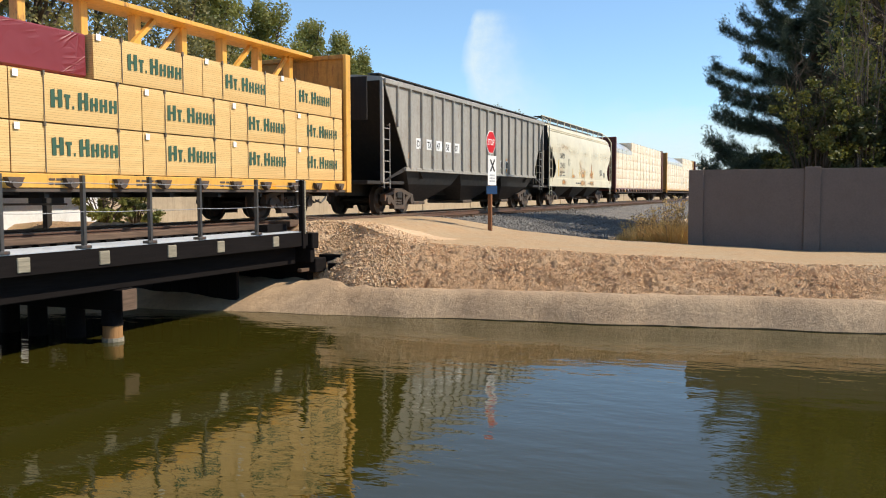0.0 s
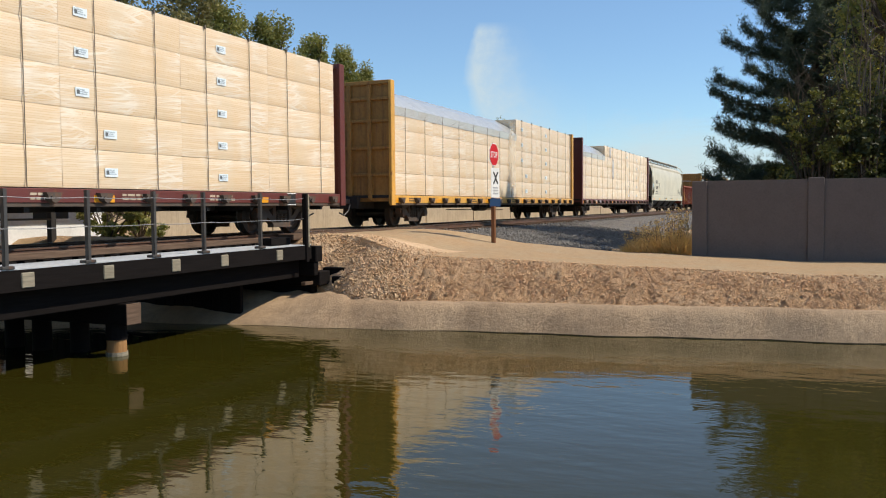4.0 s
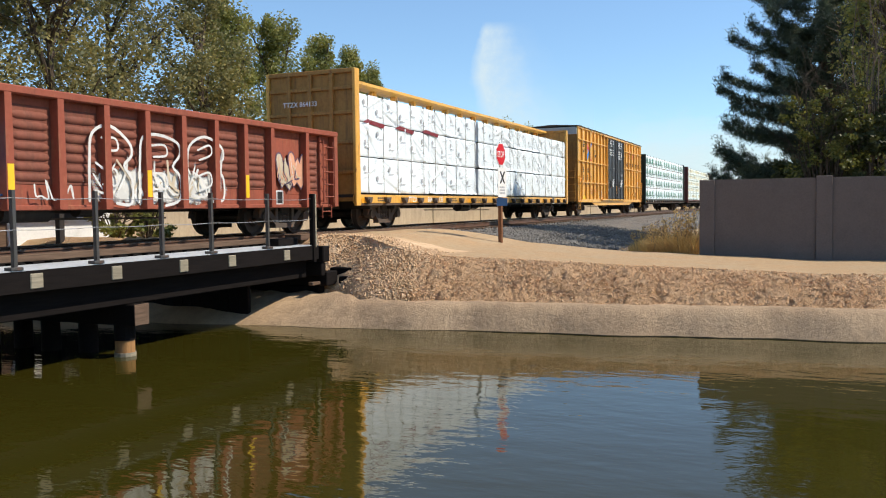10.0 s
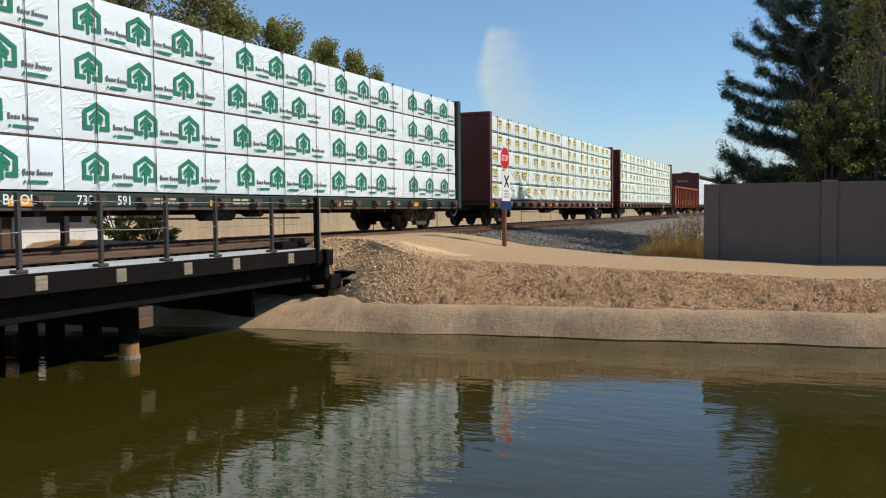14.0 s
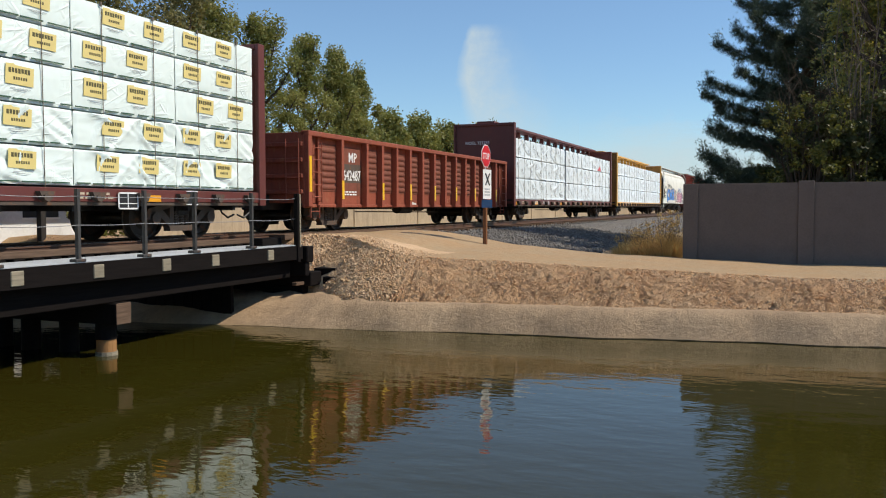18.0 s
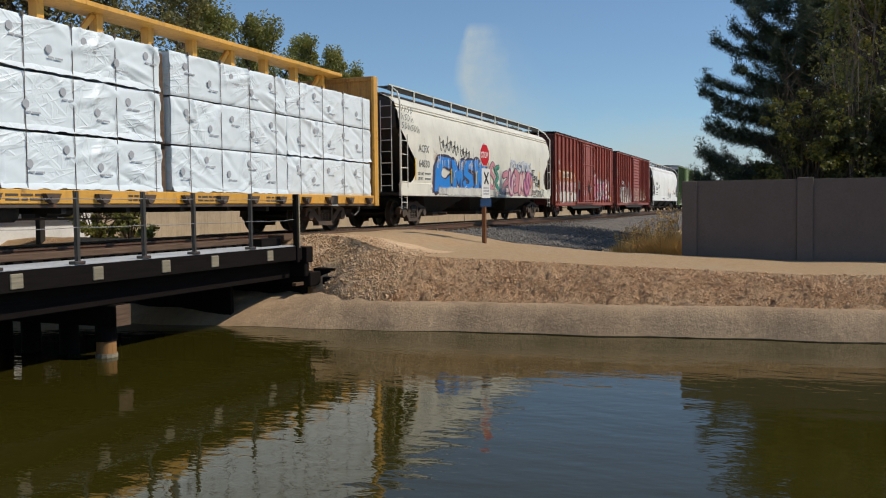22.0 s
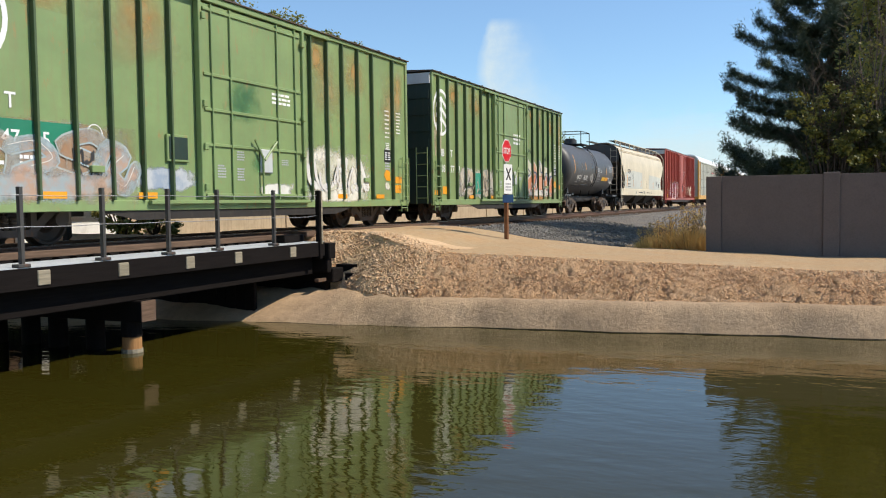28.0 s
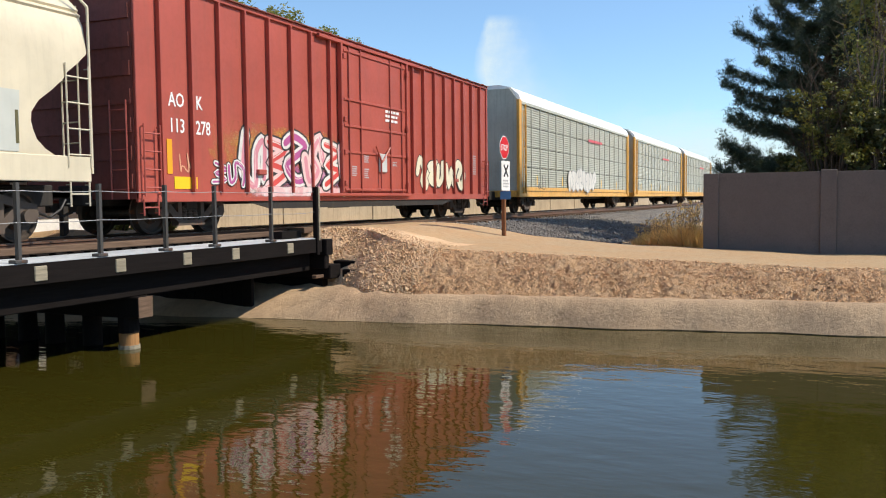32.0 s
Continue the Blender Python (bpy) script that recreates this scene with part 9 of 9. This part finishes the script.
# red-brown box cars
c = box_car(386.8, 16.2, 4.72, M["oxide"], "brown-red box car with peach and pink graffiti", [0.5, 1.4, 2.3, 3.2, 4.13, 5.0, 5.8] + [10.6, 11.5, 12.4, 13.3, 14.2, 15.0], (6.3, 9.45, "plug", M["oxide"]), 18, sill_z=0.72, end_mat=M["dark_grimy_oxide"])
filled_piece(c, [(0.3, 1.5), (0.5, 2.3), (0.95, 2.62), (1.5, 2.5), (1.75, 2.15), (2.1, 2.35), (2.6, 2.6), (3.1, 2.5), (3.35, 2.1), (3.7, 2.3), (4.2, 2.5), (4.75, 2.4), (4.85, 1.75)], (0.3, 4.9), 1.05, "spray_peach", -1.4632, "spray_white", 0.022)
haze_patch(c, 0.3, 4.9, 1.65, 2.75, "haze_orange", -1.4655)
haze_patch(c, 0.2, 5.2, 1.2, 2.1, "haze_pink", -1.4662)
haze_patch(c, 0.2, 5.4, 0.78, 1.55, "haze_white", -1.503)
filled_piece(c, [(0.2, 1.35), (1.2, 1.5), (2.3, 1.38), (3.4, 1.5), (4.5, 1.42), (5.3, 1.3)], (0.2, 5.35), 0.95, "spray_white", -1.467)
haze_patch(c, 4.7, 6.5, 0.95, 2.2, "haze_dusk", -1.4625)
for k, line_ in enumerate(([(0.5, 1.5), (0.75, 2.1), (1.3, 2.2), (1.5, 1.6)], [(1.75, 1.45), (1.95, 2.1), (2.5, 2.25), (2.9, 1.9), (2.5, 1.6)], [(3.05, 1.4), (3.2, 1.85), (3.9, 2.2), (4.5, 2.1), (4.6, 1.7)], [(3.4, 1.55), (4.0, 1.5), (4.6, 1.6), (5.2, 1.55), (5.2, 1.0)])):
    part("sprayed_stroke", stroke_shape(line_, 0.018, -1.4695 - k * 0.003), M["rim_purple"], c)
for x, w_, z_ in ((1.05, 0.26, 1.72), (2.35, 0.4, 1.66), (3.6, 0.3, 1.42), (1.55, 0.12, 1.75)):
    part("sprayed_block", Shape().prism(blob(x, z_ - 0.2, w_, 0.62, random.Random(int(x * 10))), -1.482, -1.479), M["spray_navy"], c)
for k in range(4):
    filled_piece(c, [(0.55 + k * 1.15, 1.02), (0.75 + k * 1.15, 1.28), (1.05 + k * 1.15, 1.02)], (0.55 + k * 1.15, 1.05 + k * 1.15), 0.98, "spray_navy", -1.4705)
for x, w_ in ((1.72, 0.42), (2.6, 0.48), (3.58, 0.28)):
    panel(x, 2.25, x + w_, 2.62, M["spray_cream"], c, "pale_square", -1.494)
haze_patch(c, 9.6, 15.0, 0.95, 2.5, "haze_blue", -1.4625)
filled_piece(c, [(9.62, 1.0), (9.66, 2.35), (9.9, 2.85), (10.2, 2.6), (10.65, 2.68), (11.1, 2.3), (10.7, 1.75), (10.55, 1.0)], (9.62, 10.55), 0.98, "spray_pink", -1.466, "spray_white", 0.05)
spray(c, 10.7, 14.6, 0.95, 2.1, 4, ["spray_pink"], 33, -1.47, "spray_white", None, 1.1, ["spray_mauve", "spray_white"])
sketch(c, 9.7, 14.9, 0.95, 1.5, ["spray_white", "spray_mauve", "spray_white"], 36, -1.505, 26, 0.022)
filled_piece(c, [(13.75, 1.3), (13.9, 2.45), (14.2, 2.2), (14.15, 1.3)], (13.75, 14.15), 1.0, "spray_pink", -1.4665, "spray_white", 0.03)
for t_, x, z in (("A", 1.8, 2.3), ("NR", 2.63, 2.3)):
    lettering(t_, x, z, 0.34, M["dark"], c, -1.498)
for t_, x, z in (("5", 2.0, 1.85), ("9", 2.68, 1.85), ("5", 3.4, 1.85)):
    lettering(t_, x, z, 0.34, M["white"], c, -1.5)
scrawl(c, 0.5, 1.1, 2.9, 3.35, "spray_white", 34, -1.47)
scrawl(c, 3.4, 3.9, 2.9, 3.2, "spray_white", 35, -1.47)
panel(0.5, 1.1, 1.15, 1.38, M["orange"], c, "yellow_plate", -1.468)
panel(15.4, 0.95, 15.75, 1.25, M["orange"], c, "yellow_plate", -1.468)
c = box_car(404.75, 15.65, 4.68, M["oxide"], "brown-red box car with a ribbed sliding door and pale graffiti", [0.55, 1.3, 2.1, 2.9, 3.7, 4.52, 5.35] + even(10.3, 14.8, 7), (6.5, 9.6, "corrugated", M["oxide"]), 19, sill_z=0.72, end_mat=M["dark_grimy_oxide"])
haze_patch(c, 1.0, 6.3, 0.95, 2.1, "haze_white", -1.4625)
haze_patch(c, 1.0, 6.3, 0.78, 1.3, "haze_white", -1.503)
haze_patch(c, 9.6, 13.9, 0.98, 2.1, "haze_rub", -1.4625)
spiky(c, 1.15, 6.0, 0.9, 2.75, "spray_grey", 41, -1.466)
spiky(c, 1.3, 5.8, 0.9, 2.3, "spray_white", 42, -1.47, 8)
sketch(c, 1.0, 6.1, 0.9, 2.6, ["spray_grey", "spray_white", "mark_grey", "spray_sand", "haze_white"], 43, -1.474, 64, 0.03)
for k in range(4):
    part("sprayed_stroke", stroke_shape([(6.75 + k * 0.65, 1.05), (6.8 + k * 0.65, 1.7), (7.05 + k * 0.65, 1.95), (7.25 + k * 0.65, 1.65), (7.25 + k * 0.65, 1.05)], 0.03, -1.612 - k * 0.002), M["spray_sand"], c)
scrawl(c, 6.7, 9.4, 0.95, 1.35, "spray_sand", 44, -1.625, 0.025, 22)
filled_piece(c, [(9.75, 1.2), (10.0, 1.75), (10.6, 1.95), (11.2, 1.8), (11.9, 1.98), (12.7, 1.85), (13.4, 1.6), (13.8, 1.1)], (9.75, 13.85), 0.95, "haze_rub", -1.4655)
sketch(c, 9.8, 13.7, 0.95, 1.85, ["spray_sand", "spray_white", "haze_rub"], 45, -1.47, 34, 0.028)
for t_, x, z in (("CI", 1.68, 2.25), ("RR", 2.22, 2.25), ("13", 1.62, 1.8), ("049", 2.2, 1.8)):
    lettering(t_, x, z, 0.36, M["white"], c, -1.566, squeeze=0.92)
scrawl(c, 0.2, 0.8, 2.8, 3.5, "spray_sand", 46, -1.47)
scrawl(c, 1.1, 1.8, 2.5, 3.2, "spray_peach", 47, -1.468)
panel(0.55, 1.05, 1.1, 1.3, M["orange"], c, "yellow_plate", -1.468)
panel(3.6, 0.86, 4.0, 1.0, M["reflector"], c, "yellow_plate", -1.468)
panel(15.0, 1.0, 15.3, 1.25, M["orange"], c, "yellow_plate", -1.468)
c = smooth_hopper(422.7, 18.5, M["white_car"], "white covered hopper with orange bars", ("EPAX", "845010"), 1.25, 3)
for x in (16.55, 14.0, 11.0):
    panel(x, 1.75, x + 0.13, 2.55 if x > 15 else 2.3, M["orange"], c)
spray(c, 10.4, 12.6, 1.3, 1.8, 3, ["spray_grey", "spray_white"], 51, -1.507, "mark_grey")


def tree_roundel(car, x, z):
    ring = Shape().loft([[(x + r * math.cos(2 * math.pi * k / 28), -1.4675, z + 1.15 * r * math.sin(2 * math.pi * k / 28)) for k in range(28)] for r in (0.6, 0.7)])
    ring.loft([[(x + r * math.cos(2 * math.pi * k / 28), -1.4665, z + 1.15 * r * math.sin(2 * math.pi * k / 28)) for k in range(28)] for r in (0.7, 0.6)])
    round_ = part("roundel", ring, M["white"], car, "white ring around a fir emblem")
    s = Shape().box((x - 0.05, -1.468, z - 0.68), (x + 0.05, -1.464, z + 0.55))
    for k in range(3):
        zz = z - 0.42 + k * 0.34
        for q in (-1, 1):
            s.prism([(x + q * 0.05, zz + 0.28), (x + q * 0.05, zz + 0.13), (x + q * 0.42, zz - 0.12), (x + q * 0.42, zz + 0.03)][::q], -1.468, -1.464)
    part("fir_emblem", s, M["white"], round_)


def green_end(car):
    """Print, stencil panel and plates on the trailing end of a green box car."""
    for k in range(7):
        small_print(14.66, 3.42 - 0.13 * k, 0.3, 0.08, 1, M["white"], car, -1.47, seed=k)
        small_print(15.4, 3.42 - 0.1 * k, 0.28, 0.06, 1, M["white"], car, -1.47, seed=k + 20)
    small_print(14.7, 2.3, 0.26, 0.22, 4, M["white"], car, -1.47)
    box = panel(14.6, 1.93, 15.02, 2.3, M["black"], car, "stencil_panel", -1.469, "black stencil panel with white print")
    for k in range(2):
        small_print(14.64 + 0.19 * k, 1.98, 0.15, 0.26, 4, M["white"], box, -1.4735, seed=k)
    part("touch_up_patch", Shape().prism(blob(14.8, 1.52, 0.4, 0.3, random.Random(5)), -1.4685, -1.4655), M["orange"], car, "orange touched-up patch")
    panel(15.32, 1.3, 15.75, 1.5, M["orange"], car, "yellow_plate", -1.468)
    panel(14.62, 1.08, 14.95, 1.32, M["haze_rub"], car, "pale_plate", -1.4675)
    haze_patch(car, 15.2, 15.9, 2.9, 5.0, "haze_sun", -1.4626)


g_ribs = [0.5, 1.3, 2.12, 2.93, 3.76, 4.55, 5.34] + [10.5, 11.3, 12.1, 12.95, 13.8, 15.1]
c = box_car(442.7, 16.15, 5.16, M["green"], "weathered green box car with a white fir roundel", g_ribs, (6.25, 10.0, "plug", M["green"]), 21, 0.45, 0.66, rib_mat=M["rib_shade_green"], end_mat=M["dark_green"])
tree_roundel(c, 0.98, 3.72)
for t_, x, z in (("IB", 0.72, 2.3), ("T", 1.55, 2.3)):
    lettering(t_, x, z, 0.36, M["white"], c, -1.468)
part("mark_band", Shape().box((0.95, -1.466, 1.62), (3.05, -1.463, 2.12)), M["mark_green"], c, "bright green repainted band")
for t_, x in (("18", 0.72), ("47", 1.46), ("5", 2.25)):
    lettering(t_, x, 1.7, 0.36, M["white"], c, -1.4685)
small_print(1.0, 1.35, 0.5, 0.22, 2, M["white"], c, -1.468)
small_print(1.8, 1.35, 0.4, 0.22, 2, M["white"], c, -1.468)
haze_patch(c, 0.15, 4.4, 0.72, 1.35, "haze_mix", -1.503)
haze_patch(c, 0.9, 4.4, 1.0, 2.15, "haze_clay", -1.4632)
spray(c, 0.6, 4.2, 0.95, 1.9, 4, ["haze_clay", "haze_mix"], 61, -1.466, "haze_sky", None, 1.5)
scrawl(c, 2.85, 3.45, 1.15, 1.35, "dark", 62, -1.5, 0.02, 22)
scrawl(c, 2.85, 3.4, 1.45, 1.7, "dark", 63, -1.5, 0.02, 22)
sketch(c, 10.3, 13.6, 0.95, 2.0, ["spray_white", "haze_rub", "spray_white"], 65, -1.464, 44, 0.06)
for p, q, z in ((9.9, 12.4, 2.25), (10.6, 13.6, 2.1), (11.4, 13.7, 1.75)):
    haze_patch(c, p, q, 0.85, z, "haze_rub", -1.4625 - p * 0.0001)
haze_patch(c, 10.2, 13.7, 0.72, 1.1, "haze_rub", -1.503)
haze_patch(c, 1.2, 4.2, 0.95, 2.2, "haze_mix", -1.4625)
haze_patch(c, 4.3, 6.2, 0.95, 1.5, "haze_blue", -1.4625)
haze_patch(c, 3.0, 6.1, 3.2, 4.9, "haze_fade", -1.4625)
haze_patch(c, 10.2, 12.6, 2.6, 4.9, "haze_fade", -1.4625)
haze_patch(c, 14.2, 15.9, 2.3, 4.9, "haze_fade", -1.4625)
haze_patch(c, 6.8, 8.4, 2.4, 3.6, "haze_green", -1.558)
haze_patch(c, 7.8, 8.9, 1.3, 2.0, "haze_green", -1.558)
small_print(8.75, 3.05, 0.75, 0.3, 3, M["white"], c, -1.558)
part("round_stamp", Shape().loft([[(3.4 + r * math.cos(k * 0.3927), -1.4645, 1.98 + r * math.sin(k * 0.3927)) for k in range(16)] for r in (0.17, 0.19)]), M["white"], c)
haze_patch(c, 8.1, 9.6, 0.85, 1.2, "haze_white", -1.5585)
panel(0.5, 1.02, 0.95, 1.3, M["orange"], c, "yellow_plate", -1.468)
panel(15.3, 1.0, 15.7, 1.25, M["orange"], c, "yellow_plate", -1.468)
for x in (2.2, 4.4, 11.8, 14.0):
    panel(x, 0.83, x + 0.5, 0.95, M["orange"], c, y=-1.503)
green_end(c)
for x0_, x1_, z0_ in ((10.4, 11.3, 3.9), (12.2, 13.6, 3.6), (1.6, 2.9, 4.0), (4.0, 5.2, 3.8)):
    haze_patch(c, x0_, x1_, z0_, 5.0, "haze_sun", -1.4627)
c = box_car(460.75, 15.95, 5.16, M["green"], "weathered green box car with a white fir roundel and graffiti", g_ribs[:7] + [10.2, 11.03, 11.86, 12.7, 13.52, 14.27, 15.13], (6.0, 9.95, "plug", M["green"]), 22, 0.45, 0.66, rib_mat=M["rib_shade_green"], end_mat=M["dark_green"])
tree_roundel(c, 0.85, 3.8)
for t_, x, z in (("IB", 0.78, 2.3), ("T", 1.6, 2.3), ("18", 0.78, 1.75), ("77", 1.6, 1.75), ("7", 2.3, 1.75)):
    lettering(t_, x, z, 0.36, M["white"], c, -1.468)
haze_patch(c, 2.2, 6.2, 0.9, 2.0, "haze_rub", -1.4625)
haze_patch(c, 0.1, 0.9, 1.8, 4.9, "haze_fade", -1.4625)
filled_piece(c, [(2.35, 0.95), (2.6, 1.5), (3.2, 1.95), (3.8, 1.7), (4.6, 1.75), (5.2, 1.95), (5.7, 1.5), (6.05, 1.0)], (2.35, 6.1), 0.9, "haze_sandy", -1.466, "mark_grey", 0.014)
spray(c, 2.5, 6.0, 0.9, 1.85, 5, ["haze_sandy", "spray_sand"], 71, -1.47, "haze_rub", None, 1.5)
sketch(c, 2.5, 6.0, 0.95, 1.85, ["dark", "spray_sand", "spray_white"], 77, -1.512, 26, 0.014)
part("sprayed_block", Shape().box((3.9, -1.5, 1.0), (4.6, -1.49, 1.8)), M["spray_teal"], c, "flat green graffiti block")
# three tall pointed letters, cream above and peach below, with navy edges
filled_piece(c, [(9.95, 1.1), (10.0, 1.95), (10.25, 2.0), (10.3, 2.66), (10.65, 2.5), (11.1, 2.35), (11.15, 2.6), (11.6, 2.4), (12.05, 2.2), (12.2, 2.58), (12.6, 2.4), (13.1, 2.3), (13.5, 2.25), (13.8, 2.0), (14.3, 2.05), (14.45, 1.2)], (9.95, 14.45), 0.92, "spray_cream", -1.4662, "spray_white", 0.03)
filled_piece(c, [(9.98, 1.1), (10.2, 1.5), (10.6, 1.35), (11.0, 1.62), (11.25, 2.45), (11.6, 2.35), (11.95, 1.85), (12.3, 1.55), (12.6, 2.0), (12.9, 1.6), (13.4, 1.72), (13.8, 1.4), (14.2, 1.75), (14.4, 1.1)], (9.98, 14.4), 0.93, "spray_peach", -1.469)
haze_patch(c, 10.0, 14.4, 0.95, 1.9, "haze_peach", -1.4715)
for k, line_ in enumerate(([(10.3, 2.64), (10.45, 2.2), (10.85, 1.98), (10.4, 1.75), (10.2, 1.2)], [(11.15, 2.58), (11.28, 2.1), (11.75, 1.95), (11.5, 1.5)], [(12.2, 2.56), (12.38, 2.1), (12.78, 2.0), (12.8, 1.6), (13.0, 1.3)], [(10.0, 1.9), (10.15, 1.7), (10.05, 1.2)], [(13.0, 1.75), (13.3, 2.05), (13.5, 1.6), (13.45, 1.2)], [(13.65, 1.4), (13.9, 1.85), (14.25, 1.9)], [(11.0, 1.2), (11.3, 1.45), (11.7, 1.25)])):
    part("sprayed_stroke", stroke_shape(line_, 0.03 + 0.012 * (k % 2), -1.476 - k * 0.003), M["spray_navy"], c)
    part("sprayed_stroke", stroke_shape([(x + 0.09, z - 0.05) for x, z in line_], 0.034, -1.4745 - k * 0.003), M["spray_white"], c)
sketch(c, 10.1, 14.3, 0.95, 1.75, ["spray_white", "spray_peach", "spray_cream", "spray_plum", "spray_white"], 72, -1.5, 34, 0.022)
haze_patch(c, 9.7, 13.7, 0.7, 1.0, "haze_orange_rust", -1.5035)
haze_patch(c, 9.7, 14.3, 0.92, 1.25, "haze_white", -1.5)
sketch(c, 10.35, 11.05, 2.85, 3.3, ["dark", "ink_green"], 78, -1.466, 16, 0.008)
sketch(c, 12.95, 13.35, 2.6, 3.0, ["dark", "ink_green"], 79, -1.466, 10, 0.008)
green_end(c)
for x0_, x1_, z0_ in ((10.6, 11.4, 4.2), (11.9, 12.6, 3.9), (13.6, 14.3, 3.7), (1.3, 2.6, 3.9), (3.4, 4.8, 3.7)):
    haze_patch(c, x0_, x1_, z0_, 5.0, "haze_sun", -1.4627)
scrawl(c, 0.25, 0.8, 2.2, 3.3, "spray_sand", 73, -1.468)
scrawl(c, 2.5, 4.0, 1.0, 1.8, "dark", 74, -1.515, 0.018)
scrawl(c, 4.5, 6.0, 1.0, 1.7, "dark", 75, -1.515, 0.018)
panel(0.9, 0.98, 1.5, 1.25, M["orange"], c, "yellow_plate", -1.468)
panel(0.2, 0.96, 0.75, 1.12, M["orange"], c, "yellow_plate", -1.468)
for x in (3.3, 5.6):
    panel(x, 0.83, x + 0.5, 0.95, M["orange"], c, y=-1.503)
small_print(8.2, 3.1, 0.9, 0.5, 3, M["white"], c, -1.57)
tank_car(478.55, 10.7)
c = smooth_hopper(491.15, 17.0, M["cream"], "cream covered hopper with grey repainted patches and orange bars", ("CRDX", "14239"), 1.25, 3, mark_x=2.15)
part("repaint_patch", Shape().prism([(1.35, 1.53), (7.54, 1.53), (7.54, 2.66), (7.4, 2.72), (4.4, 2.78), (1.5, 2.62)], -1.504, -1.502), M["patch_pale"], c, "grey repainted patch")
part("repaint_patch", Shape().prism([(10.25, 1.53), (15.45, 1.53), (15.5, 2.52), (12.6, 2.58), (10.35, 2.63)], -1.504, -1.502), M["patch_pale"], c, "grey repainted patch")
for x, z in ((1.95, 2.45), (4.2, 2.13), (7.0, 2.13), (12.1, 2.12)):
    panel(x, 1.66, x + 0.11, z, M["orange"], c, y=-1.508)
for x, z in ((9.28, 2.14), (15.4, 2.2)):
    panel(x, 1.66, x + 0.06, z, M["mark_brown"], c, y=-1.508, label="faded brown reflector")
for x, w_ in ((5.0, 0.5), (8.1, 0.4), (11.0, 0.35)):
    small_print(x, 1.17, w_, 0.2, 3, M["mark_dark"], c, -1.518)
c = box_car(509.25, 19.1, 5.12, M["red"], "red box car with large colourful graffiti", even(0.66, 7.1, 8) + even(12.2, 18.2, 8), (7.7, 11.6, "plug", M["red"]), 25, 0.45, 0.74, end_mat=M["dark_grimy_oxide"])
for t_, x, z in (("AO", 0.93, 2.62), ("K", 1.76, 2.62), ("113", 0.93, 2.1), ("278", 1.74, 2.1)):
    lettering(t_, x, z, 0.4, M["white"], c, -1.468, squeeze=0.8)
haze_patch(c, 2.0, 8.6, 1.3, 2.5, "haze_amber", -1.4625)
haze_patch(c, 2.7, 8.4, 0.95, 1.5, "haze_dusk", -1.4628)
haze_patch(c, 4.4, 8.6, 0.95, 1.75, "haze_mauve", -1.4636)
spray(c, 2.15, 3.3, 0.98, 1.55, 2, ["spray_white"], 84, -1.466, "dark", None, 1.3, ["spray_mauve"])
spray(c, 3.2, 8.3, 0.92, 2.3, 6, ["spray_white", "spray_pale_pink"], 81, -1.47, "dark", None, 1.75, ["spray_pink", "spray_red", "spray_mauve"])
haze_patch(c, 3.2, 8.4, 0.78, 1.05, "haze_pink", -1.503)
spray(c, 12.6, 16.4, 1.0, 2.0, 5, ["spray_cream"], 82, -1.466, "dark", None, 1.5)
scrawl(c, 1.2, 1.7, 1.3, 1.8, "spray_peach", 83, -1.47)
panel(0.85, 1.25, 1.0, 1.95, M["orange"], c, y=-1.47)
panel(1.05, 0.95, 1.75, 1.2, M["reflector"], c, "yellow_plate", -1.468)
small_print(10.2, 3.0, 0.9, 0.4, 3, M["white"], c, -1.57)
for u0, sd in ((532.4, 1), (558.8, 2), (585.2, 3)):
    c = auto_rack(u0, 24.3, sd)
    if sd == 1:
        spray(c, 8.2, 13.8, 1.15, 2.1, 8, ["spray_white"], 91, -1.505, "spray_grey")
        scrawl(c, 2.5, 4.0, 1.1, 2.0, "dark", 92, -1.505)

SPEED = 15.52


def motions():
    for car, u0 in CARS:
        walk(car, [(t, pose(u0 - SPEED * t, TRACK_Y, 0)) for t in (0.0, 8.0, 16.0, 24.0, 32.0)])
    # every wheelset rolls with the train; all at one place on their bogie share one turn
    for sets, dx in zip(WHEELSETS, (-0.89, 0.89)):
        first = sets[0]
        walk(first, [(k / FPS, pose(dx, 0, 0.46, 0, -math.degrees(SPEED * k / FPS / 0.46), 0)) for k in range(32 * FPS + 1)])
        keys = first.animation_data
        for w in sets[1:]:
            w.rotation_mode = "QUATERNION"
            w.animation_data_create()
            w.animation_data.action = keys.action
            w.animation_data.action_slot = keys.action_slot


motions()
